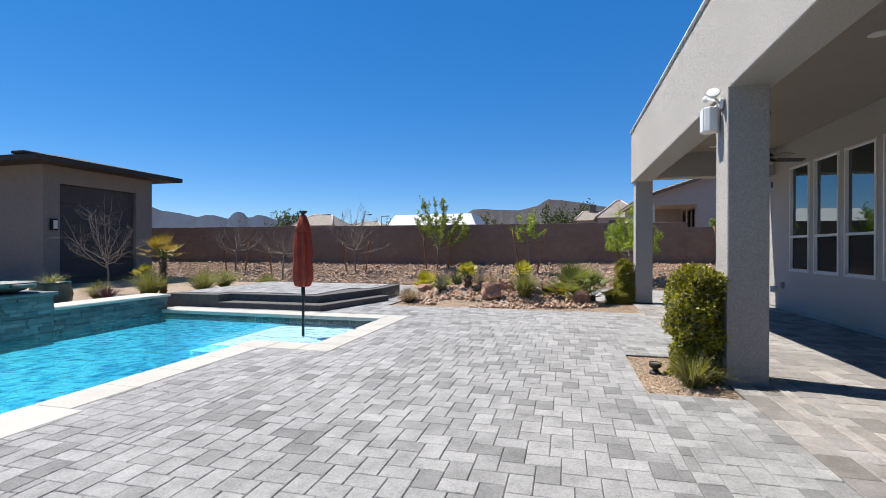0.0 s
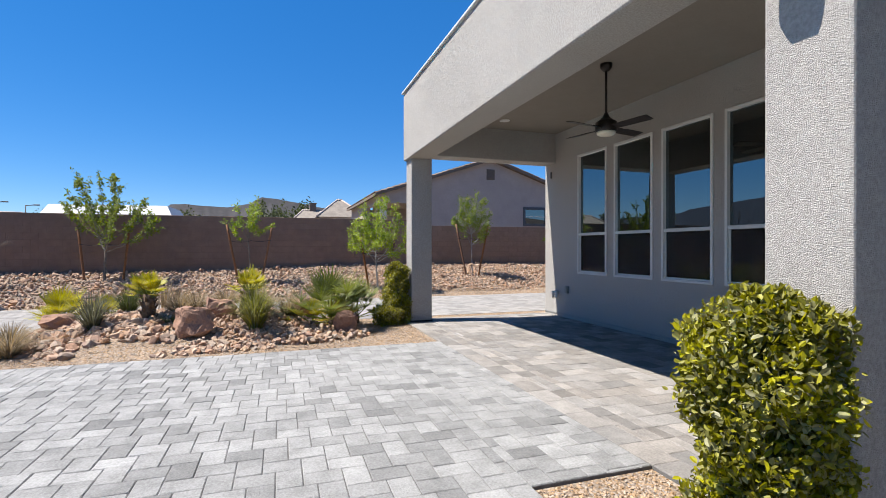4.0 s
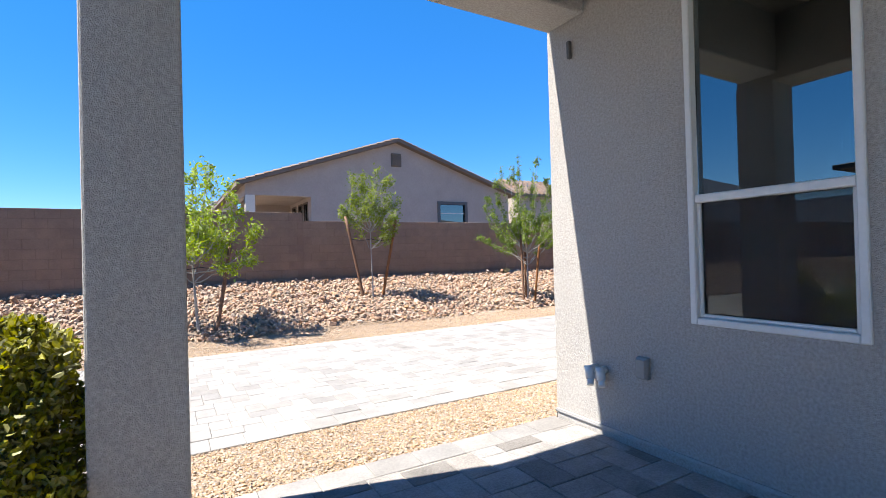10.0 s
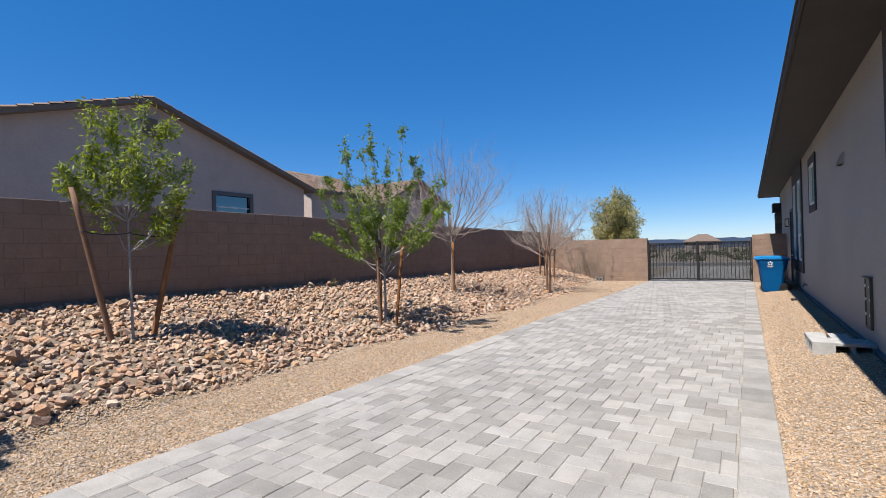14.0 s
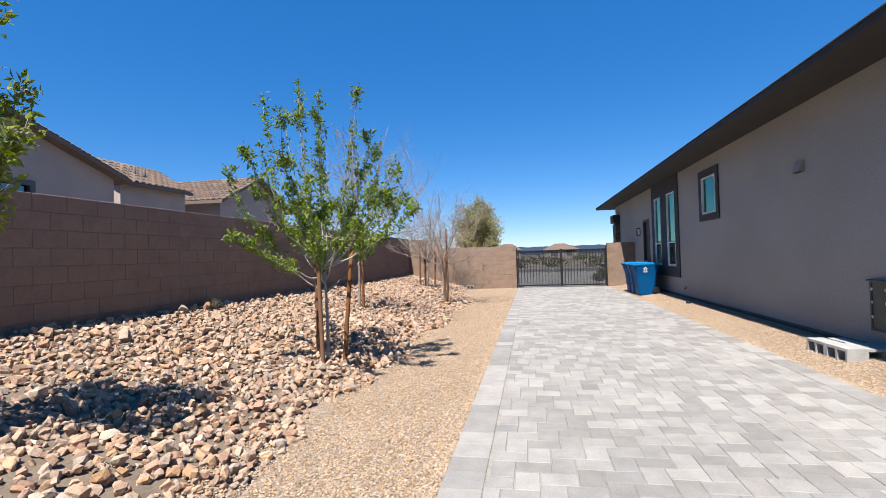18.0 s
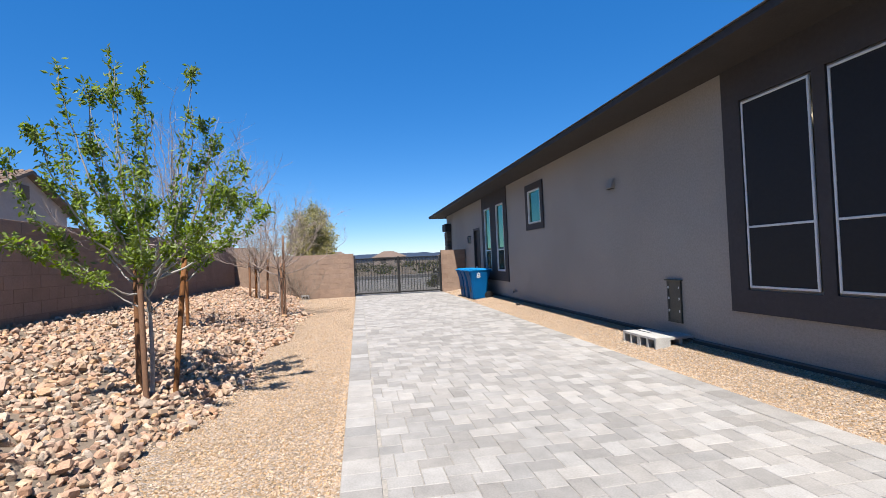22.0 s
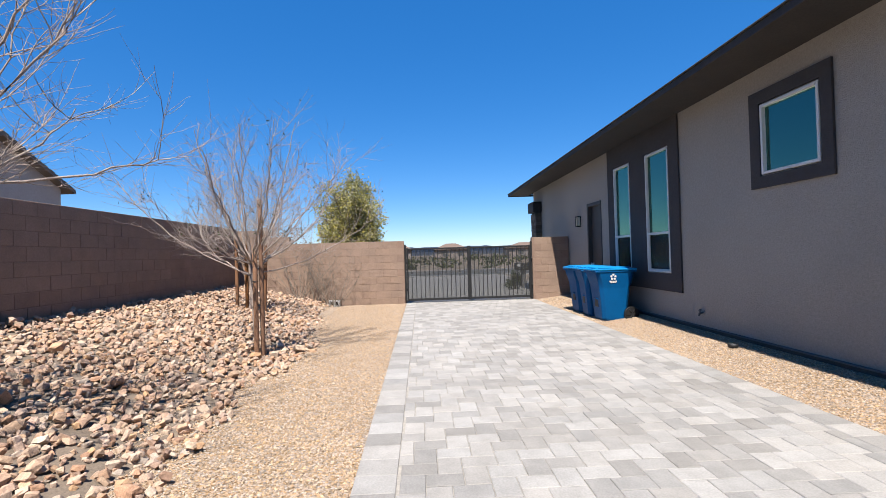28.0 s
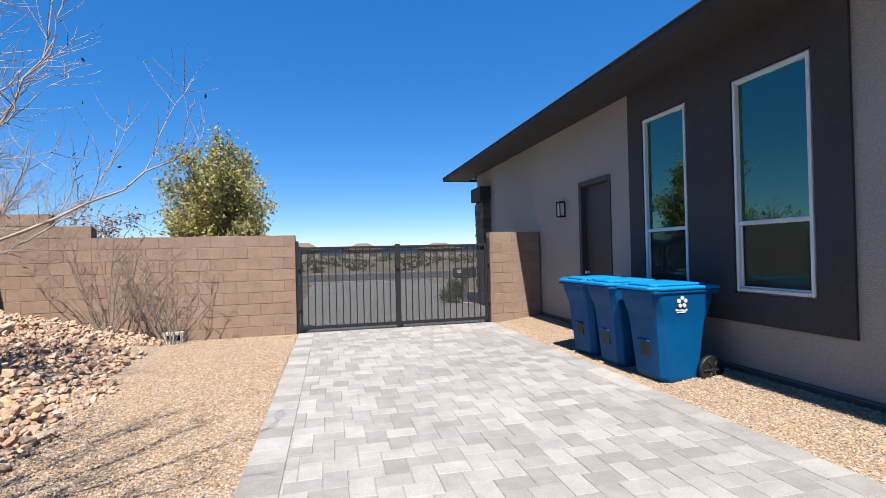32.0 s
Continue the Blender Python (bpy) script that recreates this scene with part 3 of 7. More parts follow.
# Solid dark band in place of a real gap and its shade.
slab("column_foot", box(1.513, 1.887, 11.573, 11.927, 0.03, 0.085), EAVE, "dark band drawn for the shaded gap at the column foot", "trim")

# eave and main roof
slab("soffit", box(4.9, 29.45, 11.92, 12.655, 3.49, 3.53), EAVE, "dark brown eave soffit", "eave")
slab("fascia", box(4.88, 29.47, 12.655, 12.69, 3.47, 3.558, 0.005), EAVE, "dark brown eave fascia board", "eave")
slab("fascia_end", box(29.45, 29.49, 3.0, 12.69, 3.47, 3.558, 0.005), EAVE, "dark fascia at the roof end", "eave")
slab("roof_edge", box(4.86, 29.52, 12.63, 12.71, 3.561, 3.578, 0.004), ROOF_DARK, "thin dark drip edge along the roof", "roof")
rb = bmesh.new()
rv = [rb.verts.new(p) for p in ((4.9, 12.65, 3.568), (29.45, 12.65, 3.568), (27, 4, 4.9), (8, 4, 4.9), (29.45, -8.2, 3.6), (4.9, -8.2, 3.6))]
for f in ((0, 1, 2, 3), (1, 4, 2), (5, 3, 2, 4), (0, 3, 5)):
    rb.faces.new([rv[i] for i in f])
slab("roof_main", rb, ROOF_DARK, "low dark tile roof of the house", "roof")
slab("trim_big_window", wall_mesh("y", 11.921, 11.95, 6.80, 9.37, 0.55, 3.50, [(8.17, 9.10, 0.82, 3.06), (7.10, 8.03, 0.82, 3.06)]), DARK_TRIM, "dark brown stucco surround of twin windows", "trim")
slab("trim_pair_window", wall_mesh("y", 11.921, 11.95, 18.32, 21.28, 0.55, 3.50, [(18.63, 19.50, 0.845, 3.05), (20.15, 20.97, 0.85, 3.05)]), DARK_TRIM, "dark brown stucco surround of two tall windows", "trim")
slab("trim_square_window", wall_mesh("y", 11.921, 11.95, 15.35, 16.59, 2.0, 3.2, [(15.50, 16.42, 2.145, 3.045)]), DARK_TRIM, "dark brown stucco frame of a square window", "trim")


# ---- windows ----
def window(name, axis, plane, u0, u1, z0, z1, mid, label, glass, out, screen=False):
    """A white vinyl single-hung window: frame bars, meeting rail, panes, screen. out: +1 or -1, the outer side."""
    w = tagged(new(name), label, "window", kind="structure")
    t = 0.036

    def bar(nm, a, b, c, d, proud=0.02, mat=VINYL, deep=0.07, parent=w):
        lo, hi = sorted((plane + out * proud, plane - out * deep))
        bm = box(lo, hi, a, b, c, d, 0.005) if axis == "x" else box(a, b, lo, hi, c, d, 0.005)
        return part(nm, bm, mat, parent)

    bar("window_frame", u0, u0 + t, z0, z1)
    bar("window_frame", u1 - t, u1, z0, z1)
    bar("window_frame", u0 + t, u1 - t, z1 - t, z1, 0.018)
    bar("window_frame", u0 + t, u1 - t, z0, z0 + t, 0.018)
    if mid:
        bar("meeting_rail", u0 + t, u1 - t, mid - 0.022, mid + 0.022, 0.012)
    panes = [(z0 + t, mid - 0.022), (mid + 0.022, z1 - t)] if mid else [(z0 + t, z1 - t)]
    for k, (c, d) in enumerate(panes):
        p = bar("pane", u0 + t, u1 - t, c, d, -0.03, glass, 0.034)
        p.visible_shadow = False
        if k == 0 and mid:
            bar("sash", u0 + t, u0 + t + 0.02, c, d, -0.005, VINYL, 0.03)
            bar("sash", u1 - t - 0.02, u1 - t, c, d, -0.005, VINYL, 0.03)
            bar("sash", u0 + t + 0.02, u1 - t - 0.02, c, c + 0.02, -0.005, VINYL, 0.03)
            bar("insect_screen", u0 + t + 0.02, u1 - t - 0.02, c + 0.02, d, -0.022, INSECT_MESH, 0.024)
    return w


def mesh_screen(name, color, clear):
    m = bpy.data.materials.new(name)
    m.use_nodes = True
    nt = m.node_tree
    b = nt.nodes["Principled BSDF"]
    b.inputs["Base Color"].default_value = (*color, 1)
    b.inputs["Roughness"].default_value = 0.8
    t = nt.nodes.new("ShaderNodeBsdfTransparent")
    mix = nt.nodes.new("ShaderNodeMixShader")
    mix.inputs[0].default_value = clear
    nt.links.new(b.outputs[0], mix.inputs[1])
    nt.links.new(t.outputs[0], mix.inputs[2])
    nt.links.new(mix.outputs[0], nt.nodes["Material Output"].inputs[0])
    return m


INSECT_MESH = mesh_screen("insect_mesh", (0.03, 0.024, 0.022), 0.7)
GATE_MESH = mesh_screen("gate_mesh", (0.02, 0.02, 0.02), 0.55)

for i, (a, b) in enumerate(PW):
    window(f"window_{i + 1}", "x", 4.27, a, b, 0.86, 2.885, 1.53, "tall white-framed window with dark reflecting glass", GLASS, -1)
for i, (a, b, c, d) in enumerate(SW[2:4]):
    window(f"window_{i + 6}", "y", 11.93, a, b, c, d, 1.56, "tall white-framed window with a teal reflection", GLASS_TEAL, 1)
window("window_8", "y", 11.93, *SW[4], 0, "small square white-framed window", GLASS_TEAL, 1)
for i, (a, b, c, d) in enumerate(SW[:2]):
    w = tagged(new(f"window_{i + 9}"), "tall window behind a black solar screen with a thin white frame", "window", kind="structure")
    for nm, p, q, r, s in (("screen_frame", a, a + 0.025, c, d), ("screen_frame", b - 0.025, b, c, d), ("screen_frame", a + 0.025, b - 0.025, d - 0.025, d), ("screen_frame", a + 0.025, b - 0.025, c, c + 0.025), ("crossbar", a + 0.025, b - 0.025, 1.545, 1.57)):
        part(nm, box(p, q, 11.93, 11.955, r, s, 0.003), VINYL, w)
    for r, s in ((c + 0.025, 1.545), (1.57, d - 0.025)):
        part("solar_screen", box(a + 0.025, b - 0.025, 11.935, 11.945, r, s), SCREEN, w)
    for k in range(5):
        part("clip", box(a - 0.01, a + 0.02, 11.945, 11.960, c + 0.25 + k * 0.42, c + 0.29 + k * 0.42, 0.003), VINYL, w)

door = tagged(new("door_1"), "flat brown painted side door in a brown frame", "door", kind="structure")
part("door_leaf", box(21.86, 22.65, 11.80, 11.84, -0.03, 2.38, 0.004), DOOR_PAINT, door)
for a, b, c, d in ((21.78, 21.86, -0.05, 2.46), (22.65, 22.73, -0.05, 2.46), (21.86, 22.65, 2.38, 2.46)):
    part("door_frame", box(a, b, 11.80, 11.935, c, d, 0.005), DOOR_PAINT, door)
part("threshold", box(21.86, 22.65, 11.78, 11.95, -0.06, -0.03), CONCRETE, door)
knob = part("door_handle", lathe([(0.0, 0.0), (0.028, 0.004), (0.028, 0.012), (0.012, 0.02), (0.012, 0.04), (0.026, 0.05), (0.028, 0.065), (0.015, 0.078), (0.0, 0.08)], 16), METAL_WHITE, door, "round satin metal knob")
knob.matrix_local = pose(22.58, 11.84, 0.95, -90, 0, 0)


# ---- pavements ----
def herringbone(name, label, rects, L, W, z, mat, mat_set, near, bed_top=0.007, limit=300, joint=None):
    """Chamfered pavers in a herringbone within rectangles; those inside near are objects of their own."""
    floor_bm = bmesh.new()
    for x0, x1, y0, y1 in rects:
        box(x0, x1, y0, y1, z - 0.09, z - bed_top, bm=floor_bm)
    floor = slab(name, floor_bm, joint or JOINT, label, "pavement")
    x0, x1 = min(r[0] for r in rects), max(r[1] for r in rects)
    y0, y1 = min(r[2] for r in rects), max(r[3] for r in rects)
    rng = random.Random(7)
    verts, faces = [], []
    shared = {}
    count = 0

    def block(ax, bx, ay, by, top, tilt):
        g, c = 0.002, 0.0045
        v = []
        for zz, k in ((-0.03, g), (-c, g), (0.0, g + c)):
            for x, y in ((ax + k, ay + k), (bx - k, ay + k), (bx - k, by - k), (ax + k, by - k)):
                v.append((x, y, top + zz + tilt[0] * (x - (ax + bx) / 2) + tilt[1] * (y - (ay + by) / 2)))
        f = [(8, 9, 10, 11)]
        for r in (0, 4):
            for i in range(4):
                f.append((r + i, r + (i + 1) % 4, r + 4 + (i + 1) % 4, r + 4 + i))
        return v, f

    reach = int((x1 - x0 + y1 - y0) / min(L, W)) + 4
    for s in range(-reach, reach):
        for k in range(-reach, reach):
            ox, oy = x0 + s * W - k * L, y0 + s * W + k * L
            if ox < x0 - 1 or ox > x1 + 1 or oy < y0 - 1 or oy > y1 + 1:
                continue
            for px, py, w, h in ((ox, oy, L, W), (ox + L, oy + W - L, W, L)):
                for rx0, rx1, ry0, ry1 in rects:
                    ax, bx, ay, by = max(px, rx0), min(px + w, rx1), max(py, ry0), min(py + h, ry1)
                    if bx - ax < 0.025 or by - ay < 0.025:
                        continue
                    top = z + rng.uniform(-0.0016, 0.0016)
                    tilt = (rng.gauss(0, 0.005), rng.gauss(0, 0.005))
                    full = (bx - ax) > w - 1e-6 and (by - ay) > h - 1e-6
                    if full and count < limit and near[0] < px < near[1] and near[2] < py < near[3]:
                        key = (w > h, rng.randrange(3))
                        if key not in shared:
                            v, f = block(-w / 2, w / 2, -h / 2, h / 2, 0, tilt)
                            shared[key] = mesh_of("paver", v, f, mat)
                        ob = part("paver", shared[key], mat, floor)
                        ob.location = (px + w / 2, py + h / 2, top)
                        count += 1
                        continue
                    v, f = block(ax, bx, ay, by, top, tilt)
                    n = len(verts)
                    verts.extend(v)
                    faces.extend([tuple(i + n for i in q) for q in f])
    rest = part("pavers", big_mesh("pavers", verts, faces, mat_set), mat_set, floor)
    rest["kind"] = "stuff"
    return floor


def soldier(name, label, runs, z, mat, mat_set, joint=None):
    """A border course: runs of (x0, x1, y0, y1, pieces, axis)."""
    floor_bm = bmesh.new()
    floor_rects = []
    rng = random.Random(3)
    shared = {}
    floor = None
    for x0, x1, y0, y1, n, axis in runs:
        box(x0, x1, y0, y1, z - 0.09, z - 0.007, bm=floor_bm)
    floor = slab(name, floor_bm, joint or JOINT, label, "pavement")
    for x0, x1, y0, y1, n, axis in runs:
        dx, dy = ((x1 - x0) / n, y1 - y0) if axis == "x" else (x1 - x0, (y1 - y0) / n)
        key = (round(dx, 3), round(dy, 3))
        if key not in shared:
            me = bpy.data.meshes.new("border_paver")
            bm = box(-dx / 2 + 0.002, dx / 2 - 0.002, -dy / 2 + 0.002, dy / 2 - 0.002, -0.03, 0, 0.004)
            bm.to_mesh(me)
            bm.free()
            me.materials.append(mat)
            shared[key] = me
        for i in range(n):
            ob = part("border_paver", shared[key], mat, floor)
            ob.location = (x0 + dx * (i + 0.5), (y0 + y1) / 2, z + rng.uniform(-0.001, 0.001)) if axis == "x" else ((x0 + x1) / 2, y0 + dy * (i + 0.5), z + rng.uniform(-0.001, 0.001))
    return floor


# ---- block walls ----
def block_wall(name, label, axis, front, back, u0, u1, tops, z0, near, mat, mat_set, limit=300):
    """Split-face block wall in running bond. tops: (from u, top height) steps. near: the stretch whose blocks are parts."""
    core_bm = bmesh.new()
    lo, hi = sorted((front, back))
    steps = sorted(tops)
    ends = [s[0] for s in steps[1:]] + [u1]
    for (s, top), e in zip(steps, ends):
        a, b, d = (lo + 0.005, hi - 0.005, top - 0.004)
        if axis == "y":
            box(s, e, a, b, z0, d, bm=core_bm)
        else:
            box(a, b, s, e, z0, d, bm=core_bm)
    core = slab(name, core_bm, MORTAR, label, "wall")
    rng = random.Random(5)
    verts, faces, count, shared = [], [], 0, {}

    def block(w, h, d, c=0.004):
        g = 0.003
        v = []
        for dd, k in ((0, g + c), (c, g), (d - c, g), (d, g + c)):
            for u, zz in ((k, k), (w - k, k), (w - k, h - k), (k, h - k)):
                v.append((u, dd, zz))
        f = [(3, 2, 1, 0), (12, 13, 14, 15)]
        for r in (0, 4, 8):
            for i in range(4):
                f.append((r + i, r + (i + 1) % 4, r + 4 + (i + 1) % 4, r + 4 + i))
        return v, f

    def place(v, u, zz, jig):
        if axis == "y":
            return [(u + a, lo + b + jig, zz + c) for a, b, c in v]
        return [(lo + b + jig, u + a, zz + c) for a, b, c in v]

    for (s, top), e in zip(steps, ends):
        rows = int((top - z0) / 0.2)
        for r in range(rows):
            zz = top - 0.2 * (r + 1)
            u = s - (0.2 if (r + int(round(top * 5))) % 2 else 0.0)
            while u < e - 0.02:
                a, b = max(u, s), min(u + 0.4, e)
                if b - a > 0.03:
                    jig = rng.uniform(-0.0025, 0.0025)
                    if b - a > 0.399 and near[0] < u < near[1] and count < limit:
                        if "m" not in shared:
                            v, f = block(0.4, 0.2, hi - lo)
                            shared["m"] = mesh_of("block", place(v, -0.2, -0.1, -(lo + hi) / 2), f, mat)
                        ob = part("block", shared["m"], mat, core)
                        ob.location = (u + 0.2, (lo + hi) / 2 + jig, zz + 0.1) if axis == "y" else ((lo + hi) / 2 + jig, u + 0.2, zz + 0.1)
                        count += 1
                    else:
                        v, f = block(b - a, 0.2, hi - lo)
                        n = len(verts)
                        verts.extend(place(v, a, zz, jig))
                        faces.extend([tuple(i + n for i in q) for q in f])
                u += 0.4
    if verts:
        rest = part("blocks", big_mesh("blocks", verts, faces, mat_set), mat_set, core)
        rest["kind"] = "stuff"
    return core


block_wall("wall_north", "long tan split-face block garden wall", "y", 21.30, 21.50, -36.0, 24.30, [(-36.0, 2.36), (4.74, 2.16)], 0.1, (3.0, 20.5), BLOCK, BLOCK_SET)
block_wall("wall_gate", "tan block wall beside the gate", "x", 24.30, 24.50, 16.66, 21.5, [(16.66, 1.71), (19.86, 1.91), (20.46, 2.11)], -0.3, (16.0, 21.6), BLOCK, BLOCK_SET)
block_wall("wall_pier", "short tan block wall between gate and house", "x", 24.30, 24.50, 11.95, 13.0, [(11.95, 1.71)], -0.1, (11.0, 14.0), BLOCK, BLOCK_SET)
slab("wall_boundary_west", box(-36.2, -36.0, -30, 21.5, -0.1, 2.36), BLOCK_SET, "tan block boundary wall", "wall")
slab("wall_boundary_south", box(-36, 1.4, -14.2, -14.0, -0.1, 2.2), BLOCK_SET, "tan block boundary wall", "wall")


# ---- vegetation makers ----
def tube_path(verts, faces, pts, radii, n=6):
    """Adds a tapered tube along points to a growing vertex and face list."""
    base = len(verts)
    pts = [Vector(p) for p in pts]
    for i, p in enumerate(pts):
        d = (pts[min(i + 1, len(pts) - 1)] - pts[max(i - 1, 0)]).normalized()
        a = d.orthogonal().normalized()
        b = d.cross(a)
        for k in range(n):
            w = 2 * math.pi * k / n
            verts.append(p + (a * math.cos(w) + b * math.sin(w)) * radii[i])
    for i in range(len(pts) - 1):
        for k in range(n):
            faces.append((base + i * n + k, base + i * n + (k + 1) % n, base + (i + 1) * n + (k + 1) % n, base + (i + 1) * n + k))


def leaf_cloud(centres, size, rng, aspect=0.45, up=0.3):
    """Leaves as folded diamonds, two triangles pairs each, about the centres."""
    n = len(centres)
    c = np.asarray(centres, float).reshape(-1, 3)
    d = rng.normal(size=(n, 3))
    d[:, 2] += up
    d /= np.linalg.norm(d, axis=1)[:, None]
    e = np.cross(d, rng.normal(size=(n, 3)))
    e /= np.linalg.norm(e, axis=1)[:, None] + 1e-9
    f = np.cross(d, e)
    s = size * rng.uniform(0.6, 1.3, (n, 1))
    a = c
    b = c + d * s
    m = c + d * s * 0.5 - f * s * 0.08
    l = m + e * s * aspect * 0.5 + f * s * 0.16
    r = m - e * s * aspect * 0.5 + f * s * 0.16
    verts = np.stack([a, l, b, r], 1).reshape(-1, 3)
    i = np.arange(n)[:, None] * 4
    faces = np.concatenate([i + [[0, 1, 2]], i + [[0, 2, 3]]], 1).reshape(-1, 3)
    return verts, faces


def round_leaves(centres, size, rng, up=0.5):
    """Small cupped leaves with a rounded outline, folded along the midrib."""
    c = np.asarray(centres, float).reshape(-1, 3)
    n = len(c)
    d = rng.normal(size=(n, 3))
    d[:, 2] += up
    d /= np.linalg.norm(d, axis=1)[:, None]
    e = np.cross(d, rng.normal(size=(n, 3)))
    e /= np.linalg.norm(e, axis=1)[:, None] + 1e-9
    f = np.cross(d, e)
    s = size * rng.uniform(0.55, 1.35, (n, 1))
    pts = [c]
    for along, side, lift in ((0.28, 0.26, 0.10), (0.72, 0.27, 0.07), (1.0, 0.0, -0.10), (0.72, -0.27, 0.07), (0.28, -0.26, 0.10)):
        pts.append(c + s * (d * along + e * side + f * lift))
    verts = np.stack(pts, 1).reshape(-1, 3)
    i = np.arange(n)[:, None] * 6
    faces = np.concatenate([i + [[0, 1, 2]], i + [[0, 2, 3]], i + [[0, 3, 4]], i + [[0, 4, 5]]], 1).reshape(-1, 3)
    return verts, faces


def bezier(p, c, q, n):
    return [p.lerp(c, k / n).lerp(c.lerp(q, k / n), k / n) for k in range(n + 1)]


def tree(label, at, height, crown_base, crown_r, limbs, twigs, leaf_mat, leaf_size, per_twig, seed, stems=1, radius=0.03, bark=None,
         category="tree", clump=0.05, trunk=None, lift=0.35, fine=2, twig_len=0.45, tuft=False):
    """A tree whose limbs reach into an egg-shaped crown; twigs leave the limbs, and leaves sit in clumps on the twigs."""
    rng = random.Random(seed)
    nrng = np.random.default_rng(seed)
    ob = thing("tree", label, category, at)
    bark = bark or BARK
    verts, faces, spots = [], [], []
    trunk = trunk or crown_base
    mid, half = (crown_base + height) / 2, (height - crown_base) / 2
    for s in range(stems):
        base = Vector((rng.gauss(0, 0.06), rng.gauss(0, 0.06), -0.08)) if stems > 1 else Vector((0, 0, -0.08))
        top = Vector((base.x + rng.gauss(0, 0.05 + 0.06 * (stems > 1)), base.y + rng.gauss(0, 0.05 + 0.06 * (stems > 1)), trunk))
        bend = (base + top) / 2 + Vector((rng.gauss(0, 0.04), rng.gauss(0, 0.04), 0))
        stem = bezier(base, bend, top, 8)
        tube_path(verts, faces, stem, [radius * (1.2 - 0.45 * k / 8) for k in range(9)], 8)
        for k in range(limbs):
            a = 2 * math.pi * (k + rng.uniform(-0.35, 0.35)) / limbs + s
            e = rng.uniform(-0.75, 1.0)
            rr = math.sqrt(max(0.05, 1 - e * e)) * rng.uniform(0.6, 1.05)
            goal = Vector((math.cos(a) * rr * crown_r, math.sin(a) * rr * crown_r, mid + e * half))
            start = stem[rng.choice((5, 6, 7, 8, 8))]
            ctrl = start.lerp(goal, 0.45) + Vector((0, 0, lift * (goal - start).length * (0.5 if goal.z > start.z else 1.0)))
            pts = bezier(start, ctrl, goal, 9)
            pts = [q + Vector((rng.gauss(0, 0.012), rng.gauss(0, 0.012), rng.gauss(0, 0.012))) * (i > 0) for i, q in enumerate(pts)]
            r0 = radius * 0.48
            tube_path(verts, faces, pts, [r0 * (1 - 0.8 * i / 9) + 0.0015 for i in range(10)], 6)
            spots.append((pts[-1], pts[-1] - pts[-2]))
            for t in range(twigs):
                i = rng.randint(3, 9)
                out = (pts[i] - pts[i - 1]).normalized()
                d = (out * 0.8 + Vector((rng.gauss(0, 0.6), rng.gauss(0, 0.6), rng.gauss(0.35, 0.45)))).normalized()
                L = twig_len * rng.uniform(0.5, 1.15)
                tp = bezier(pts[i], pts[i] + d * L * 0.5, pts[i] + d * L + Vector((0, 0, 0.12 * L)), 5)
                tube_path(verts, faces, tp, [0.0045 * (1 - 0.13 * m) for m in range(6)], 4)
                for m in (2, 3, 4, 5):
                    spots.append((tp[m], d))
                for w in range(fine):
                    m = rng.randint(1, 5)
                    d2 = (d + Vector((rng.gauss(0, 0.7), rng.gauss(0, 0.7), rng.gauss(0.2, 0.5)))).normalized()
                    L2 = L * rng.uniform(0.3, 0.7)
                    q = tp[m] + d2 * L2
                    tube_path(verts, faces, [tp[m], tp[m].lerp(q, 0.5) + Vector((rng.gauss(0, 0.01), rng.gauss(0, 0.01), 0.01)), q], [0.003, 0.0025, 0.0015], 3)
                    spots.append((q, d2))
                    spots.append((tp[m].lerp(q, 0.55), d2))
    part("trunk", mesh_of("trunk", verts, faces, bark, True), bark, ob)
    if leaf_mat is not None and per_twig > 0:
        cs = []
        for q, d in spots:
            n = int(per_twig) + (rng.random() < per_twig % 1)
            for k in range(n):
                cs.append((q.x + rng.gauss(0, clump), q.y + rng.gauss(0, clump), q.z + rng.gauss(0, clump)))
        v, f = leaf_cloud(cs, leaf_size, nrng)
        part("crown", big_mesh("crown", v, f, leaf_mat), leaf_mat, ob)
    return ob


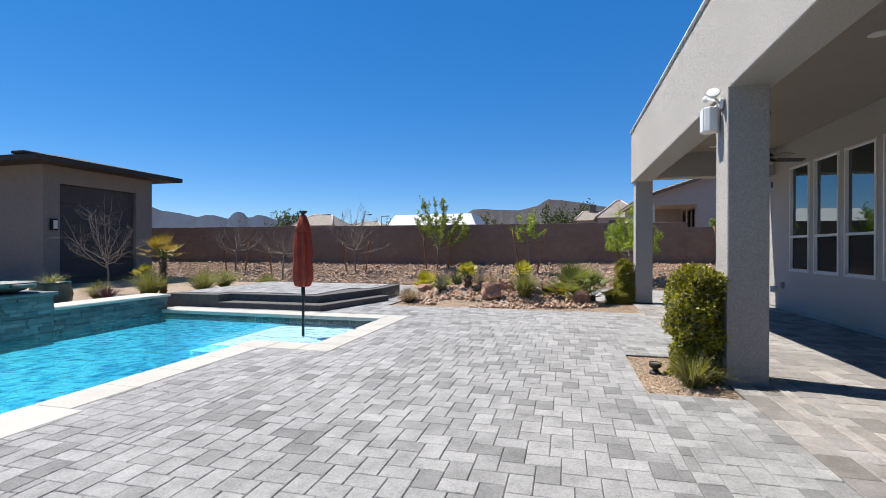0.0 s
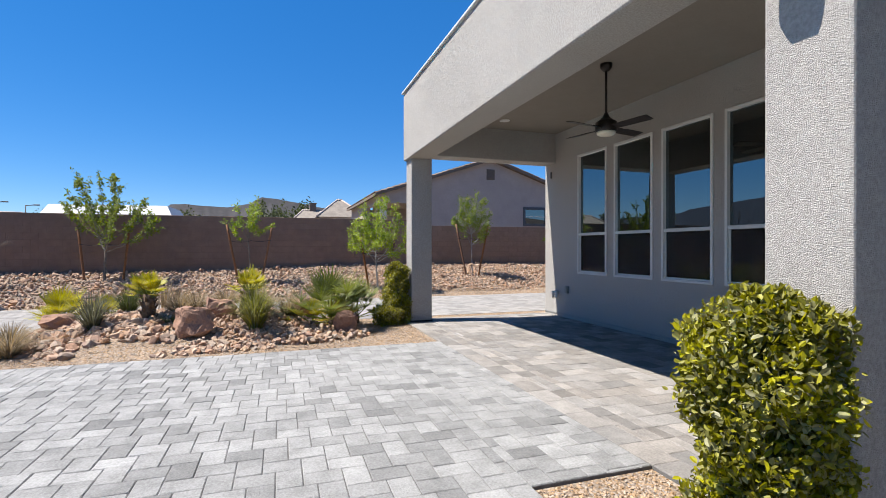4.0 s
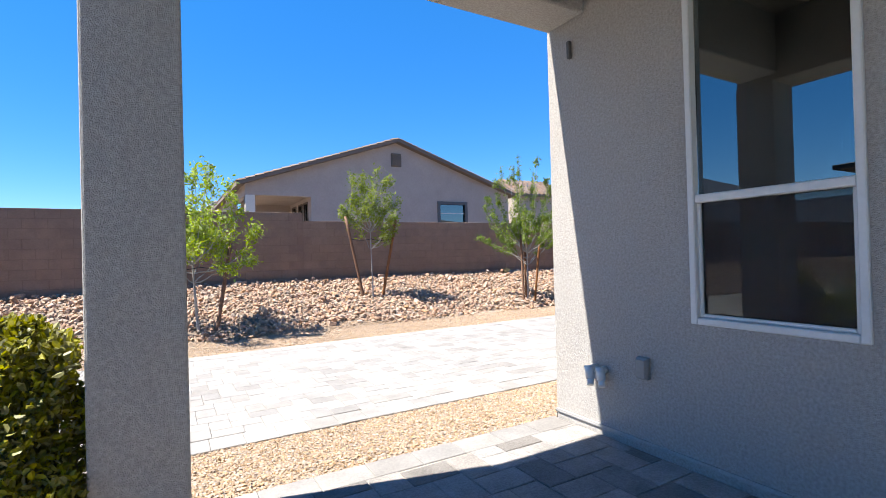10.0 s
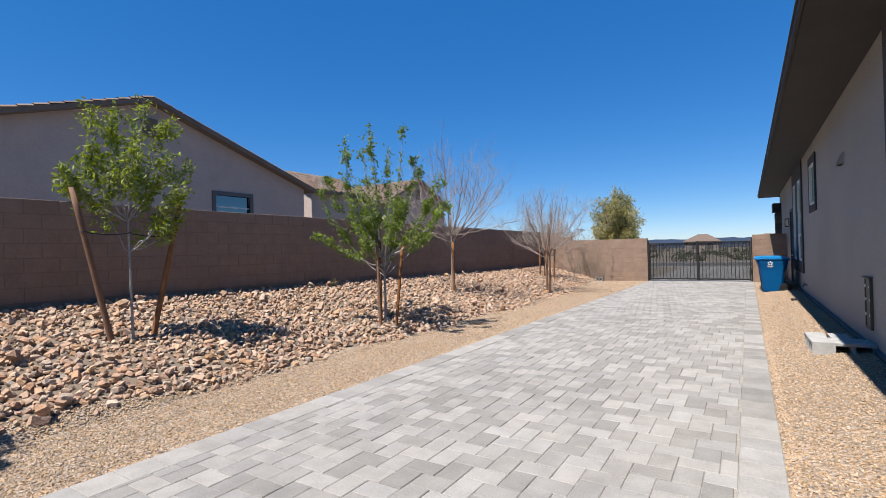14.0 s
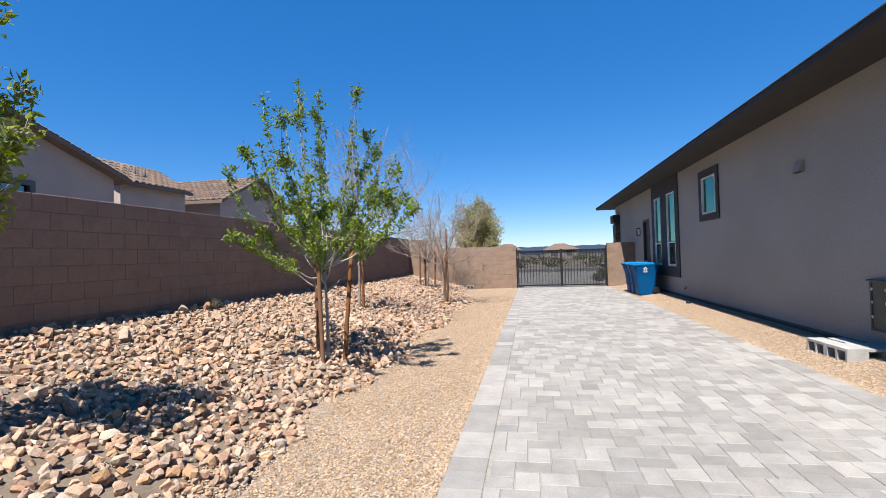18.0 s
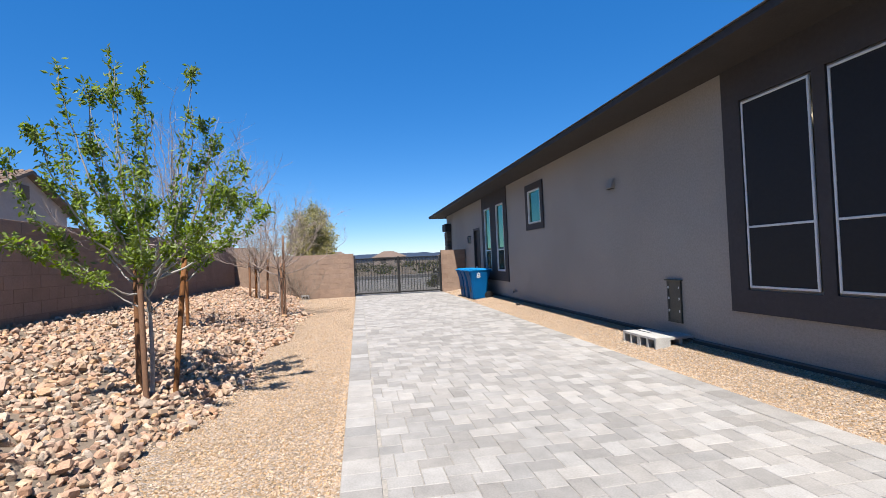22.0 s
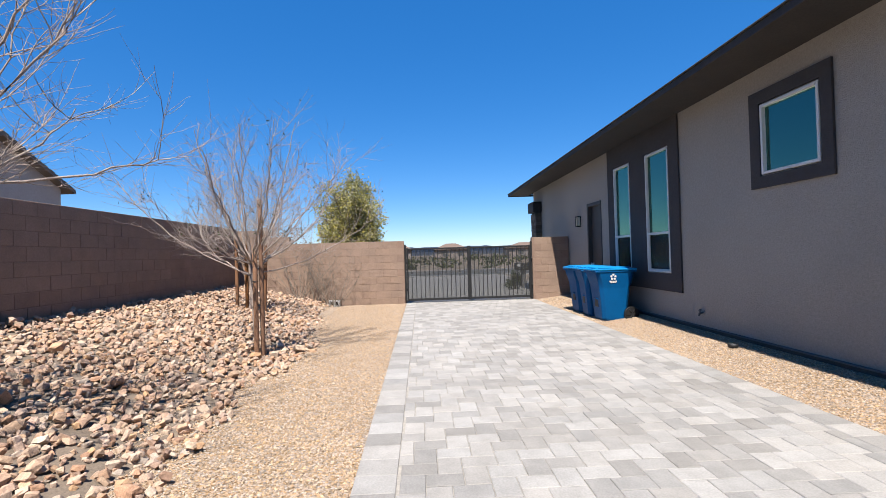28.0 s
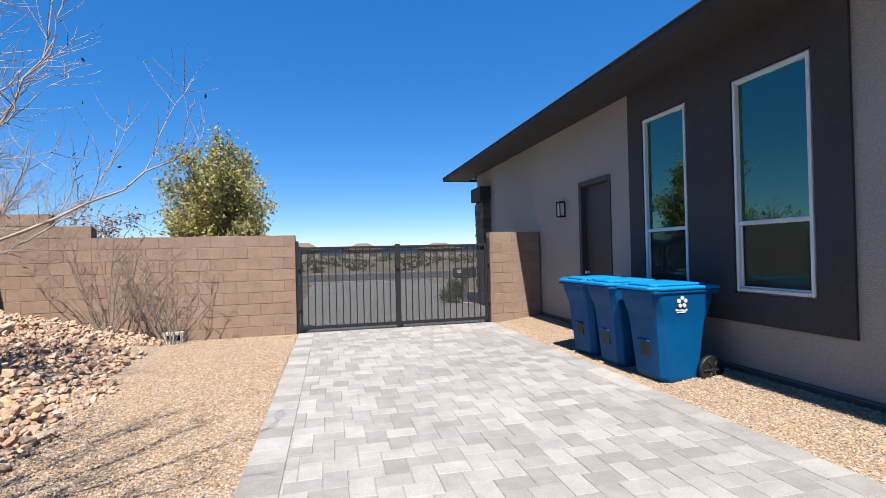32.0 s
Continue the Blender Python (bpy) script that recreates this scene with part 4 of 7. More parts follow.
def whip_tree(label, at, fork, height, reach, limbs, shoots, twigs, seed, leaf_mat=None, tufts=0.0, leaf=0.09, radius=0.028, bark=None, stems=1,
              low=0.25, shoot_len=0.5, bare_top=0.0, category="tree", gaps=0.0, spread=0.019):
    """A young tree of long limbs that leave a short trunk sideways and turn upwards, with shoots, twigs and tufts of narrow leaves."""
    rng = random.Random(seed)
    nrng = np.random.default_rng(seed)
    ob = thing("tree", label, category, at)
    bark = bark or BARK
    spots = []

    limbs_made = []
    stem_v, stem_f = [], []

    def grow(verts, faces, p, d, length, r, up, n, sides):
        pts = [p]
        for k in range(n):
            d = (d + Vector((rng.gauss(0, 0.16), rng.gauss(0, 0.16), rng.gauss(up, 0.12)))).normalized()
            pts.append(pts[-1] + d * length / n)
        tube_path(verts, faces, pts, [r * (1 - 0.65 * k / n) for k in range(n + 1)], sides)
        return pts

    for s in range(stems):
        base = Vector((rng.gauss(0, 0.07), rng.gauss(0, 0.07), -0.08)) if stems > 1 else Vector((0, 0, -0.08))
        top = base + Vector((rng.gauss(0, 0.05), rng.gauss(0, 0.05), fork + 0.08))
        stem = bezier(base, (base + top) / 2 + Vector((rng.gauss(0, 0.04), rng.gauss(0, 0.04), 0)), top, 8)
        tube_path(stem_v, stem_f, stem, [radius * (1.15 - 0.4 * k / 8) for k in range(9)], 9)
        for k in range(limbs):
            a = 2 * math.pi * (k * 0.382 + rng.uniform(-0.08, 0.08)) + s * 1.3
            w = (k + 0.5) / limbs
            rr = reach * (1.0 - 0.75 * w ** 1.6) * rng.uniform(0.75, 1.1)
            z1 = fork + (height - fork) * min(1.0, low + (1 - low) * w ** 0.75 + rng.uniform(-0.1, 0.06))
            start = stem[8 if w > 0.5 else rng.choice((6, 7, 8))]
            goal = Vector((math.cos(a) * rr, math.sin(a) * rr, z1))
            flat = Vector((math.cos(a), math.sin(a), 0))
            ctrl = start + flat * rr * rng.uniform(0.55, 0.8) + Vector((0, 0, (goal.z - start.z) * rng.uniform(0.2, 0.45)))
            pts = bezier(start, ctrl, goal, 14)
            pts = [q + Vector((rng.gauss(0, 0.012), rng.gauss(0, 0.012), rng.gauss(0, 0.010))) * (i > 0) for i, q in enumerate(pts)]
            r0 = radius * rng.uniform(0.38, 0.55)
            verts, faces = [], []
            limbs_made.append((verts, faces))
            tube_path(verts, faces, pts, [r0 * (1 - 0.82 * i / 14) + 0.0018 for i in range(15)], 6)
            for i in range(5, 15):
                spots.append((pts[i], pts[i] - pts[i - 1], i / 14))
                if i < 14:
                    spots.append(((pts[i] + pts[i + 1]) / 2, pts[i] - pts[i - 1], i / 14))
            for t in range(shoots):
                i = rng.randint(4, 13)
                out = (pts[i] - pts[i - 1]).normalized()
                d = (out * 0.75 + Vector((rng.gauss(0, 0.6), rng.gauss(0, 0.6), rng.gauss(0.1, 0.35)))).normalized()
                L = shoot_len * rng.uniform(0.45, 1.2)
                sp = grow(verts, faces, pts[i], d, L, max(0.0032, r0 * 0.33), 0.10, 6, 4)
                for m in range(2, 7):
                    spots.append((sp[m], sp[m] - sp[m - 1], m / 6))
                for u in range(twigs):
                    m = rng.randint(1, 5)
                    d2 = ((sp[m] - sp[m - 1]).normalized() + Vector((rng.gauss(0, 0.75), rng.gauss(0, 0.75), rng.gauss(0, 0.5)))).normalized()
                    tw = grow(verts, faces, sp[m], d2, L * rng.uniform(0.3, 0.75), 0.0024, 0.06, 4, 3)
                    spots.append((tw[2], d2, 0.8))
                    spots.append((tw[4], d2, 1.0))
    part("trunk", mesh_of("trunk", stem_v, stem_f, bark, True), bark, ob)
    for bv, bf in limbs_made:
        part("branch", mesh_of("branch", bv, bf, bark, True), bark, ob)
    if leaf_mat is not None:
        cs = []
        for q, d, w in spots:
            if rng.random() < bare_top * (q.z - fork) / (height - fork):
                continue
            n = int(tufts) + (rng.random() < tufts % 1)
            if rng.random() < gaps:
                continue
            for k in range(n):
                cs.append((q.x + rng.gauss(0, spread), q.y + rng.gauss(0, spread), q.z + rng.gauss(0, spread)))
        v, f = leaf_cloud(cs, leaf, nrng, 0.4, 0.1)
        part("crown", big_mesh("crown", v, f, leaf_mat), leaf_mat, ob)
    return ob


def stake(at, lean_x, lean_y, height=1.75, r=0.032):
    ob = thing("tree_stake", "reddish brown round wooden tree stake", "stake", at, group="tree stakes")
    v, f = [], []
    pts = [(lean_x * k / 6, lean_y * k / 6, -0.1 + (height + 0.1) * k / 6) for k in range(7)]
    tube_path(v, f, pts, [r * 1.05] + [r] * 5 + [r * 0.95], 9)
    f.append(tuple(range(len(v) - 9, len(v))))
    part("pole", mesh_of("pole", v, f, STAKE, True), STAKE, ob)
    v, f = [], []
    p = Vector((lean_x * 0.72, lean_y * 0.72, height * 0.72))
    tube_path(v, f, [p + Vector((math.cos(a) * (r + 0.005), math.sin(a) * (r + 0.005), 0)) for a in np.linspace(0, 2 * math.pi, 13)], [0.006] * 13, 5)
    part("tie_ring", mesh_of("tie_ring", v, f, BLACK, True), BLACK, ob)
    return ob


def tie(p, q, r):
    v, f = [], []
    p, q = Vector(p), Vector(q)
    pts = [p.lerp(q, k / 8) + Vector((0, 0, -0.03 * math.sin(math.pi * k / 8))) for k in range(9)]
    tube_path(v, f, pts, [0.007] * 9, 5)
    single("tree_tie", mesh_of("tree_tie", v, f, BLACK, True), BLACK, "thin black rubber tie between stake and trunk", "tie", "tree ties")


def staked(at, d=0.42, ang=0.0, height=1.6, lean=0.16):
    x, y, z = at
    c, s = math.cos(ang) * d, math.sin(ang) * d
    tops = []
    for sign in (1, -1):
        px, py = x + sign * c, y + sign * s
        zz = float(ground_z(px, py))
        stake((px, py, zz), sign * c * lean / d, sign * s * lean / d, height)
        tops.append((px + sign * c * lean / d * 0.72, py + sign * s * lean / d * 0.72, zz + height * 0.72))
    tie(tops[0], (x, y, tops[0][2]), 0.007)
    tie((x, y, tops[1][2]), tops[1], 0.007)


def on_ground(x, y, dz=0.0):
    return (x, y, float(ground_z(x, y)) + dz)


GREEN = "young staked tree with fresh light green leaves"
BARE = "young bare tree with thin pale branches"


def whip(label, x, y, *args, **kw):
    return whip_tree(label, on_ground(x, y), *args, **kw)


whip(GREEN, -1.42, 19.37, 1.35, 2.5, 0.55, 7, 3, 1, 11, LEAF_LIME, 5.0, 0.085, radius=0.02, shoot_len=0.3)
staked(on_ground(-1.42, 19.37), 0.30, 0.1, 1.75, 0.34)
whip(GREEN, 2.25, 18.25, 1.12, 2.78, 1.05, 20, 6, 1, 12, LEAF_LIME, 8, 0.078, radius=0.022, bark=BARK_PALE, shoot_len=0.36, low=0.02, gaps=0.25, spread=0.035)
staked(on_ground(2.25, 18.25), 0.26, 0.1, 1.5, 0.27)
whip(GREEN, 5.83, 19.47, 1.45, 2.85, 0.70, 14, 5, 1, 13, LEAF, 7, 0.075, radius=0.015, bark=BARK_PALE, shoot_len=0.32, low=0.1, gaps=0.15, spread=0.035)
staked(on_ground(5.83, 19.48), 0.2, -0.15, 1.8, 0.38)
whip("young tree with long upright branches and tufts of bright green leaves", 9.56, 18.60, 1.15, 3.6, 1.4, 25, 3, 1, 14, LEAF_MID, 15, 0.06, radius=0.021, bark=BARK_PALE, low=0.12, shoot_len=0.22, bare_top=0.2, gaps=0.12, spread=0.028)
stake(on_ground(9.44, 18.60), -0.03, 0.03, 1.6, 0.027)
stake(on_ground(9.62, 18.74), 0.0, 0.0, 1.45, 0.028)
stake(on_ground(9.60, 18.40), 0.12, -0.10, 1.45, 0.027)
whip(BARE, 13.6, 19.65, 1.45, 3.9, 1.75, 26, 11, 6, 15, radius=0.027, bark=TWIG, low=0.08, shoot_len=0.7)
stake(on_ground(13.48, 19.52), 0.0, 0.0, 1.3, 0.03)
whip("bare young tree with pale twigs and a few buds", 17.58, 18.52, 1.25, 3.3, 1.85, 18, 15, 6, 16, LEAF_DARK, 0.08, 0.035, radius=0.025, bark=TWIG, low=0.26, shoot_len=0.62)
stake(on_ground(17.50, 18.42), 0.0, 0.0, 2.18, 0.031)
stake(on_ground(17.42, 18.48), 0.0, 0.0, 1.42, 0.033)
whip(BARE, 20.85, 19.75, 1.0, 3.0, 1.3, 12, 11, 6, 17, radius=0.03, bark=TWIG, low=0.2, shoot_len=0.55, stems=2)
stake(on_ground(20.75, 19.98), 0.0, 0.0, 1.45, 0.036)
stake(on_ground(20.80, 19.80), 0.0, 0.0, 1.35, 0.036)
stake(on_ground(20.88, 19.48), 0.03, -0.05, 1.4, 0.036)
whip(GREEN, -5.35, 20.0, 1.15, 3.2, 1.4, 15, 5, 1, 18, LEAF, 5.5, 0.10, radius=0.033, shoot_len=0.42, low=0.15)
staked(on_ground(-5.35, 20.0), 0.45, 0.1, 1.5)
for k, (tx, ty, th) in enumerate(((-8.8, 19.3, 2.9), (-14.6, 19.0, 2.5), (-11.3, 17.6, 2.2))):
    whip(BARE, tx, ty, 1.1, th, 1.45, 15, 8, 4, 19 + k, radius=0.035, low=0.05, shoot_len=0.5)
    staked(on_ground(tx, ty), 0.4, 0.3, 1.35)
whip_tree(BARE, (-12.2, 10.5, 0.03), 0.95, 2.6, 1.15, 15, 9, 4, 22, radius=0.026, bark=BARK, low=0.02, shoot_len=0.45)
tree("rounded tree with olive green leaves behind the gate wall", (27.55, 18.55, -0.09), 3.95, 1.3, 1.13, 46, 11, LEAF_TREE, 0.10, 8, 23, radius=0.07, clump=0.10, fine=2, twig_len=0.40, lift=0.1)
tree("thin bare tree far behind the gate wall", (30.5, 23.5, 0.0), 3.6, 1.2, 1.5, 10, 6, LEAF_DARK, 0.05, 0.5, 24, radius=0.05, fine=3, twig_len=0.7)
tree("hedge of orange and green leaves behind the wall", (27.0, 20.6, 0.0), 2.2, 0.4, 0.9, 12, 7, material("autumn_leaf", (0.24, 0.12, 0.04), 0.7, scale=3, amount=0.5, island=0.4), 0.08, 3, 25, radius=0.04, clump=0.1, category="shrub")


def tall_shrub(at, seed, n=16, h=1.5, fan=0.75):
    """Bare canes that fan out from one foot, each with side twigs and small buds."""
    rng = random.Random(seed)
    ob = thing("shrub", "leafless shrub of thin upright canes, partly standing in for tree shadow on the block wall", "shrub", at)
    for k in range(n):
        v, f = [], []
        a = -1 + 2 * (k + rng.uniform(0.1, 0.9)) / n
        p = Vector((rng.uniform(-0.06, 0.06), a * 0.12, -0.03))
        d = Vector((rng.gauss(-0.03, 0.06), a * fan, 1)).normalized()
        pts = [p]
        length = h * rng.uniform(0.7, 1.1)
        for i in range(9):
            d = (d + Vector((rng.gauss(0, 0.05), rng.gauss(0, 0.09), 0.02))).normalized()
            pts.append(pts[-1] + d * length / 9)
        tube_path(v, f, pts, [0.0085 * (1 - 0.085 * i) for i in range(10)], 5)
        for i in range(3, 10):
            for w in range(rng.choice((1, 1, 2))):
                s = rng.choice((-1, 1))
                e = (Vector((rng.gauss(0, 0.25), s * rng.uniform(0.4, 0.9), rng.uniform(0.6, 1.1)))).normalized()
                L = rng.uniform(0.08, 0.26)
                q = pts[i] + e * L
                m = pts[i].lerp(q, 0.5) + Vector((rng.gauss(0, 0.01), rng.gauss(0, 0.012), 0))
                tube_path(v, f, [pts[i], m, q], [0.0042, 0.0036, 0.0026], 4)
                for b in range(2):
                    c = m.lerp(q, rng.uniform(0, 1)) + Vector((0, rng.uniform(-0.01, 0.01), 0.006))
                    tube_path(v, f, [c, c + e * 0.009, c + e * 0.018], [0.003, 0.0065, 0.002], 4)
        part("cane", mesh_of("cane", v, f, BARK, True), BARK, ob)
    return ob


# Extra, taller canes also stand in for a tree's branching shadow on the wall.
tall_shrub(on_ground(24.02, 18.62), 4, 13, 1.75, 0.8)
tall_shrub(on_ground(24.02, 19.55), 5, 13, 1.75, 0.8)
tall_shrub(on_ground(24.06, 19.05), 6, 6, 1.35, 0.5)


def grass_clump(at, r, h, mat, seed, n=170, label="bunch of long green and straw grass blades"):
    """Arching blades that leave one foot, in five tufts by the way they lean."""
    rng = np.random.default_rng(seed)
    ob = thing("grass_clump", label, "grass", at)
    tufts = [([], []) for k in range(5)]
    for k in range(n):
        a = rng.uniform(0, 2 * math.pi)
        verts, faces = tufts[int(a / (2 * math.pi) * 5) % 5]
        out = rng.uniform(0.1, 1.0)
        d = np.array([math.cos(a), math.sin(a)])
        side = np.array([-d[1], d[0]])
        w = rng.uniform(0.004, 0.0085)
        base = d * rng.uniform(0, 0.08)
        hh = h * rng.uniform(0.6, 1.12)
        b0 = len(verts)
        for i in range(6):
            t = i / 5
            c = base + d * r * out * t ** 1.35 * 1.15 + side * 0.07 * math.sin(k) * t
            z = hh * (t - 0.52 * out * t * t * t)
            ww = w * (1 - t * 0.88)
            verts.append((c[0] + side[0] * ww, c[1] + side[1] * ww, z))
            verts.append((c[0] - side[0] * ww, c[1] - side[1] * ww, z))
        for i in range(5):
            faces.append((b0 + 2 * i, b0 + 2 * i + 1, b0 + 2 * i + 3, b0 + 2 * i + 2))
    for verts, faces in tufts:
        if faces:
            part("tuft", big_mesh("tuft", verts, faces, mat), mat, ob)
    return ob


def fan_palm(at, r, h, mat, seed, fronds=26, label="low fan palm with stiff gray-green fronds", stem=0.1):
    rng = np.random.default_rng(seed)
    ob = thing("palm", label, "palm", at)
    for k in range(fronds):
        verts, faces, sv, sf = [], [], [], []
        a = rng.uniform(0, 2 * math.pi)
        el = rng.uniform(0.18, 1.42)
        d = Vector((math.cos(a) * math.cos(el), math.sin(a) * math.cos(el), math.sin(el)))
        L = r * rng.uniform(0.45, 0.75)
        hub = Vector((0, 0, stem)) + d * L + Vector((0, 0, -0.05 * L))
        tube_path(sv, sf, [Vector((0, 0, stem)), hub], [0.010, 0.006], 4)
        side = d.cross(Vector((0, 0, 1))).normalized()
        nrm = side.cross(d)
        blades = 17
        for i in range(blades):
            w = (i / (blades - 1) - 0.5) * 2.9
            bd = (d * math.cos(w) + side * math.sin(w) + nrm * (0.05 + 0.22 * abs(w))).normalized()
            bs = nrm.cross(bd).normalized()
            bl = r * rng.uniform(0.40, 0.56) * (1 - 0.16 * abs(w))
            b0 = len(verts)
            droop = Vector((0, 0, -0.08 * bl))
            for t, ww in ((0, 0.005), (0.3, 0.0095), (0.75, 0.0055), (1.0, 0.001)):
                c = hub + bd * bl * t + droop * t * t
                verts.append(c + bs * ww + nrm * 0.004)
                verts.append(c - bs * ww + nrm * 0.004)
            faces.append((b0, b0 + 1, b0 + 3, b0 + 2))
            faces.append((b0 + 2, b0 + 3, b0 + 5, b0 + 4))
            faces.append((b0 + 4, b0 + 5, b0 + 7, b0 + 6))
        fr = part("frond", big_mesh("frond", verts, faces, mat), mat, ob)
        part("stalk", mesh_of("stalk", sv, sf, PALM, True), PALM, fr)
    tr = part("stem", cyl((0, 0, -0.05), (0, 0, stem + 0.05), 0.085, 0.075, 10), PALM_TRUNK, ob)
    for k in range(int(60 * stem) if stem > 0.25 else 0):
        a, z = k * 2.4, stem * (k + 0.5) / (60 * stem)
        part("leaf_base", cyl((0.07 * math.cos(a), 0.07 * math.sin(a), z), (0.115 * math.cos(a), 0.115 * math.sin(a), z + 0.07), 0.018, 0.008, 5), PALM_TRUNK, tr)
    return ob


def vine_column(at, w, d, h, seed, n=2600, profile=((0, 0.9), (0.35, 0.8), (0.6, 1.05), (0.85, 1.0), (1, 0.7))):
    """A clipped leafy vine hugging a column, wider at the foot."""
    rng = np.random.default_rng(seed)
    ob = thing("climbing_shrub", "dense yellow-green leafy shrub climbing a stucco column", "shrub", at)
    u = rng.uniform(-1, 1, n)
    z = rng.uniform(0, 1, n) ** 0.9
    a = rng.uniform(0, 2 * math.pi, n)
    bulge = np.interp(z, [q[0] for q in profile], [q[1] for q in profile]) + 0.14 * np.sin(a * 3 + z * 11 + seed) + 0.12 * np.sin(a * 5 - z * 17) + 0.09 * np.sin(z * 23 + a) + rng.normal(0, 0.11, n)
    top = np.clip((1.0 - z) / 0.08, 0.25, 1) ** 0.5
    rr = np.where(rng.uniform(0, 1, n) < 0.8, 1.0, rng.uniform(0.4, 1.0, n)) * bulge * top
    sq = 1.0 / np.maximum(np.abs(np.cos(a)), np.abs(np.sin(a))) ** 0.3
    c = np.stack([np.cos(a) * w * rr * sq, np.sin(a) * d * rr * sq, z * h], 1)
    v, f = round_leaves(c, 0.033, rng)
    part("foliage", big_mesh("foliage", v, f, LEAF_VINE), LEAF_VINE, ob)
    # Dark leaf-coloured ellipsoid stands in for the shade inside the foliage.
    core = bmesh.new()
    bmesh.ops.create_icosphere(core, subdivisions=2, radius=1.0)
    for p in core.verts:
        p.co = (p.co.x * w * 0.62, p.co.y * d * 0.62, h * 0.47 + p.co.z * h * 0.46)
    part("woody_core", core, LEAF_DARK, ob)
    return ob


vine_column((1.22, 5.16, 0.03), 0.205, 0.215, 1.10, 31, 16000)
vine_column((1.30, 11.74, 0.03), 0.19, 0.22, 1.02, 32, 12000, ((0, 1.1), (0.3, 0.95), (0.6, 0.85), (0.85, 0.75), (1, 0.5)))
vine_column((1.12, 11.62, 0.03), 0.20, 0.22, 0.30, 33, 3600)
grass_clump((1.13, 4.84, 0.03), 0.36, 0.40, GRASS, 33, 330, "yellow-green bunch grass at the shrub's foot")
fan_palm(on_ground(0.18, 11.33), 0.82, 0.7, PALM, 34, 36)
fan_palm(on_ground(0.30, 11.18), 0.42, 0.3, PALM_OLD, 235, 8, "low drying fan palm shoots", 0.05)
fan_palm(on_ground(-0.1, 11.15), 0.45, 0.3, PALM_YELLOW, 234, 9, "low yellowing fan palm shoots", 0.05)
fan_palm(on_ground(0.6, 11.75), 0.62, 0.7, PALM, 134, 24)
grass_clump(on_ground(-0.88, 10.78), 0.42, 0.72, GRASS, 35, 800)
fan_palm(on_ground(-1.0, 11.4), 0.40, 0.4, PALM_YELLOW, 37, 20, "small yellow fan palm", 0.3)
fan_palm(on_ground(-2.25, 11.25), 0.36, 0.5, PALM_YELLOW, 36, 34, "small yellow-green fan palm on a short rough trunk", 0.30)
grass_clump(on_ground(-2.89, 11.2), 0.42, 0.55, GRASS_GRAY, 38, 330, "gray-green bunch grass clump")
grass_clump(on_ground(-2.7, 12.1), 0.36, 0.52, GRASS_DEEP, 138, 300, "dark green bunch grass clump")
fan_palm(on_ground(-3.64, 12.4), 0.55, 0.4, PALM_YELLOW, 41, 34, "low yellow-green fan palm clump", 0.12)
fan_palm(on_ground(-3.1, 12.6), 0.40, 0.4, PALM_YELLOW, 141, 22, "low yellow-green fan palm clump", 0.12)
grass_clump(on_ground(-1.75, 11.8), 0.5, 0.42, GRASS_DRY, 39, 240, "dry straw-coloured bunch grass")
grass_clump(on_ground(-1.4, 12.3), 0.55, 0.45, GRASS_DRY, 139, 260, "dry straw-coloured bunch grass")
grass_clump(on_ground(-3.5, 10.6), 0.55, 0.38, GRASS_DRY, 40, 300, "dry straw-coloured bunch grass")
grass_clump(on_ground(-2.2, 11.9), 0.25, 0.7, GRASS_DRY, 142, 40, "tall dry grass stalks")
grass_clump(on_ground(-0.3, 12.2), 0.4, 0.4, GRASS_DRY, 42, 180, "dry straw-coloured bunch grass")
grass_clump(on_ground(-1.95, 11.05), 0.22, 0.14, GRASS_DEEP, 143, 120, "low green grass tuft")
for gx, gy, gr, gh, gs in ((-2.9, 12.7, 0.5, 0.5, 151), (-2.1, 12.5, 0.55, 0.55, 152), (-1.5, 12.8, 0.6, 0.5, 153), (-0.8, 12.5, 0.55, 0.5, 154), (-0.2, 12.75, 0.5, 0.42, 155), (-1.9, 11.45, 0.4, 0.38, 156), (-0.45, 11.6, 0.4, 0.4, 157), (-3.75, 11.2, 0.45, 0.34, 158)):
    grass_clump(on_ground(gx, gy), gr, gh, GRASS_DRY, gs, 240, "dry straw-coloured bunch grass")
grass_clump(on_ground(10.75, 21.08), 0.22, 0.22, GRASS_GRAY, 161, 130, "small gray-green weed at the block wall foot")
# plants beyond the pool
for gx, gy, gr, gh, gs in ((-9.9, 9.7, 0.85, 0.85, 43), (-9.4, 10.9, 0.8, 0.8, 44), (-10.1, 12.6, 0.9, 0.75, 45), (-8.8, 12.9, 0.6, 0.55, 145), (-10.8, 9.1, 0.6, 0.5, 146)):
    grass_clump((gx, gy, 0.05), gr, gh, GRASS, gs, 700, "wide clump of green and straw bunch grass")
grass_clump((-9.6, 8.3, 0.2), 0.5, 0.35, material("purple_flower", (0.22, 0.11, 0.13), 0.8, scale=8, amount=0.3, island=0.3), 46, 240, "low purple flowering ground cover")
fan_palm((-10.4, 10.6, 0.05), 0.68, 0.9, PALM_OLD, 47, 34, "yellowed fan palm with a rough short trunk", 0.95)
fan_palm((-10.4, 10.0, 0.1), 0.4, 0.4, PALM_YELLOW, 48, 14, "small yellowed fan palm", 0.4)


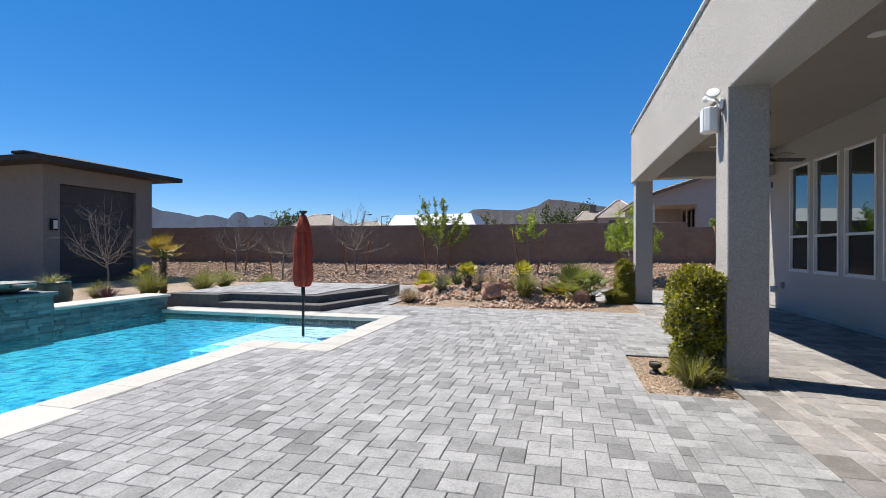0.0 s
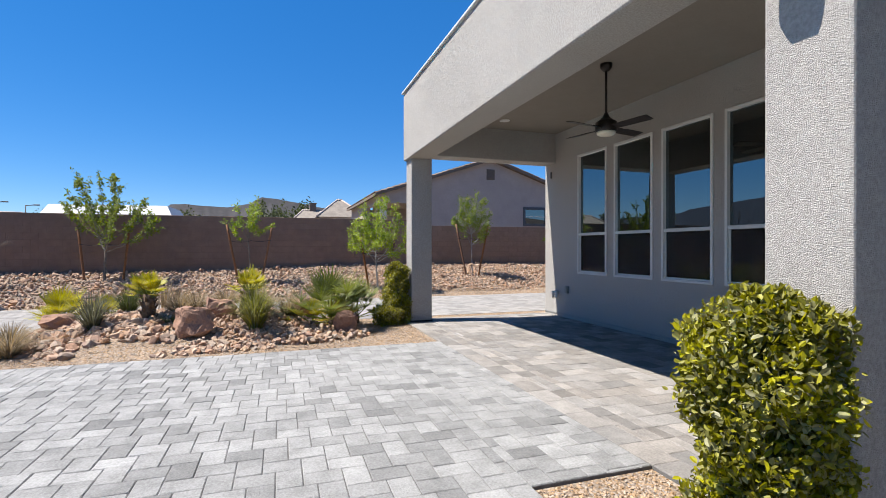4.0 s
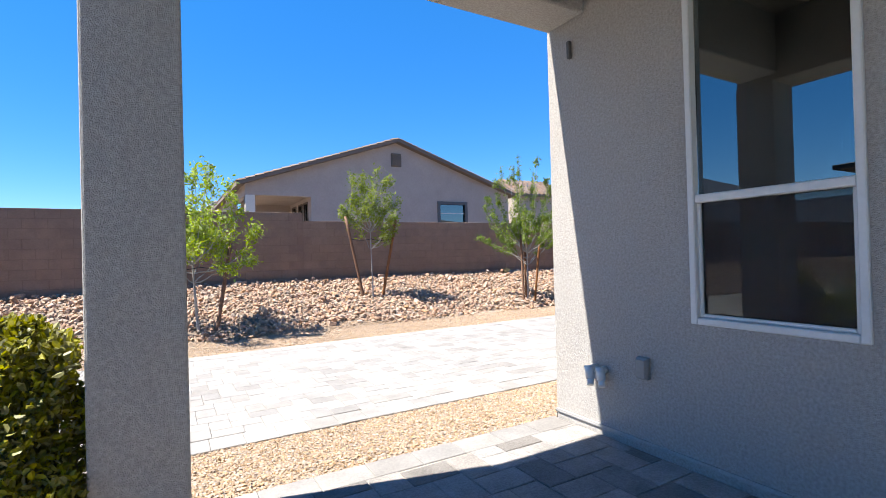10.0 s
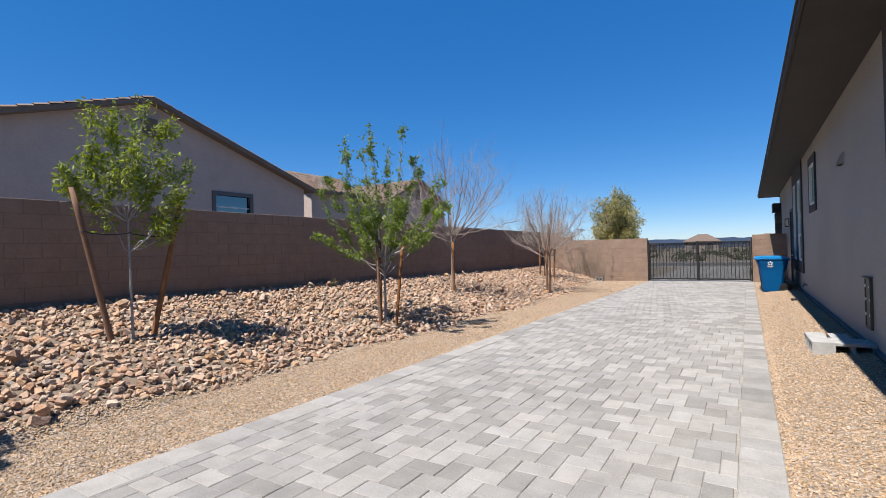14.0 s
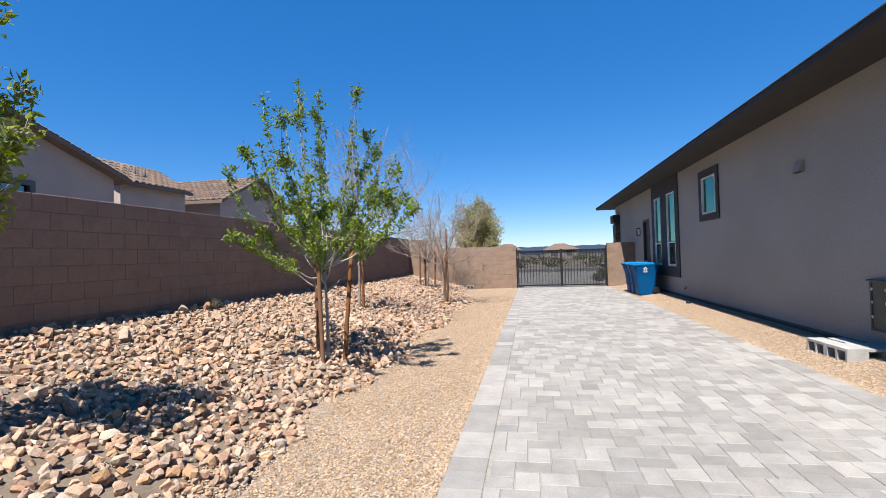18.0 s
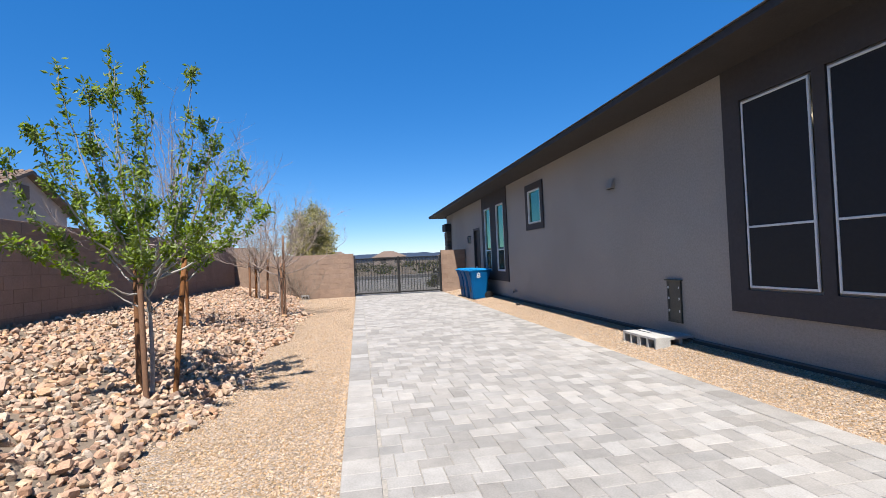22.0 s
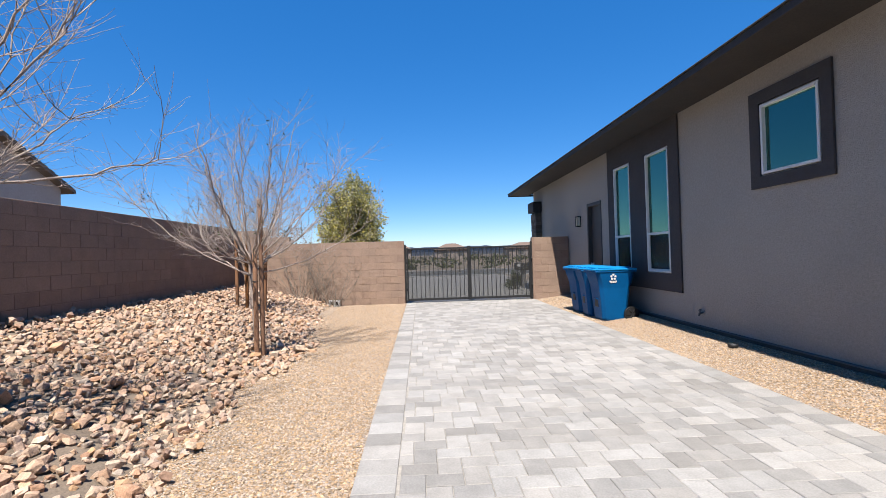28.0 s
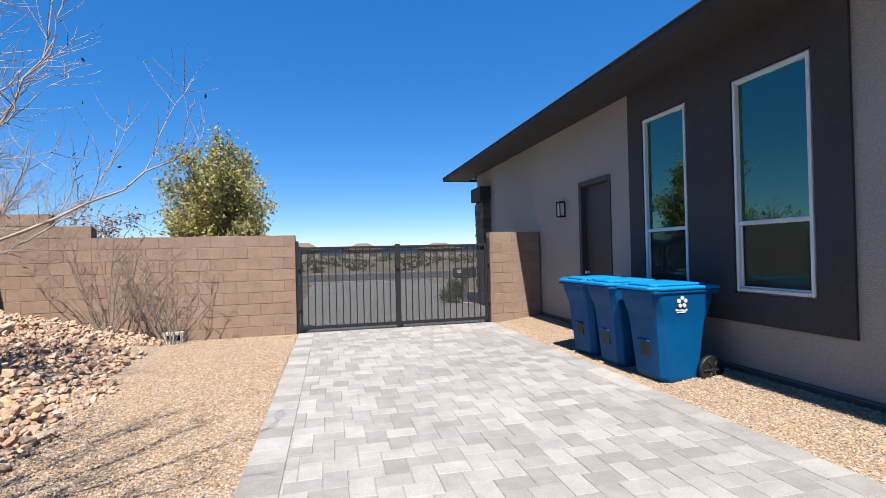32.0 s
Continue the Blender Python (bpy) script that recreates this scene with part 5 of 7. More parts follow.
# ---- rocks ----
def rock_shape(seed, flat=0.6, n=11, corner=0.78):
    """An angular stone: the hull of a few scattered points."""
    rng = random.Random(seed)
    bm = bmesh.new()
    sx, sy = rng.uniform(0.9, 1.35), rng.uniform(0.65, 1.0)
    for k in range(8):
        cx, cy, cz = (1 if k & 1 else -1), (1 if k & 2 else -1), (1 if k & 4 else -1)
        bm.verts.new((cx * sx * rng.uniform(0.4, corner), cy * sy * rng.uniform(0.4, corner), cz * flat * rng.uniform(0.5, 0.95)))
    for k in range(n):
        d = Vector((rng.gauss(0, 1), rng.gauss(0, 1), rng.gauss(0, 1))).normalized() * rng.uniform(0.88, 1.12)
        bm.verts.new((d.x * sx, d.y * sy, d.z * flat))
    res = bmesh.ops.convex_hull(bm, input=bm.verts[:])
    bmesh.ops.delete(bm, geom=[v for v in set(res["geom_unused"]) | set(res["geom_interior"]) if isinstance(v, bmesh.types.BMVert)], context="VERTS")
    bm.verts.index_update()
    vs = np.array([v.co[:] for v in bm.verts])
    fs = np.array([[v.index for v in f.verts] for f in bm.faces])
    bm.free()
    return vs, fs


ROCKS = [rock_shape(s, random.Random(s).uniform(0.38, 0.75), 8 + s % 5) for s in range(100, 124)]


def scatter(places, sizes, seed, shapes, tilt=0.5):
    """One vertex and face array of stones at the places."""
    rng = np.random.default_rng(seed)
    V, F, n = [], [], 0
    pick = rng.integers(0, len(shapes), len(places))
    for (x, y, z), s, k in zip(places, sizes, pick):
        vs, fs = shapes[k]
        a, t, b = rng.uniform(0, 2 * math.pi), rng.normal(0, tilt), rng.normal(0, tilt)
        R = np.array(Euler((t, b, a)).to_matrix())
        V.append(vs @ R.T * s + (x, y, z))
        F.append(fs + n)
        n += len(vs)
    return np.concatenate(V), np.concatenate(F)


def rock_bed(name, label, places, sizes, seed, near=0):
    bed = thing(name, label, "rocks", kind="stuff")
    if near:
        meshes = [mesh_of("rock", v, f, ROCK) for v, f in ROCKS]
        rng = random.Random(seed)
        for (x, y, z), s in list(zip(places, sizes))[:near]:
            ob = part("rock", meshes[rng.randrange(len(meshes))], ROCK, bed)
            ob.matrix_local = pose(x, y, z, rng.gauss(0, 25), rng.gauss(0, 25), rng.uniform(0, 360)) @ Matrix.Scale(s, 4)
        places, sizes = places[near:], sizes[near:]
    v, f = scatter(places, sizes, seed, ROCKS)
    rest = part("rocks", big_mesh("rocks", v, f, ROCK_SET), ROCK_SET, bed)
    rest["kind"] = "stuff"
    return bed


def slope_rocks():
    rng = np.random.default_rng(77)
    pts, sizes = [], []
    x = -22.0
    while x < 24.25:
        step = 0.072 if x > 2 else (0.09 if x > -6 else 0.115)
        y = 16.6 if x < -1.2 else 17.75
        while y < 21.3:
            y += step
            if rng.uniform() > 0.9:
                continue
            px, py = x + rng.uniform(-0.05, 0.05), y + rng.uniform(-0.05, 0.05)
            edge = 17.92 - 1.15 * float(smooth_step(1.5, 4.0, -px)) + 0.85 * float(smooth_step(17.5, 23.5, px)) + 0.12 * math.sin(px * 1.7) + 0.08 * math.sin(px * 4.1) + 0.1 * noise.noise(Vector((px * 3, 0, 0)))
            if py < edge - (0.25 if rng.uniform() < 0.03 else 0) or py > 21.28:
                continue
            s = rng.uniform(0.023, 0.048) * (1.5 if rng.uniform() < 0.08 else 1.0) * (step / 0.072) ** 0.6
            pts.append((px, py, float(ground_z(px, py)) + s * rng.uniform(0.15, 0.55)))
            sizes.append(s)
            if rng.uniform() < 0.22:
                s2 = s * rng.uniform(0.8, 1.15)
                pts.append((px + rng.uniform(-0.05, 0.05), py + rng.uniform(-0.05, 0.05), float(ground_z(px, py)) + s * 0.9 + s2 * 0.3))
                sizes.append(s2)
        x += step
    order = sorted(range(len(pts)), key=lambda i: (abs(pts[i][0] - 9) > 4.5) * 100 + pts[i][1])
    return [pts[i] for i in order], [sizes[i] for i in order]


pl, sz = slope_rocks()
rock_bed("rock_slope", "slope of loose tan and rust riprap rocks below the block wall", pl, sz, 8, 300)


def bed_rocks():
    rng = np.random.default_rng(78)
    pts, sizes = [], []
    for k in range(3600):
        a, r = rng.uniform(0, 2 * math.pi), math.sqrt(rng.uniform(0, 1))
        x, y = -1.65 + math.cos(a) * r * 2.35, 11.4 + math.sin(a) * r * 1.35
        gap = noise.noise(Vector((x * 1.1, y * 1.3, 4.0)))
        if gap < -0.3 or y > 12.1 and rng.uniform() < 0.5:
            continue
        s = rng.uniform(0.028, 0.052) * (1.6 if rng.uniform() < (0.22 if x < -1.8 else 0.07) else 1.0)
        pts.append((x, y, float(ground_z(x, y)) + s * 0.3))
        sizes.append(s)
    for k in range(760):
        x, y = rng.uniform(-1.3, 0.75), 10.3 + rng.uniform(0, 1) ** 1.4 * 0.95
        if (x + 0.3) ** 2 / 1.1 + (y - 10.95) ** 2 / 0.4 > 1:
            continue
        s = rng.uniform(0.03, 0.052)
        pts.append((x, y, float(ground_z(x, y)) + s * rng.uniform(0.2, 1.6)))
        sizes.append(s)
    order = sorted(range(len(pts)), key=lambda i: pts[i][1])
    return [pts[i] for i in order], [sizes[i] for i in order]


pl, sz = bed_rocks()
rock_bed("rock_mound", "low mound of mixed tan and gray rocks in the planting bed", pl, sz, 9, 300)


def boulder(at, sx, sy, sz, seed):
    vs, fs = rock_shape(-seed, 0.85, 14, 0.58)
    bm = bmesh.new()
    verts = [bm.verts.new(v) for v in vs]
    for f in fs:
        bm.faces.new([verts[k] for k in f])
    bmesh.ops.subdivide_edges(bm, edges=bm.edges[:], cuts=3, use_grid_fill=True)
    for v in bm.verts:
        q = v.co * 1.7 + Vector((seed * 3.1, 0, 0))
        v.co *= 1.0 + 0.26 * noise.noise(q) + 0.12 * noise.noise(q * 2.9) + 0.05 * noise.noise(q * 7.0)
        v.co = Vector((v.co.x * sx, v.co.y * sy, v.co.z * sz)) + Vector(at)
    single("boulder", bm, BOULDER, "rust-brown angular boulder in the planting bed", "boulder", "boulders")


boulder(on_ground(-1.6, 10.68, 0.15), 0.28, 0.22, 0.26, 3)
boulder(on_ground(-1.36, 11.2, 0.13), 0.26, 0.2, 0.2, 7)
boulder(on_ground(0.36, 10.92, 0.14), 0.22, 0.17, 0.2, 11)
boulder(on_ground(-0.22, 12.0, 0.12), 0.24, 0.2, 0.2, 6)
boulder(on_ground(-3.5, 11.8, 0.1), 0.27, 0.2, 0.17, 8)


# ---- gate ----
def gate():
    g = thing("driveway_gate", "black iron double driveway gate with vertical pickets", "gate", (24.38, 0, 0))
    for a, b in ((13.05, 14.81), (14.82, 16.60)):
        part("stile", box(-0.025, 0.025, a, a + 0.045, -0.02, 1.50, 0.004), IRON, g)
        part("stile", box(-0.025, 0.025, b - 0.045, b, -0.02, 1.50, 0.004), IRON, g)
        part("rail", box(-0.02, 0.02, a + 0.045, b - 0.045, 1.45, 1.49, 0.004), IRON, g)
        part("rail", box(-0.02, 0.02, a + 0.045, b - 0.045, 0.0, 0.06, 0.004), IRON, g)
        n = 14
        for k in range(1, n):
            y = a + 0.02 + (b - a - 0.04) * k / n
            part("picket", box(-0.009, 0.009, y - 0.009, y + 0.009, 0.06, 1.45), IRON, g)
        part("screen", box(0.024, 0.026, a + 0.045, b - 0.045, 0.02, 1.46), GATE_MESH, g, "dark perforated privacy mesh")
    part("post", box(-0.03, 0.03, 13.0, 13.045, -0.05, 1.6, 0.004), IRON, g)
    part("post", box(-0.03, 0.03, 16.605, 16.655, -0.05, 1.6, 0.004), IRON, g)
    for y in (16.6, 13.02):
        for z in (0.35, 1.1):
            part("hinge", cyl((-0.04, y, z - 0.05), (-0.04, y, z + 0.05), 0.018, 0.018, 10), IRON, g)
    part("centre_stop", box(-0.035, -0.026, 14.77, 14.86, -0.02, 1.52, 0.003), IRON, g)
    part("latch", box(-0.06, -0.036, 14.78, 14.86, 1.05, 1.25, 0.004), IRON, g)


gate()


# ---- wheeled bins ----
def wheeled_bin(at, rz):
    b = thing("recycling_bin", "blue wheeled recycling bin with a bright blue lid", "bin", at, rz, "recycling bins")
    own = bmesh.new()
    prof = [(0.02, 0.235, -0.24, 0.18), (0.06, 0.245, -0.27, 0.205), (0.30, 0.258, -0.29, 0.225), (0.64, 0.275, -0.33, 0.26), (0.72, 0.285, -0.37, 0.275), (0.86, 0.305, -0.40, 0.32), (0.95, 0.315, -0.41, 0.335)]
    rings = []
    for z, hx, y0, y1 in prof:
        c = 0.06
        pts = [(-hx + c, y0), (hx - c, y0), (hx, y0 + c), (hx, y1 - c), (hx - c, y1), (-hx + c, y1), (-hx, y1 - c), (-hx, y0 + c)]
        rings.append([own.verts.new((x, y, z)) for x, y in pts])
    for r, s in zip(rings, rings[1:]):
        for i in range(8):
            own.faces.new((r[i], r[(i + 1) % 8], s[(i + 1) % 8], s[i]))
    own.faces.new(rings[0][::-1])
    bmesh.ops.bevel(own, geom=own.edges[:], offset=0.012, segments=2, affect="EDGES", profile=0.5)
    body = part("body", own, BIN_BLUE, b)
    rim = bmesh.new()
    box(-0.325, 0.325, -0.43, 0.355, 0.93, 0.965, 0.012, bm=rim, seg=2)
    part("rim", rim, BIN_BLUE, b)
    lid = bmesh.new()
    pts = [(-0.335, -0.43), (0.335, -0.43), (0.335, 0.29), (0.26, 0.385), (-0.26, 0.385), (-0.335, 0.29)]
    lid = prism(pts, 0.967, 1.003, 0.013)
    merge(lid, prism([(-0.25, -0.33), (0.25, -0.33), (0.25, 0.22), (0.17, 0.30), (-0.17, 0.30), (-0.25, 0.22)], 1.0, 1.03, 0.014))
    lid_ob = part("lid", lid, LID_BLUE, b, "bright blue hinged lid")
    for sx in (-1, 1):
        part("lid_handle", box(sx * 0.24 - 0.05, sx * 0.24 + 0.05, 0.29, 0.32, 0.98, 1.02, 0.008), LID_BLUE, lid_ob)
    part("handle", cyl((-0.25, -0.44, 0.93), (0.25, -0.44, 0.93), 0.016, 0.016, 10), BIN_BLUE, b)
    part("axle", cyl((-0.30, -0.31, 0.14), (0.30, -0.31, 0.14), 0.012, 0.012, 8), IRON, b)
    for sx in (-1, 1):
        wh = part("wheel", cyl((sx * 0.275, -0.31, 0.14), (sx * 0.33, -0.31, 0.14), 0.14, 0.14, 28), BLACK, b, "black plastic wheel")
        for k in range(6):
            a = 2 * math.pi * k / 6
            part("spoke", cyl((sx * 0.333, -0.31 + 0.03 * math.cos(a), 0.14 + 0.03 * math.sin(a)), (sx * 0.333, -0.31 + 0.115 * math.cos(a), 0.14 + 0.115 * math.sin(a)), 0.014, 0.009, 6), IRON, wh)
        part("hub", cyl((sx * 0.325, -0.31, 0.14), (sx * 0.347, -0.31, 0.14), 0.032, 0.026, 14), IRON, wh)
    # Black patch gives the dark of a grip recess that is not cut in.
    part("recess_shade", box(-0.075, 0.075, 0.214, 0.236, 0.27, 0.52, 0.006), BLACK, b)
    part("grip_bar", cyl((-0.08, 0.246, 0.43), (0.08, 0.246, 0.43), 0.012, 0.012, 8), BIN_BLUE, b)
    for sx in (-1, 1):
        logo = bmesh.new()
        for k in range(5):
            a = math.pi / 2 + 2 * math.pi * k / 5
            cyl((sx * 0.302, 0.02 + 0.042 * math.cos(a), 0.845 + 0.042 * math.sin(a)), (sx * 0.3125, 0.02 + 0.042 * math.cos(a), 0.845 + 0.042 * math.sin(a)), 0.021, 0.021, 10, bm=logo)
        box(min(sx * 0.290, sx * 0.2965), max(sx * 0.290, sx * 0.2965), -0.05, 0.09, 0.755, 0.775, bm=logo)
        box(min(sx * 0.287, sx * 0.2935), max(sx * 0.287, sx * 0.2935), -0.035, 0.075, 0.735, 0.748, bm=logo)
        part("printed_mark", logo, WHITE_PRINT, b, "white printed mark")
    return b


bin0 = wheeled_bin((19.79, 12.60, -0.065), 2)
copy_thing(bin0, pose(20.50, 12.60, -0.065, 0, 0, -3))
copy_thing(bin0, pose(21.15, 12.60, -0.065, 0, 0, 3))


# ---- concrete blocks, small things by the side wall ----
def cinder(at, rz):
    """A hollow two-core block lying with its cores level, open to local y."""
    b = wall_mesh("y", -0.097, 0.097, -0.197, 0.197, 0.0, 0.193, [(-0.165, -0.018, 0.032, 0.161), (0.018, 0.165, 0.032, 0.161)])
    ob = single("cinder_block", b, CONCRETE, "gray hollow two-core concrete block lying on gravel", "concrete block", "concrete blocks")
    ob.matrix_world = pose(*at, 0, 0, rz)


cinder((10.71, 12.435, -0.06), 0)
cinder((10.305, 12.43, -0.06), 1.5)
cinder((10.205, 12.135, -0.06), 90)
cinder((10.415, 12.135, -0.06), 90)
cinder((10.70, 12.20, -0.06), 1)

stub = thing("hose_tap", "small gray hose tap low on the side wall", "tap", (17.77, 11.92, 0.30))
part("flange", cyl((0, 0, 0), (0, 0.012, 0), 0.035, 0.035, 14), STUCCO_SIDE, stub)
part("pipe", cyl((0, 0.01, 0), (0, 0.07, -0.01), 0.014, 0.014, 10), GRAY_TRIM, stub)
part("spout", cyl((0, 0.065, 0.0), (0, 0.085, -0.05), 0.016, 0.013, 10), GRAY_TRIM, stub)
part("valve_wheel", cyl((0, 0.055, 0.03), (0, 0.07, 0.036), 0.024, 0.024, 12), GRAY_TRIM, stub)

p = thing("access_panel", "narrow taupe metal access panel in the side wall", "panel", (10.485, 11.92, 0))
part("frame", wall_mesh("y", 0.0, 0.03, -0.15, 0.15, 0.27, 0.88, [(-0.125, 0.125, 0.295, 0.855)]), PANEL, p)
part("cover", box(-0.125, 0.125, 0.0, 0.018, 0.295, 0.855, 0.003), PANEL, p)
part("hood", box(-0.18, 0.18, 0.0, 0.05, 0.875, 0.895, 0.004), PANEL, p)
for z in (0.42, 0.60, 0.76):
    for x in (-0.12, 0.12):
        part("clip", box(x - 0.012, x + 0.012, 0.018, 0.032, z, z + 0.035, 0.003), METAL_WHITE, p)
v = thing("vent_hood", "small stucco-coloured wall vent hood", "vent", (12.1, 11.92, 2.555))
vb = bmesh.new()
pts = [(-0.10, 0, -0.09), (0.10, 0, -0.09), (0.10, 0, 0.09), (-0.10, 0, 0.09), (-0.10, 0.085, -0.08), (0.10, 0.085, -0.08), (0.085, 0.02, 0.085), (-0.085, 0.02, 0.085)]
vv = [vb.verts.new(q) for q in pts]
for f in ((3, 2, 1, 0), (4, 5, 6, 7), (0, 1, 5, 4), (1, 2, 6, 5), (2, 3, 7, 6), (3, 0, 4, 7)):
    vb.faces.new([vv[i] for i in f])
part("hood", vb, STUCCO_SIDE, v)
part("louvre", box(-0.085, 0.085, 0.012, 0.072, -0.100, -0.094, 0.001), EAVE, v)

s = thing("wall_sconce", "black box wall sconce with a pale glass front", "lamp", (23.28, 11.92, 2.06))
part("back_plate", box(-0.06, 0.06, 0, 0.02, -0.14, 0.14, 0.004), IRON, s)
part("cap", box(-0.07, 0.07, 0.02, 0.12, 0.11, 0.14, 0.004), IRON, s)
part("base", box(-0.07, 0.07, 0.02, 0.12, -0.14, -0.115, 0.004), IRON, s)
part("glass", box(-0.05, 0.05, 0.02, 0.10, -0.115, 0.11, 0.004), FROST, s)
for x in (-0.063, 0.063):
    part("bar", box(x - 0.006, x + 0.006, 0.105, 0.118, -0.115, 0.11), IRON, s)


db = thing("drain_block", "gray concrete drain block with two holes at the wall foot", "block", on_ground(24.2, 18.62, 0.02), 90)
part("block", wall_mesh("y", -0.08, 0.08, -0.15, 0.15, -0.05, 0.15, [(-0.11, -0.02, 0.0, 0.11), (0.02, 0.11, 0.0, 0.11)]), CONCRETE, db)
# Black sheet added behind the holes for the darkness inside them.
part("hole_shade", box(-0.12, 0.12, -0.078, -0.07, 0.0, 0.115), IRON, db)


def spotlight(at, rz):
    o = thing("garden_spotlight", "small black garden spotlight on the gravel", "lamp", at, rz, "garden spotlights")
    part("base", lathe([(0.0, -0.02), (0.055, -0.02), (0.06, 0.012), (0.045, 0.03), (0.03, 0.04), (0.0, 0.042)], 18), BLACK, o)
    part("bracket", box(-0.012, 0.012, -0.035, 0.035, 0.035, 0.075, 0.004), BLACK, o)
    part("housing", lathe([(0.0, 0.062), (0.04, 0.062), (0.058, 0.075), (0.062, 0.115), (0.054, 0.118), (0.050, 0.10), (0.0, 0.10)], 20), BLACK, o)
    part("lens", lathe([(0.0, 0.103), (0.048, 0.103), (0.046, 0.107), (0.0, 0.109)], 18), GRAY_TRIM, o)


spotlight((16.58, 12.27, -0.06), 60)
spotlight((0.88, 5.25, 0.035), 20)


# ---- patio fittings ----
f = thing("ceiling_fan", "dark bronze four-blade ceiling fan with a frosted light", "fan", (2.97, 8.40, -0.06))
part("canopy", lathe([(0.0, 3.455), (0.07, 3.455), (0.065, 3.41), (0.03, 3.37), (0.0, 3.37)], 20), FAN_BROWN, f)
part("downrod", cyl((0, 0, 2.80), (0, 0, 3.41), 0.014, 0.014, 10), FAN_BROWN, f)
part("motor", lathe([(0.0, 2.90), (0.018, 2.90), (0.04, 2.85), (0.085, 2.81), (0.118, 2.79), (0.122, 2.70), (0.115, 2.68), (0.0, 2.68)], 28), FAN_BROWN, f)
part("light_globe", lathe([(0.0, 2.685), (0.108, 2.68), (0.10, 2.655), (0.07, 2.638), (0.0, 2.63)], 28), FROST, f, "frosted cream light globe")
for k in range(4):
    bl = bmesh.new()
    for sgn in (0,):
        r0, r1 = 0.11, 0.57
        sec = [(r0, 0.042), (0.25, 0.056), (0.51, 0.062), (r1, 0.055)]
        top = []
        for r, w in sec:
            top.append([bl.verts.new((r, w, -0.012)), bl.verts.new((r, -w, 0.014)), bl.verts.new((r, -w, 0.008)), bl.verts.new((r, w, -0.018))])
        for a, b in zip(top, top[1:]):
            for i in range(4):
                bl.faces.new((a[i], a[(i + 1) % 4], b[(i + 1) % 4], b[i]))
        bl.faces.new(top[0])
        bl.faces.new(top[-1][::-1])
    bmesh.ops.recalc_face_normals(bl, faces=bl.faces[:])
    ob = part("blade", bl, FAN_BROWN, f)
    ob.matrix_local = pose(0, 0, 2.725, 0, 0, 12 + 90 * k)

for x, y in ((2.95, 10.98), (2.95, 5.6)):
    o = thing("recessed_light", "round white recessed ceiling light", "lamp", (x, y, 3.40), group="recessed lights")
    part("trim_ring", lathe([(0.06, -0.001), (0.085, -0.001), (0.088, -0.006), (0.07, -0.012), (0.06, -0.010)], 28), METAL_WHITE, o)
    part("lens", lathe([(0.0, -0.004), (0.062, -0.004), (0.06, -0.007), (0.0, -0.008)], 24), FROST, o)


for x, y in ((10.3, 10.63), (11.7, 10.6)):
    o = thing("recessed_light", "lit round ceiling light inside the house", "lamp", (x, y, 3.30), group="indoor lights")
    part("trim_ring", lathe([(0.07, -0.001), (0.095, -0.001), (0.098, -0.006), (0.08, -0.012), (0.07, -0.010)], 28), METAL_WHITE, o)
    part("lens", lathe([(0.0, -0.004), (0.072, -0.004), (0.07, -0.007), (0.0, -0.008)], 24), FROST_LIT, o)


o = thing("dome_light", "lit frosted dome ceiling light inside the house", "lamp", (10.6, 9.72, 3.30))
part("canopy", lathe([(0.0, 0.0), (0.08, 0.0), (0.07, -0.03), (0.0, -0.03)], 20), FAN_BROWN, o)
part("stem", cyl((0, 0, -0.02), (0, 0, -0.10), 0.012, 0.012, 8), FAN_BROWN, o)
part("bowl", lathe([(0.0, -0.17), (0.12, -0.16), (0.21, -0.12), (0.25, -0.07), (0.24, -0.065), (0.0, -0.075)], 28), FROST_GLOW, o, "lit frosted glass bowl")


def speaker(at, rz):
    o = thing("outdoor_speaker", "white box outdoor loudspeaker on a bracket", "speaker", at, rz, "outdoor speakers")
    part("cabinet", prism([(-0.075, 0.03), (0.075, 0.03), (0.092, 0.10), (0.06, 0.15), (-0.06, 0.15), (-0.092, 0.10)], -0.118, 0.118, 0.012), METAL_WHITE, o)
    part("grille", prism([(-0.058, 0.149), (0.058, 0.149), (0.052, 0.157), (-0.052, 0.157)], -0.108, 0.108, 0.003), VINYL, o)
    part("bracket", box(-0.02, 0.02, 0.0, 0.035, -0.13, 0.15, 0.004), METAL_WHITE, o)


speaker((1.44, 5.20, 2.55), 90)
speaker((4.27, 5.40, 2.61), 90)
o = thing("flood_light", "white round flood light with a side sensor on the column", "lamp", (1.44, 5.10, 2.68))
part("base", lathe([(0.0, 0.0), (0.05, 0.0), (0.05, 0.02), (0.0, 0.025)], 20), METAL_WHITE, o).matrix_local = pose(0, 0, 0, 0, -90, 0)
part("arm", cyl((-0.02, 0, 0), (-0.075, -0.02, 0.06), 0.012, 0.012, 8), METAL_WHITE, o)
part("arm", cyl((-0.02, 0, 0.02), (-0.08, 0.20, 0.11), 0.011, 0.011, 8), METAL_WHITE, o)
part("lamp_head", lathe([(0.0, -0.035), (0.02, -0.035), (0.052, 0.0), (0.058, 0.02), (0.05, 0.024), (0.0, 0.018)], 24), METAL_WHITE, o).matrix_local = pose(-0.085, -0.03, 0.09, 55, -20, 0)
part("sensor_head", lathe([(0.0, -0.03), (0.02, -0.03), (0.03, 0.0), (0.026, 0.03), (0.0, 0.035)], 18), METAL_WHITE, o).matrix_local = pose(-0.085, 0.22, 0.11, -60, 0, 0)
o = thing("wall_outlet", "taupe weatherproof outlet box on the patio wall", "outlet", (4.27, 11.16, 0.56))
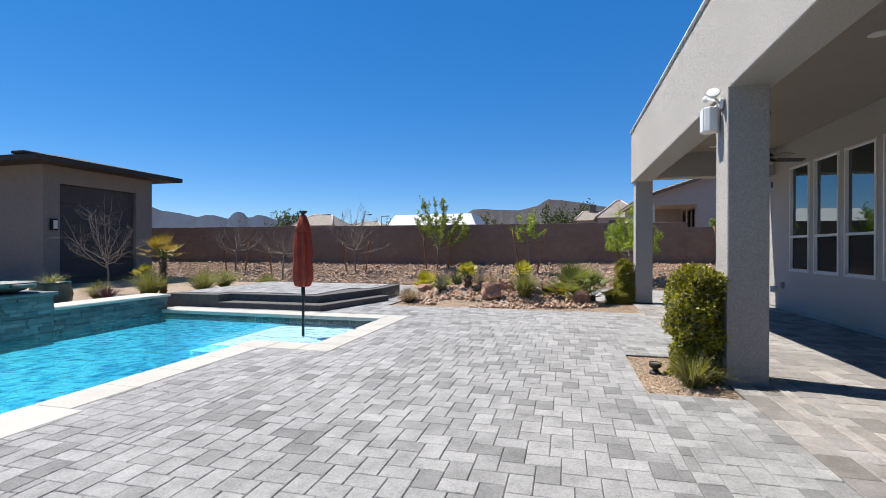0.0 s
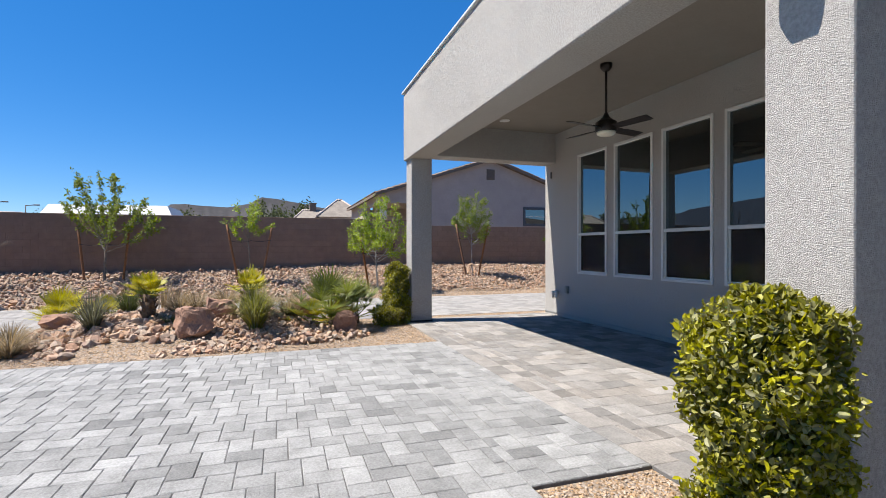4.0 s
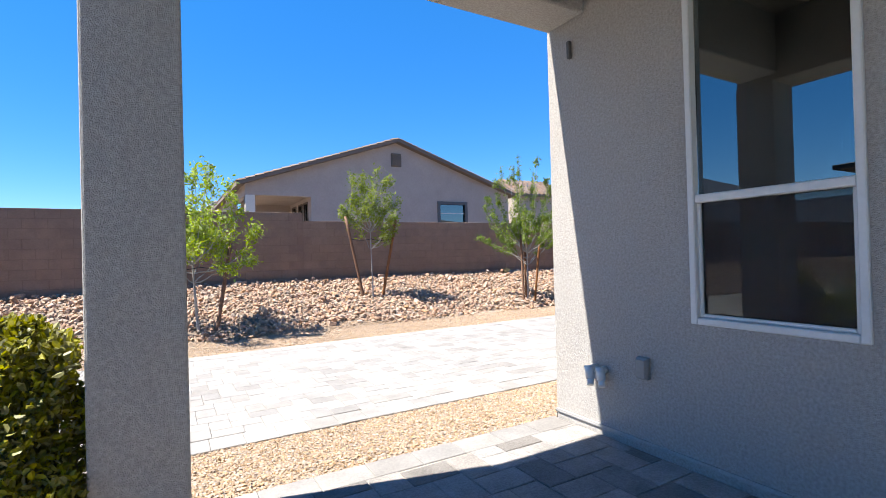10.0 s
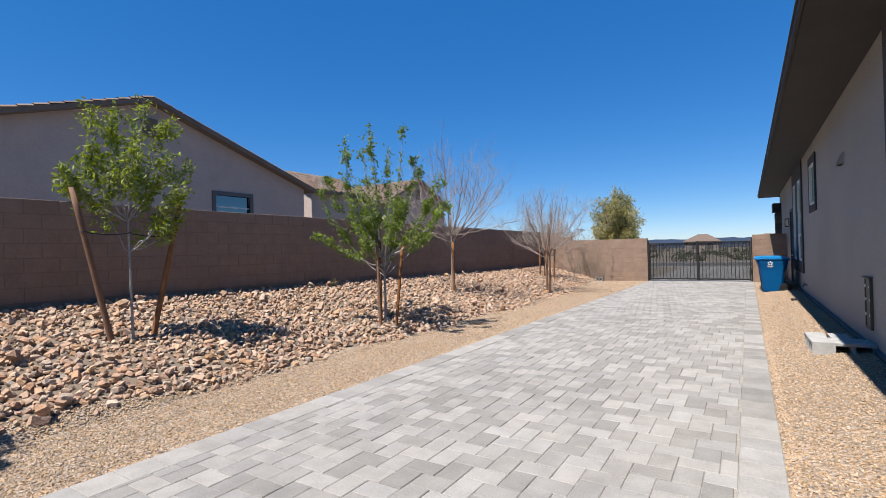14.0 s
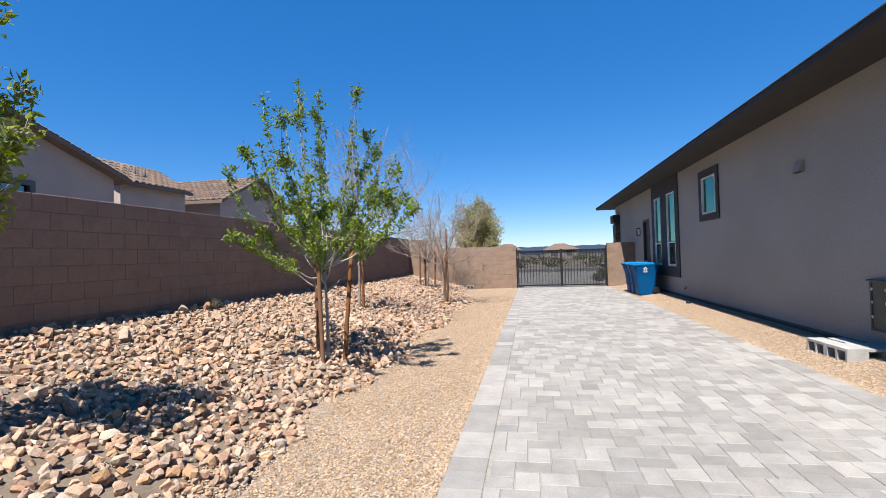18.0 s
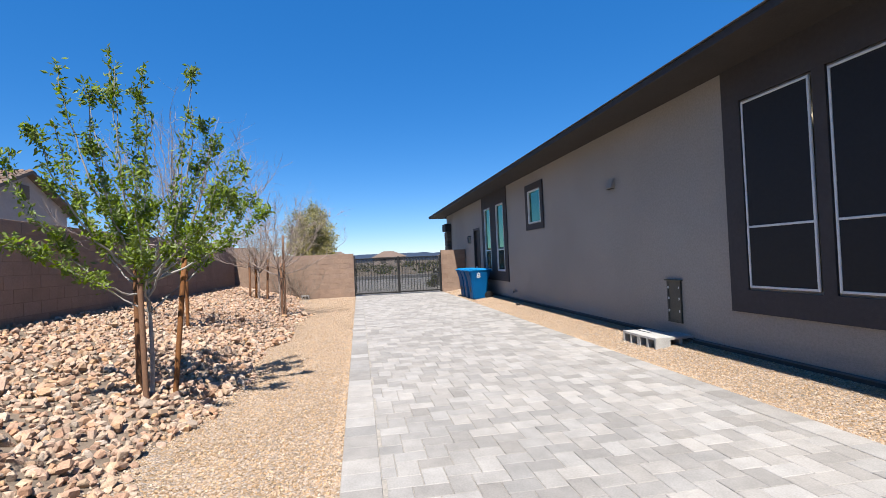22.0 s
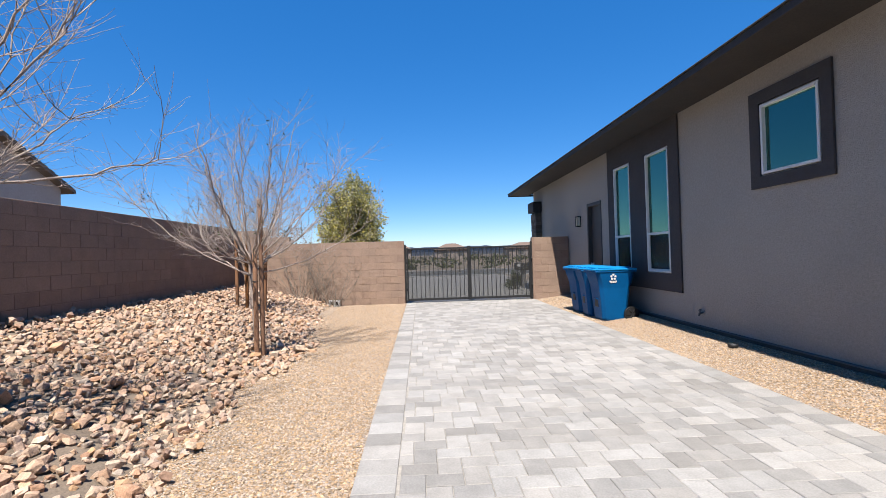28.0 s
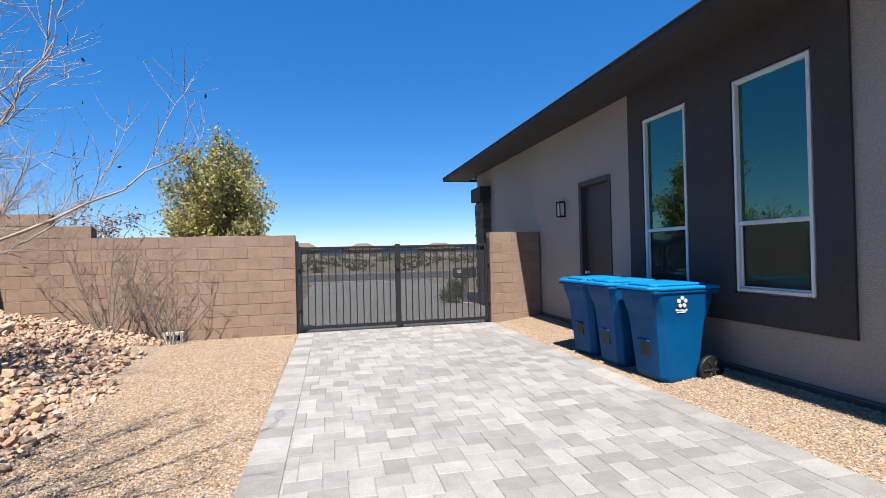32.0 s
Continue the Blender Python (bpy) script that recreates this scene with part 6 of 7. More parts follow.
part("box", box(-0.035, 0.0, -0.04, 0.04, -0.065, 0.065, 0.006), OUTLET, o)
part("cover", box(-0.05, -0.035, -0.036, 0.036, -0.06, 0.06, 0.008), OUTLET, o)
o = thing("pipe_elbow", "pair of short white plastic pipe elbows at the wall corner", "pipe", (4.27, 11.54, 0.44))
for dy, reach in ((0.0, 0.07), (-0.075, 0.05)):
    part("stub", cyl((0, dy, 0.05), (-reach, dy, 0.05), 0.024, 0.024, 14), METAL_WHITE, o)
    part("elbow", cyl((-reach, dy, 0.072), (-reach, dy - 0.012, -0.01), 0.029, 0.029, 14), METAL_WHITE, o)
    part("spout", cyl((-reach, dy - 0.012, 0.0), (-reach - 0.02, dy - 0.03, -0.045), 0.022, 0.024, 14), METAL_WHITE, o)
o = thing("utility_box", "pale gray metal utility box on the side wall corner", "utility box", (4.55, 11.92, 0.4))
part("cabinet", box(-0.19, 0.19, 0.0, 0.085, -0.36, 0.29, 0.01), METAL_WHITE, o)
part("lid", box(-0.20, 0.20, 0.0, 0.10, 0.29, 0.31, 0.006), METAL_WHITE, o)
part("latch", box(-0.02, 0.02, 0.085, 0.10, -0.05, 0.03, 0.003), GRAY_TRIM, o)
o = thing("corner_bracket", "small metal bracket high on the patio wall", "bracket", (4.27, 11.69, 2.66))
part("plate", box(-0.03, 0.0, -0.012, 0.012, -0.06, 0.06, 0.003), GRAY_TRIM, o)


# ---- pool ----
W0 = -0.035
pb = bmesh.new()
for a in ((-7.95, -7.85, -7.9, 8.15, -1.4, 0.0), (-3.95, -3.85, -7.9, 5.65, -1.4, 0.0), (-7.85, -2.95, 8.05, 8.15, -1.4, 0.0), (-7.85, -3.95, -7.9, -7.8, -1.4, 0.0), (-7.85, -3.95, -7.8, 8.05, -1.5, -1.4)):
    box(*a, bm=pb)
box(-5.10, -5.05, 5.65, 8.05, -1.4, -0.14, bm=pb)
box(-3.85, -2.95, 5.55, 5.65, -0.42, 0.0, bm=pb)
box(-2.95, -2.9, 5.55, 8.15, -0.42, 0.0, bm=pb)
slab("pool_basin", pb, POOL_PLASTER, "pale blue plastered swimming pool basin", "pool")
slab("pool_shelf", box(-5.05, -2.95, 5.65, 8.05, -0.42, -0.14), SHELF_PLASTER, "pale shallow shelf of the pool", "pool")
for wname, wmat, wlabel, rects in (("water", WATER, "rippled clear blue pool water with painted light cells", ((-7.85, -5.05, -7.8, 8.05), (-5.05, -3.95, -7.8, 5.65))), ("water_shallow", WATER_SHALLOW, "clear shallow water with painted light cells over the pale pool shelf", ((-5.05, -2.95, 5.65, 8.05),))):
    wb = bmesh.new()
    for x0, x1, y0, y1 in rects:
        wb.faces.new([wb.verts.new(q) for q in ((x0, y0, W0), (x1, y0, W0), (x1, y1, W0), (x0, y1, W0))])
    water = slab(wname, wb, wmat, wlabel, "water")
    water.visible_shadow = False
tile_band = tagged(new("trim_waterline"), "gray glazed tile band at the pool's waterline", "tile", kind="structure")
for k in range(32):
    part("tile", box(-7.85 + 0.15 * k + 0.002, -7.85 + 0.15 * (k + 1) - 0.002, 8.04, 8.048, -0.135, -0.004, 0.002), POOL_TILE, tile_band)
for k in range(16):
    part("tile", box(-2.958, -2.95, 5.65 + 0.149 * k + 0.002, 5.65 + 0.149 * (k + 1) - 0.002, -0.135, -0.004, 0.002), POOL_TILE, tile_band)
cop = tagged(new("pool_coping"), "cream stone coping round the pool", "coping", kind="structure")
for x0, x1, y0, y1, n, ax in ((-4.08, -3.54, -7.9, 2.88, 18, "y"), (-4.08, -3.68, 2.88, 5.25, 4, "y"), (-4.08, -2.75, 5.25, 5.65, 3, "x"), (-3.15, -2.75, 5.65, 8.35, 5, "y"), (-7.9, -3.15, 7.95, 8.35, 7, "x")):
    for k in range(n):
        a, b = (x0 + (x1 - x0) * k / n, x0 + (x1 - x0) * (k + 1) / n) if ax == "x" else (x0, x1)
        c, d = (y0, y1) if ax == "x" else (y0 + (y1 - y0) * k / n, y0 + (y1 - y0) * (k + 1) / n)
        part("coping_stone", box(a + 0.002, b - 0.002, c + 0.002, d - 0.002, 0.0, 0.066, 0.008), COPING, cop)


def ledger_wall(name, label, x0, x1, y0, y1, z0, z1, seed):
    """A raised wall faced with stacked slate strips, under a stone cap."""
    w = slab(name, box(x0 + 0.02, x1 - 0.02, y0 + 0.02, y1 - 0.02, z0, z1 - 0.05), LEDGER, label, "wall")
    rng = random.Random(seed)
    h = 0.05
    z = z0
    while z < z1 - 0.07:
        for face in ("e", "s"):
            lo, hi = (y0, y1) if face == "e" else (x0, x1)
            u = lo
            while u < hi - 0.01:
                n = min(hi, u + rng.uniform(0.12, 0.4))
                d = rng.uniform(0.0, 0.025)
                bm = box(x1 - 0.03, x1 + d, u + 0.002, n - 0.002, z, z + h - 0.003) if face == "e" else box(u + 0.002, n - 0.002, y0 - d, y0 + 0.03, z, z + h - 0.003)
                part("stone_strip", bm, LEDGER, w)
                u = n
        z += h
    part("cap", box(x0 - 0.04, x1 + 0.06, y0 - 0.04, y1 + 0.04, z1 - 0.05, z1, 0.01), COPING if z1 < 0.5 else LEDGER, w)
    return w


ledger_wall("wall_pool_low", "low raised pool wall faced with stacked slate under a cream cap", -8.35, -7.85, 5.75, 8.1, -0.2, 0.36, 1)
ledger_wall("wall_pool_high", "raised slate-faced pedestal at the pool edge", -8.5, -7.70, 4.75, 5.75, -0.2, 0.62, 2)
ledger_wall("wall_pool_low_2", "low raised pool wall faced with stacked slate under a cream cap", -8.35, -7.85, 1.5, 4.75, -0.2, 0.36, 3)
b = thing("fire_bowl", "wide slate-green stone bowl on the pool pedestal", "bowl", (-8.08, 5.25, 0.62))
part("bowl", lathe([(0.0, 0.0), (0.16, 0.0), (0.30, 0.05), (0.42, 0.13), (0.44, 0.16), (0.40, 0.165), (0.32, 0.12), (0.0, 0.08)], 32), BOWL, b)
part("spillway", box(0.30, 0.58, -0.12, 0.12, 0.10, 0.15, 0.01), BOWL, b)
b = thing("plant_pot", "round green glazed planter pot", "pot", (-9.1, 6.75, 0.05))
part("pot", lathe([(0.0, 0.0), (0.20, 0.0), (0.30, 0.2), (0.33, 0.4), (0.29, 0.58), (0.31, 0.62), (0.27, 0.62), (0.25, 0.55), (0.0, 0.53)], 28), POT, b)
grass_clump((-9.1, 6.75, 0.58), 0.42, 0.32, GRASS, 50, 130, "spiky green plant in a glazed pot")
b = thing("red_planter", "small dark red square planter", "pot", (-11.6, 7.3, 0.1))
part("body", box(-0.2, 0.2, -0.2, 0.2, 0, 0.38, 0.02), RED_POT, b)
part("rim", box(-0.23, 0.23, -0.23, 0.23, 0.38, 0.43, 0.01), RED_POT, b)

# closed umbrella in the shallow shelf
u = thing("closed_umbrella", "closed red canvas sun umbrella on a dark pole", "umbrella", (-4.15, 7.05, -0.44))
u.scale = (1.08, 1.08, 1.146)
part("pole", cyl((0, 0, 0), (0, 0, 2.05), 0.02, 0.02, 12), IRON, u)
part("sleeve", cyl((0, 0, 0.78), (0, 0, 0.98), 0.028, 0.028, 12), IRON, u)
ub = bmesh.new()
prof = [(0.97, 0.075), (0.985, 0.10), (1.08, 0.122), (1.2, 0.128), (1.32, 0.112), (1.45, 0.122), (1.6, 0.112), (1.74, 0.098), (1.85, 0.078), (1.93, 0.055), (1.98, 0.03)]
rings = []
for z, r in prof:
    rings.append([ub.verts.new((r * (1 + 0.24 * math.sin(7 * a + z * 1.5 + 0.6 * math.sin(a))) * math.cos(a), r * (1 + 0.24 * math.sin(7 * a + z * 1.5 + 0.6 * math.sin(a))) * math.sin(a), z)) for a in np.linspace(0, 2 * math.pi, 49)[:-1]])
for r, q in zip(rings, rings[1:]):
    for i in range(48):
        ub.faces.new((r[i], r[(i + 1) % 48], q[(i + 1) % 48], q[i])).smooth = True
part("canopy", ub, RED, u, "folded red canvas canopy")
part("vent_flap", lathe([(0.105, 1.75), (0.122, 1.76), (0.085, 1.86), (0.05, 1.97), (0.03, 1.99), (0.0, 1.99)], 24), RED, u)
part("finial", lathe([(0.0, 2.0), (0.03, 2.0), (0.06, 2.035), (0.06, 2.045), (0.0, 2.05)], 16), BLACK, u)

# raised paver platform with a step
PLAT = [(-8.3, 8.55), (-7.0, 8.55), (-6.9, 8.85), (-4.85, 8.85), (-4.30, 10.9), (-4.30, 12.2), (-8.3, 12.2)]
DECK = material("charcoal_paver", (0.17, 0.155, 0.145), 0.9, scale=12, amount=0.25, bump=0.6, bump_scale=140, piece=0.15)
slab("platform", prism(PLAT, 0.0, 0.33, 0.015), DECK, "raised deck edged with dark charcoal pavers", "platform")
slab("platform_step", prism([(-7.0, 8.52), (-4.62, 8.52), (-4.05, 10.7), (-4.30, 10.9), (-4.85, 8.86), (-6.9, 8.86)], 0.0, 0.18, 0.015), DECK, "dark paver step of the raised deck", "step")
herringbone("platform_top", "gray pavers on the raised deck", [(-8.1, -7.1, 8.75, 12.0), (-7.1, -5.0, 9.05, 12.0), (-5.0, -4.5, 10.6, 12.0)], 0.21, 0.14, 0.345, PAVER, PAVER_SET, (-8, -4.5, 8.5, 12), limit=60)


# ---- the building across the pool ----
def casita():
    h = thing("garage_building", "tan stucco outbuilding with dark hip roof and tall door", "building")
    h.matrix_world = Matrix.Translation((0, 0, -0.483)) @ Matrix.Scale(1.37, 4)
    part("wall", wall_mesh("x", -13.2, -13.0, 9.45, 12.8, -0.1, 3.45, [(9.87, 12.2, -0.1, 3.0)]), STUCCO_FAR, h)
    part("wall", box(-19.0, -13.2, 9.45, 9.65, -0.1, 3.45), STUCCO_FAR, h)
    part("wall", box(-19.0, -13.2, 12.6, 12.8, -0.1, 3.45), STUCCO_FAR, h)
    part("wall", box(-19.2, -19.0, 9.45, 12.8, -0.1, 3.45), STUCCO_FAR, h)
    d = part("garage_door", box(-13.14, -13.10, 9.87, 12.2, -0.05, 3.0), GARAGE, h, "tall brown sectional garage door")
    for k in range(6):
        part("door_panel", box(-13.10, -13.085, 9.89, 12.18, -0.03 + k * 0.505, 0.455 + k * 0.505, 0.01), GARAGE, d)
    part("soffit", box(-19.6, -12.4, 8.85, 13.4, 3.45, 3.47), EAVE, h)
    part("fascia", box(-12.42, -12.38, 8.83, 13.42, 3.455, 3.575), EAVE, h)
    part("fascia", box(-19.6, -12.42, 8.83, 8.87, 3.455, 3.575), EAVE, h)
    rb = bmesh.new()
    rv = [rb.verts.new(q) for q in ((-19.6, 8.83, 3.58), (-12.36, 8.83, 3.58), (-12.36, 13.42, 3.58), (-19.6, 13.42, 3.58), (-14.7, 11.1, 4.05), (-17.3, 11.1, 4.05))]
    for q in ((0, 1, 4, 5), (1, 2, 4), (2, 3, 5, 4), (3, 0, 5)):
        rb.faces.new([rv[i] for i in q])
    roof = part("roof", rb, ROOF_DARK, h, "dark flat tile hip roof")
    part("ridge_cap", box(-13.3, -12.9, 8.9, 9.5, 3.62, 3.70, 0.02), ROOF_DARK, roof)
    sc = part("wall_lamp", box(-13.0, -12.9, 9.60, 9.76, 1.75, 2.05, 0.01), IRON, h, "black box wall lamp")
    part("lamp_glass", box(-12.9, -12.89, 9.63, 9.73, 1.79, 2.01), FROST, sc)


casita()


# stone-faced pier at the far house corner
pier = thing("stone_pier", "stacked brown stone pier with a dark cap at the house corner", "pier", (27.35, 11.925, -0.1))
prng = random.Random(5)
part("core", box(0.02, 0.70, 0.0, 0.17, 0.0, 2.78), DARK_TRIM, pier)
pz = 0.0
while pz < 2.72:
    ph = prng.uniform(0.07, 0.13)
    pu = 0.0
    while pu < 0.7:
        pw = min(0.72, pu + prng.uniform(0.18, 0.4))
        part("stone", box(pu + 0.003, pw - 0.003, 0.0, 0.19 + prng.uniform(0, 0.03), pz, min(2.77, pz + ph - 0.006), 0.004), LEDGER_BROWN, pier)
        pu = pw
    pz += ph
part("cap", box(-0.05, 0.78, 0.0, 0.30, 2.78, 3.14, 0.01), EAVE, pier)


# ---- neighbouring houses ----
def gable_house(name_label, x0, x1, y0, y1, eave, apex_x, apex, over=0.35, wall=None, windows=(), porch=None, vent=True):
    """A stucco house whose gable faces -y, with a tiled roof in courses."""
    h = thing("house", name_label, "house")
    wall = wall or NEIGH
    holes = list(windows) + ([porch] if porch else [])
    part("wall", wall_mesh("y", y0, y0 + 0.25, x0, x1, 0.0, eave, holes), wall, h)
    slope = (apex - eave) / (apex_x - x0), (apex - eave) / (x1 - apex_x)
    gb = bmesh.new()
    ga = [gb.verts.new(q) for q in ((x0, y0, eave), (x1, y0, eave), (apex_x, y0, apex))]
    gc = [gb.verts.new(q) for q in ((x0, y0 + 0.2, eave), (x1, y0 + 0.2, eave), (apex_x, y0 + 0.2, apex))]
    for q in (ga, gc[::-1], (ga[0], gc[0], gc[1], ga[1]), (ga[1], gc[1], gc[2], ga[2]), (ga[2], gc[2], gc[0], ga[0])):
        gb.faces.new(q)
    bmesh.ops.recalc_face_normals(gb, faces=gb.faces[:])
    part("gable", gb, wall, h)
    part("wall", box(x0, x0 + 0.2, y0 + (4.1 if porch else 0.25), y1, 0, eave), wall, h)
    part("wall", box(x1 - 0.2, x1, y0 + 0.25, y1, 0, eave), wall, h)
    part("wall", box(x0, x1, y1, y1 + 0.2, 0, eave), wall, h)
    if porch:
        deep = y0 + 4.0
        holes = [(y0 + q, y0 + q + 0.62, 1.0, 3.54) for q in (0.53, 1.48, 2.66)]
        part("wall", box(porch[0], porch[1], deep, deep + 0.1, 0, eave), wall, h)
        part("wall", wall_mesh("x", porch[1], porch[1] + 0.1, y0 + 0.25, deep, 0, eave, holes), wall, h)
        part("porch_ceiling", box(porch[0], porch[1], y0 + 0.25, deep, porch[3] + 0.02, porch[3] + 0.1), wall, h)
        part("porch_post", box(x0, x0 + 0.36, y0 - 0.02, y0 + 0.34, 0, porch[3], 0.02), NEIGH_PALE, h)
        part("porch_beam", box(x0, x0 + 0.2, y0 + 0.25, deep, porch[3], eave), wall, h)
        for q0, q1, z0, z1 in holes:
            part("porch_window", wall_mesh("x", porch[1] - 0.03, porch[1] + 0.04, q0 - 0.06, q1 + 0.06, z0 - 0.06, z1 + 0.06, [(q0, q1, z0, z1)]), NEIGH_TRIM, h)
            part("porch_pane", box(porch[1] + 0.05, porch[1] + 0.07, q0, q1, z0, z1), GLASS, h)
            part("porch_blind", box(porch[1] + 0.12, porch[1] + 0.14, q0 - 0.1, q1 + 0.1, z0, z1), GRAY_TRIM, h)
    for side, (xe, sl) in enumerate(((x0, slope[0]), (x1, slope[1]))):
        sgn = -1 if side == 0 else 1
        ex = xe + sgn * over
        ez = eave - sl * over
        rbm = bmesh.new()
        q = [(apex_x, apex + 0.12), (ex, ez + 0.12), (ex, ez - 0.02), (apex_x, apex - 0.02)]
        va = [rbm.verts.new((x, y0 - over, z)) for x, z in q]
        vb = [rbm.verts.new((x, y1 + over, z)) for x, z in q]
        rbm.faces.new(va)
        rbm.faces.new(vb[::-1])
        for i in range(4):
            rbm.faces.new((va[i], vb[i], vb[(i + 1) % 4], va[(i + 1) % 4]))
        bmesh.ops.recalc_face_normals(rbm, faces=rbm.faces[:])
        roof = part("roof", rbm, NEIGH_TRIM, h, "taupe rolled tile roof")
        rows = max(6, int(abs(ex - apex_x) / 0.33))
        cols = max(6, int((y1 - y0 + 2 * over) / 0.3))
        V, F = [], []
        for r in range(rows):
            for c in range(cols):
                ta, tb = r / rows, (r + 1) / rows
                xa, xb = apex_x + (ex - apex_x) * ta, apex_x + (ex - apex_x) * tb
                za, zb = apex + 0.12 + (ez - apex) * ta, apex + 0.12 + (ez - apex) * tb
                ya = y0 - over - 0.03 + (y1 - y0 + 2 * over) * c / cols
                wdt = (y1 - y0 + 2 * over) / cols
                n = len(V)
                for (x, z, lift) in ((xa, za, 0.0), (xb, zb, 0.03)):
                    for yy, hh in ((0.04, 0.0), (0.27, 0.05), (0.5, 0.07), (0.73, 0.05), (0.96, 0.0)):
                        V.append((x, ya + wdt * yy, z + lift + hh))
                for i in range(4):
                    F.append((n + i, n + i + 1, n + 6 + i, n + 5 + i))
        tl = part("roof_tiles", big_mesh("roof_tiles", V, F, TILE_ROOF, True), TILE_ROOF, h)
        tl["kind"] = "stuff"
    for a, b, c, d in windows:
        wn_ob = part("window", wall_mesh("y", y0 - 0.05, y0 + 0.05, a - 0.14, b + 0.14, c - 0.14, d + 0.14, [(a, b, c, d)]), GRAY_TRIM, h)
        part("pane", box(a, b, y0 + 0.06, y0 + 0.08, c, d), GLASS, wn_ob)
        part("mullion", box(a, b, y0 + 0.03, y0 + 0.06, (c + d) / 2 - 0.02, (c + d) / 2 + 0.02), VINYL, wn_ob)
        part("blind", box(a, b, y0 + 0.12, y0 + 0.14, c, d), GRAY_TRIM, wn_ob)
    if vent:
        part("gable_vent", box(apex_x - 0.25, apex_x + 0.25, y0 - 0.06, y0 + 0.02, apex - 1.1, apex - 0.5, 0.02), NEIGH_TRIM, h)
        for k in range(6):
            part("louvre", box(apex_x - 0.2, apex_x + 0.2, y0 - 0.09, y0 - 0.05, apex - 1.05 + k * 0.09, apex - 1.0 + k * 0.09), NEIGH_TRIM, h)
    return h


gable_house("pinkish stucco neighbour house with a low tiled gable roof", 4.5, 17.3, 29.3, 40.0, 4.2, 10.96, 6.35, windows=[(13.2, 14.6, 2.75, 3.6)], porch=(4.85, 7.05, 0.5, 3.75))
gable_house("pinkish stucco house with a tiled gable roof farther along", 24.3, 30.4, 30.4, 40.0, 4.35, 27.4, 5.75, vent=True)
wing = gable_house("pale stucco wing with a tiled roof between two houses", -33.8, -30.9, 19.2, 22.4, 4.55, -32.3, 5.4, over=0.3, vent=False)
wing.matrix_world = pose(0, 0, 0, 0, 0, -90)
for vx in (20.3, 20.8):
    single("vent_pipe", cyl((vx, 31.3, 4.7), (vx, 31.3, 5.25), 0.05, 0.05, 10), GRAY_TRIM, "gray roof vent pipe on the tiled roof", "pipe", "roof vents")


def hip_house(label, x0, x1, y0, y1, eave, ridge_z, r0, r1, chimney=None):
    """A far house with a hipped roof whose ridge runs from r0 to r1 along x."""
    o = thing("house", label, "house")
    part("wall", box(x0, x1, y0, y1, 0, eave), NEIGH, o)
    ym = (y0 + y1) / 2
    bm = bmesh.new()
    vs = [bm.verts.new(q) for q in ((x0 - 0.5, y0 - 0.5, eave - 0.15), (x1 + 0.5, y0 - 0.5, eave - 0.15), (x1 + 0.5, y1 + 0.5, eave - 0.15), (x0 - 0.5, y1 + 0.5, eave - 0.15), (r0, ym, ridge_z), (r1, ym, ridge_z))]
    for q in ((0, 1, 5, 4), (1, 2, 5), (2, 3, 4, 5), (3, 0, 4), (3, 2, 1, 0)):
        bm.faces.new([vs[i] for i in q])
    part("roof", bm, ROOF_FAR, o, "gray-tan tiled hip roof")
    rb = cyl((r0, ym, ridge_z), (r1, ym, ridge_z), 0.14, n=8)
    for q, e in ((vs, 0),):
        for cx, cy, rx in ((x0 - 0.5, y0 - 0.5, r0), (x1 + 0.5, y0 - 0.5, r1)):
            cyl((cx, cy, eave - 0.1), (rx, ym, ridge_z), 0.12, n=8, bm=rb)
    part("ridge_tiles", rb, NEIGH, o)
    if chimney:
        cx, cz = chimney
        part("chimney", box(cx - 0.45, cx + 0.45, ym - 0.4, ym + 0.4, eave, cz, 0.03), NEIGH_TRIM, o)
        part("chimney_cap", box(cx - 0.52, cx + 0.52, ym - 0.48, ym + 0.48, cz, cz + 0.12, 0.02), NEIGH_TRIM, o)
    for k in (0.22, 0.6):
        part("window", box(x0 + (x1 - x0) * k, x0 + (x1 - x0) * k + 1.2, y0 - 0.06, y0 + 0.03, eave - 1.5, eave - 0.5), GRAY_TRIM, o)
    return o


hip_house("far tan house with a hipped tiled roof", -43.8, -37.2, 72.0, 80.0, 5.1, 7.0, -42.8, -39.2)
hip_house("far tan house with a low tiled roof", -37.4, -31.0, 78.0, 86.0, 4.8, 6.0, -36.0, -33.0)
hip_house("far house with a gray-tan hipped roof", 4.2, 9.6, 66.0, 74.0, 5.4, 7.8, 6.7, 7.3)
hip_house("far house with a gray-tan roof and a square chimney", 1.6, 4.8, 70.0, 77.0, 5.3, 6.6, 2.4, 4.6, (3.75, 7.5))
for lx, lz in ((-29.7, 6.5), (-32.8, 6.8)):
    lamp = thing("street_lamp", "far gray street lamp pole with a short arm", "street lamp", (lx, 75, 0), group="far street lamps")
    part("pole", cyl((0, 0, 0), (0, 0, lz), 0.09, 0.06, 8), GRAY_TRIM, lamp)
    part("arm", cyl((0, 0, lz - 0.05), (0.9, 0, lz + 0.05), 0.05, n=6), GRAY_TRIM, lamp)
    part("lamp_head", box(0.8, 1.4, -0.14, 0.14, lz - 0.02, lz + 0.12, 0.03), GRAY_TRIM, lamp)
b = thing("white_pavilion", "large white low-pitched roof shelter beyond the wall", "building")
wbm = bmesh.new()
wv = [wbm.verts.new(q) for q in ((-23.6, 60, 3.2), (-10.6, 60, 3.2), (-10.6, 72, 3.2), (-23.6, 72, 3.2), (-22.9, 63, 5.8), (-12.2, 63, 5.9), (-12.2, 70, 5.9), (-22.9, 70, 5.8))]
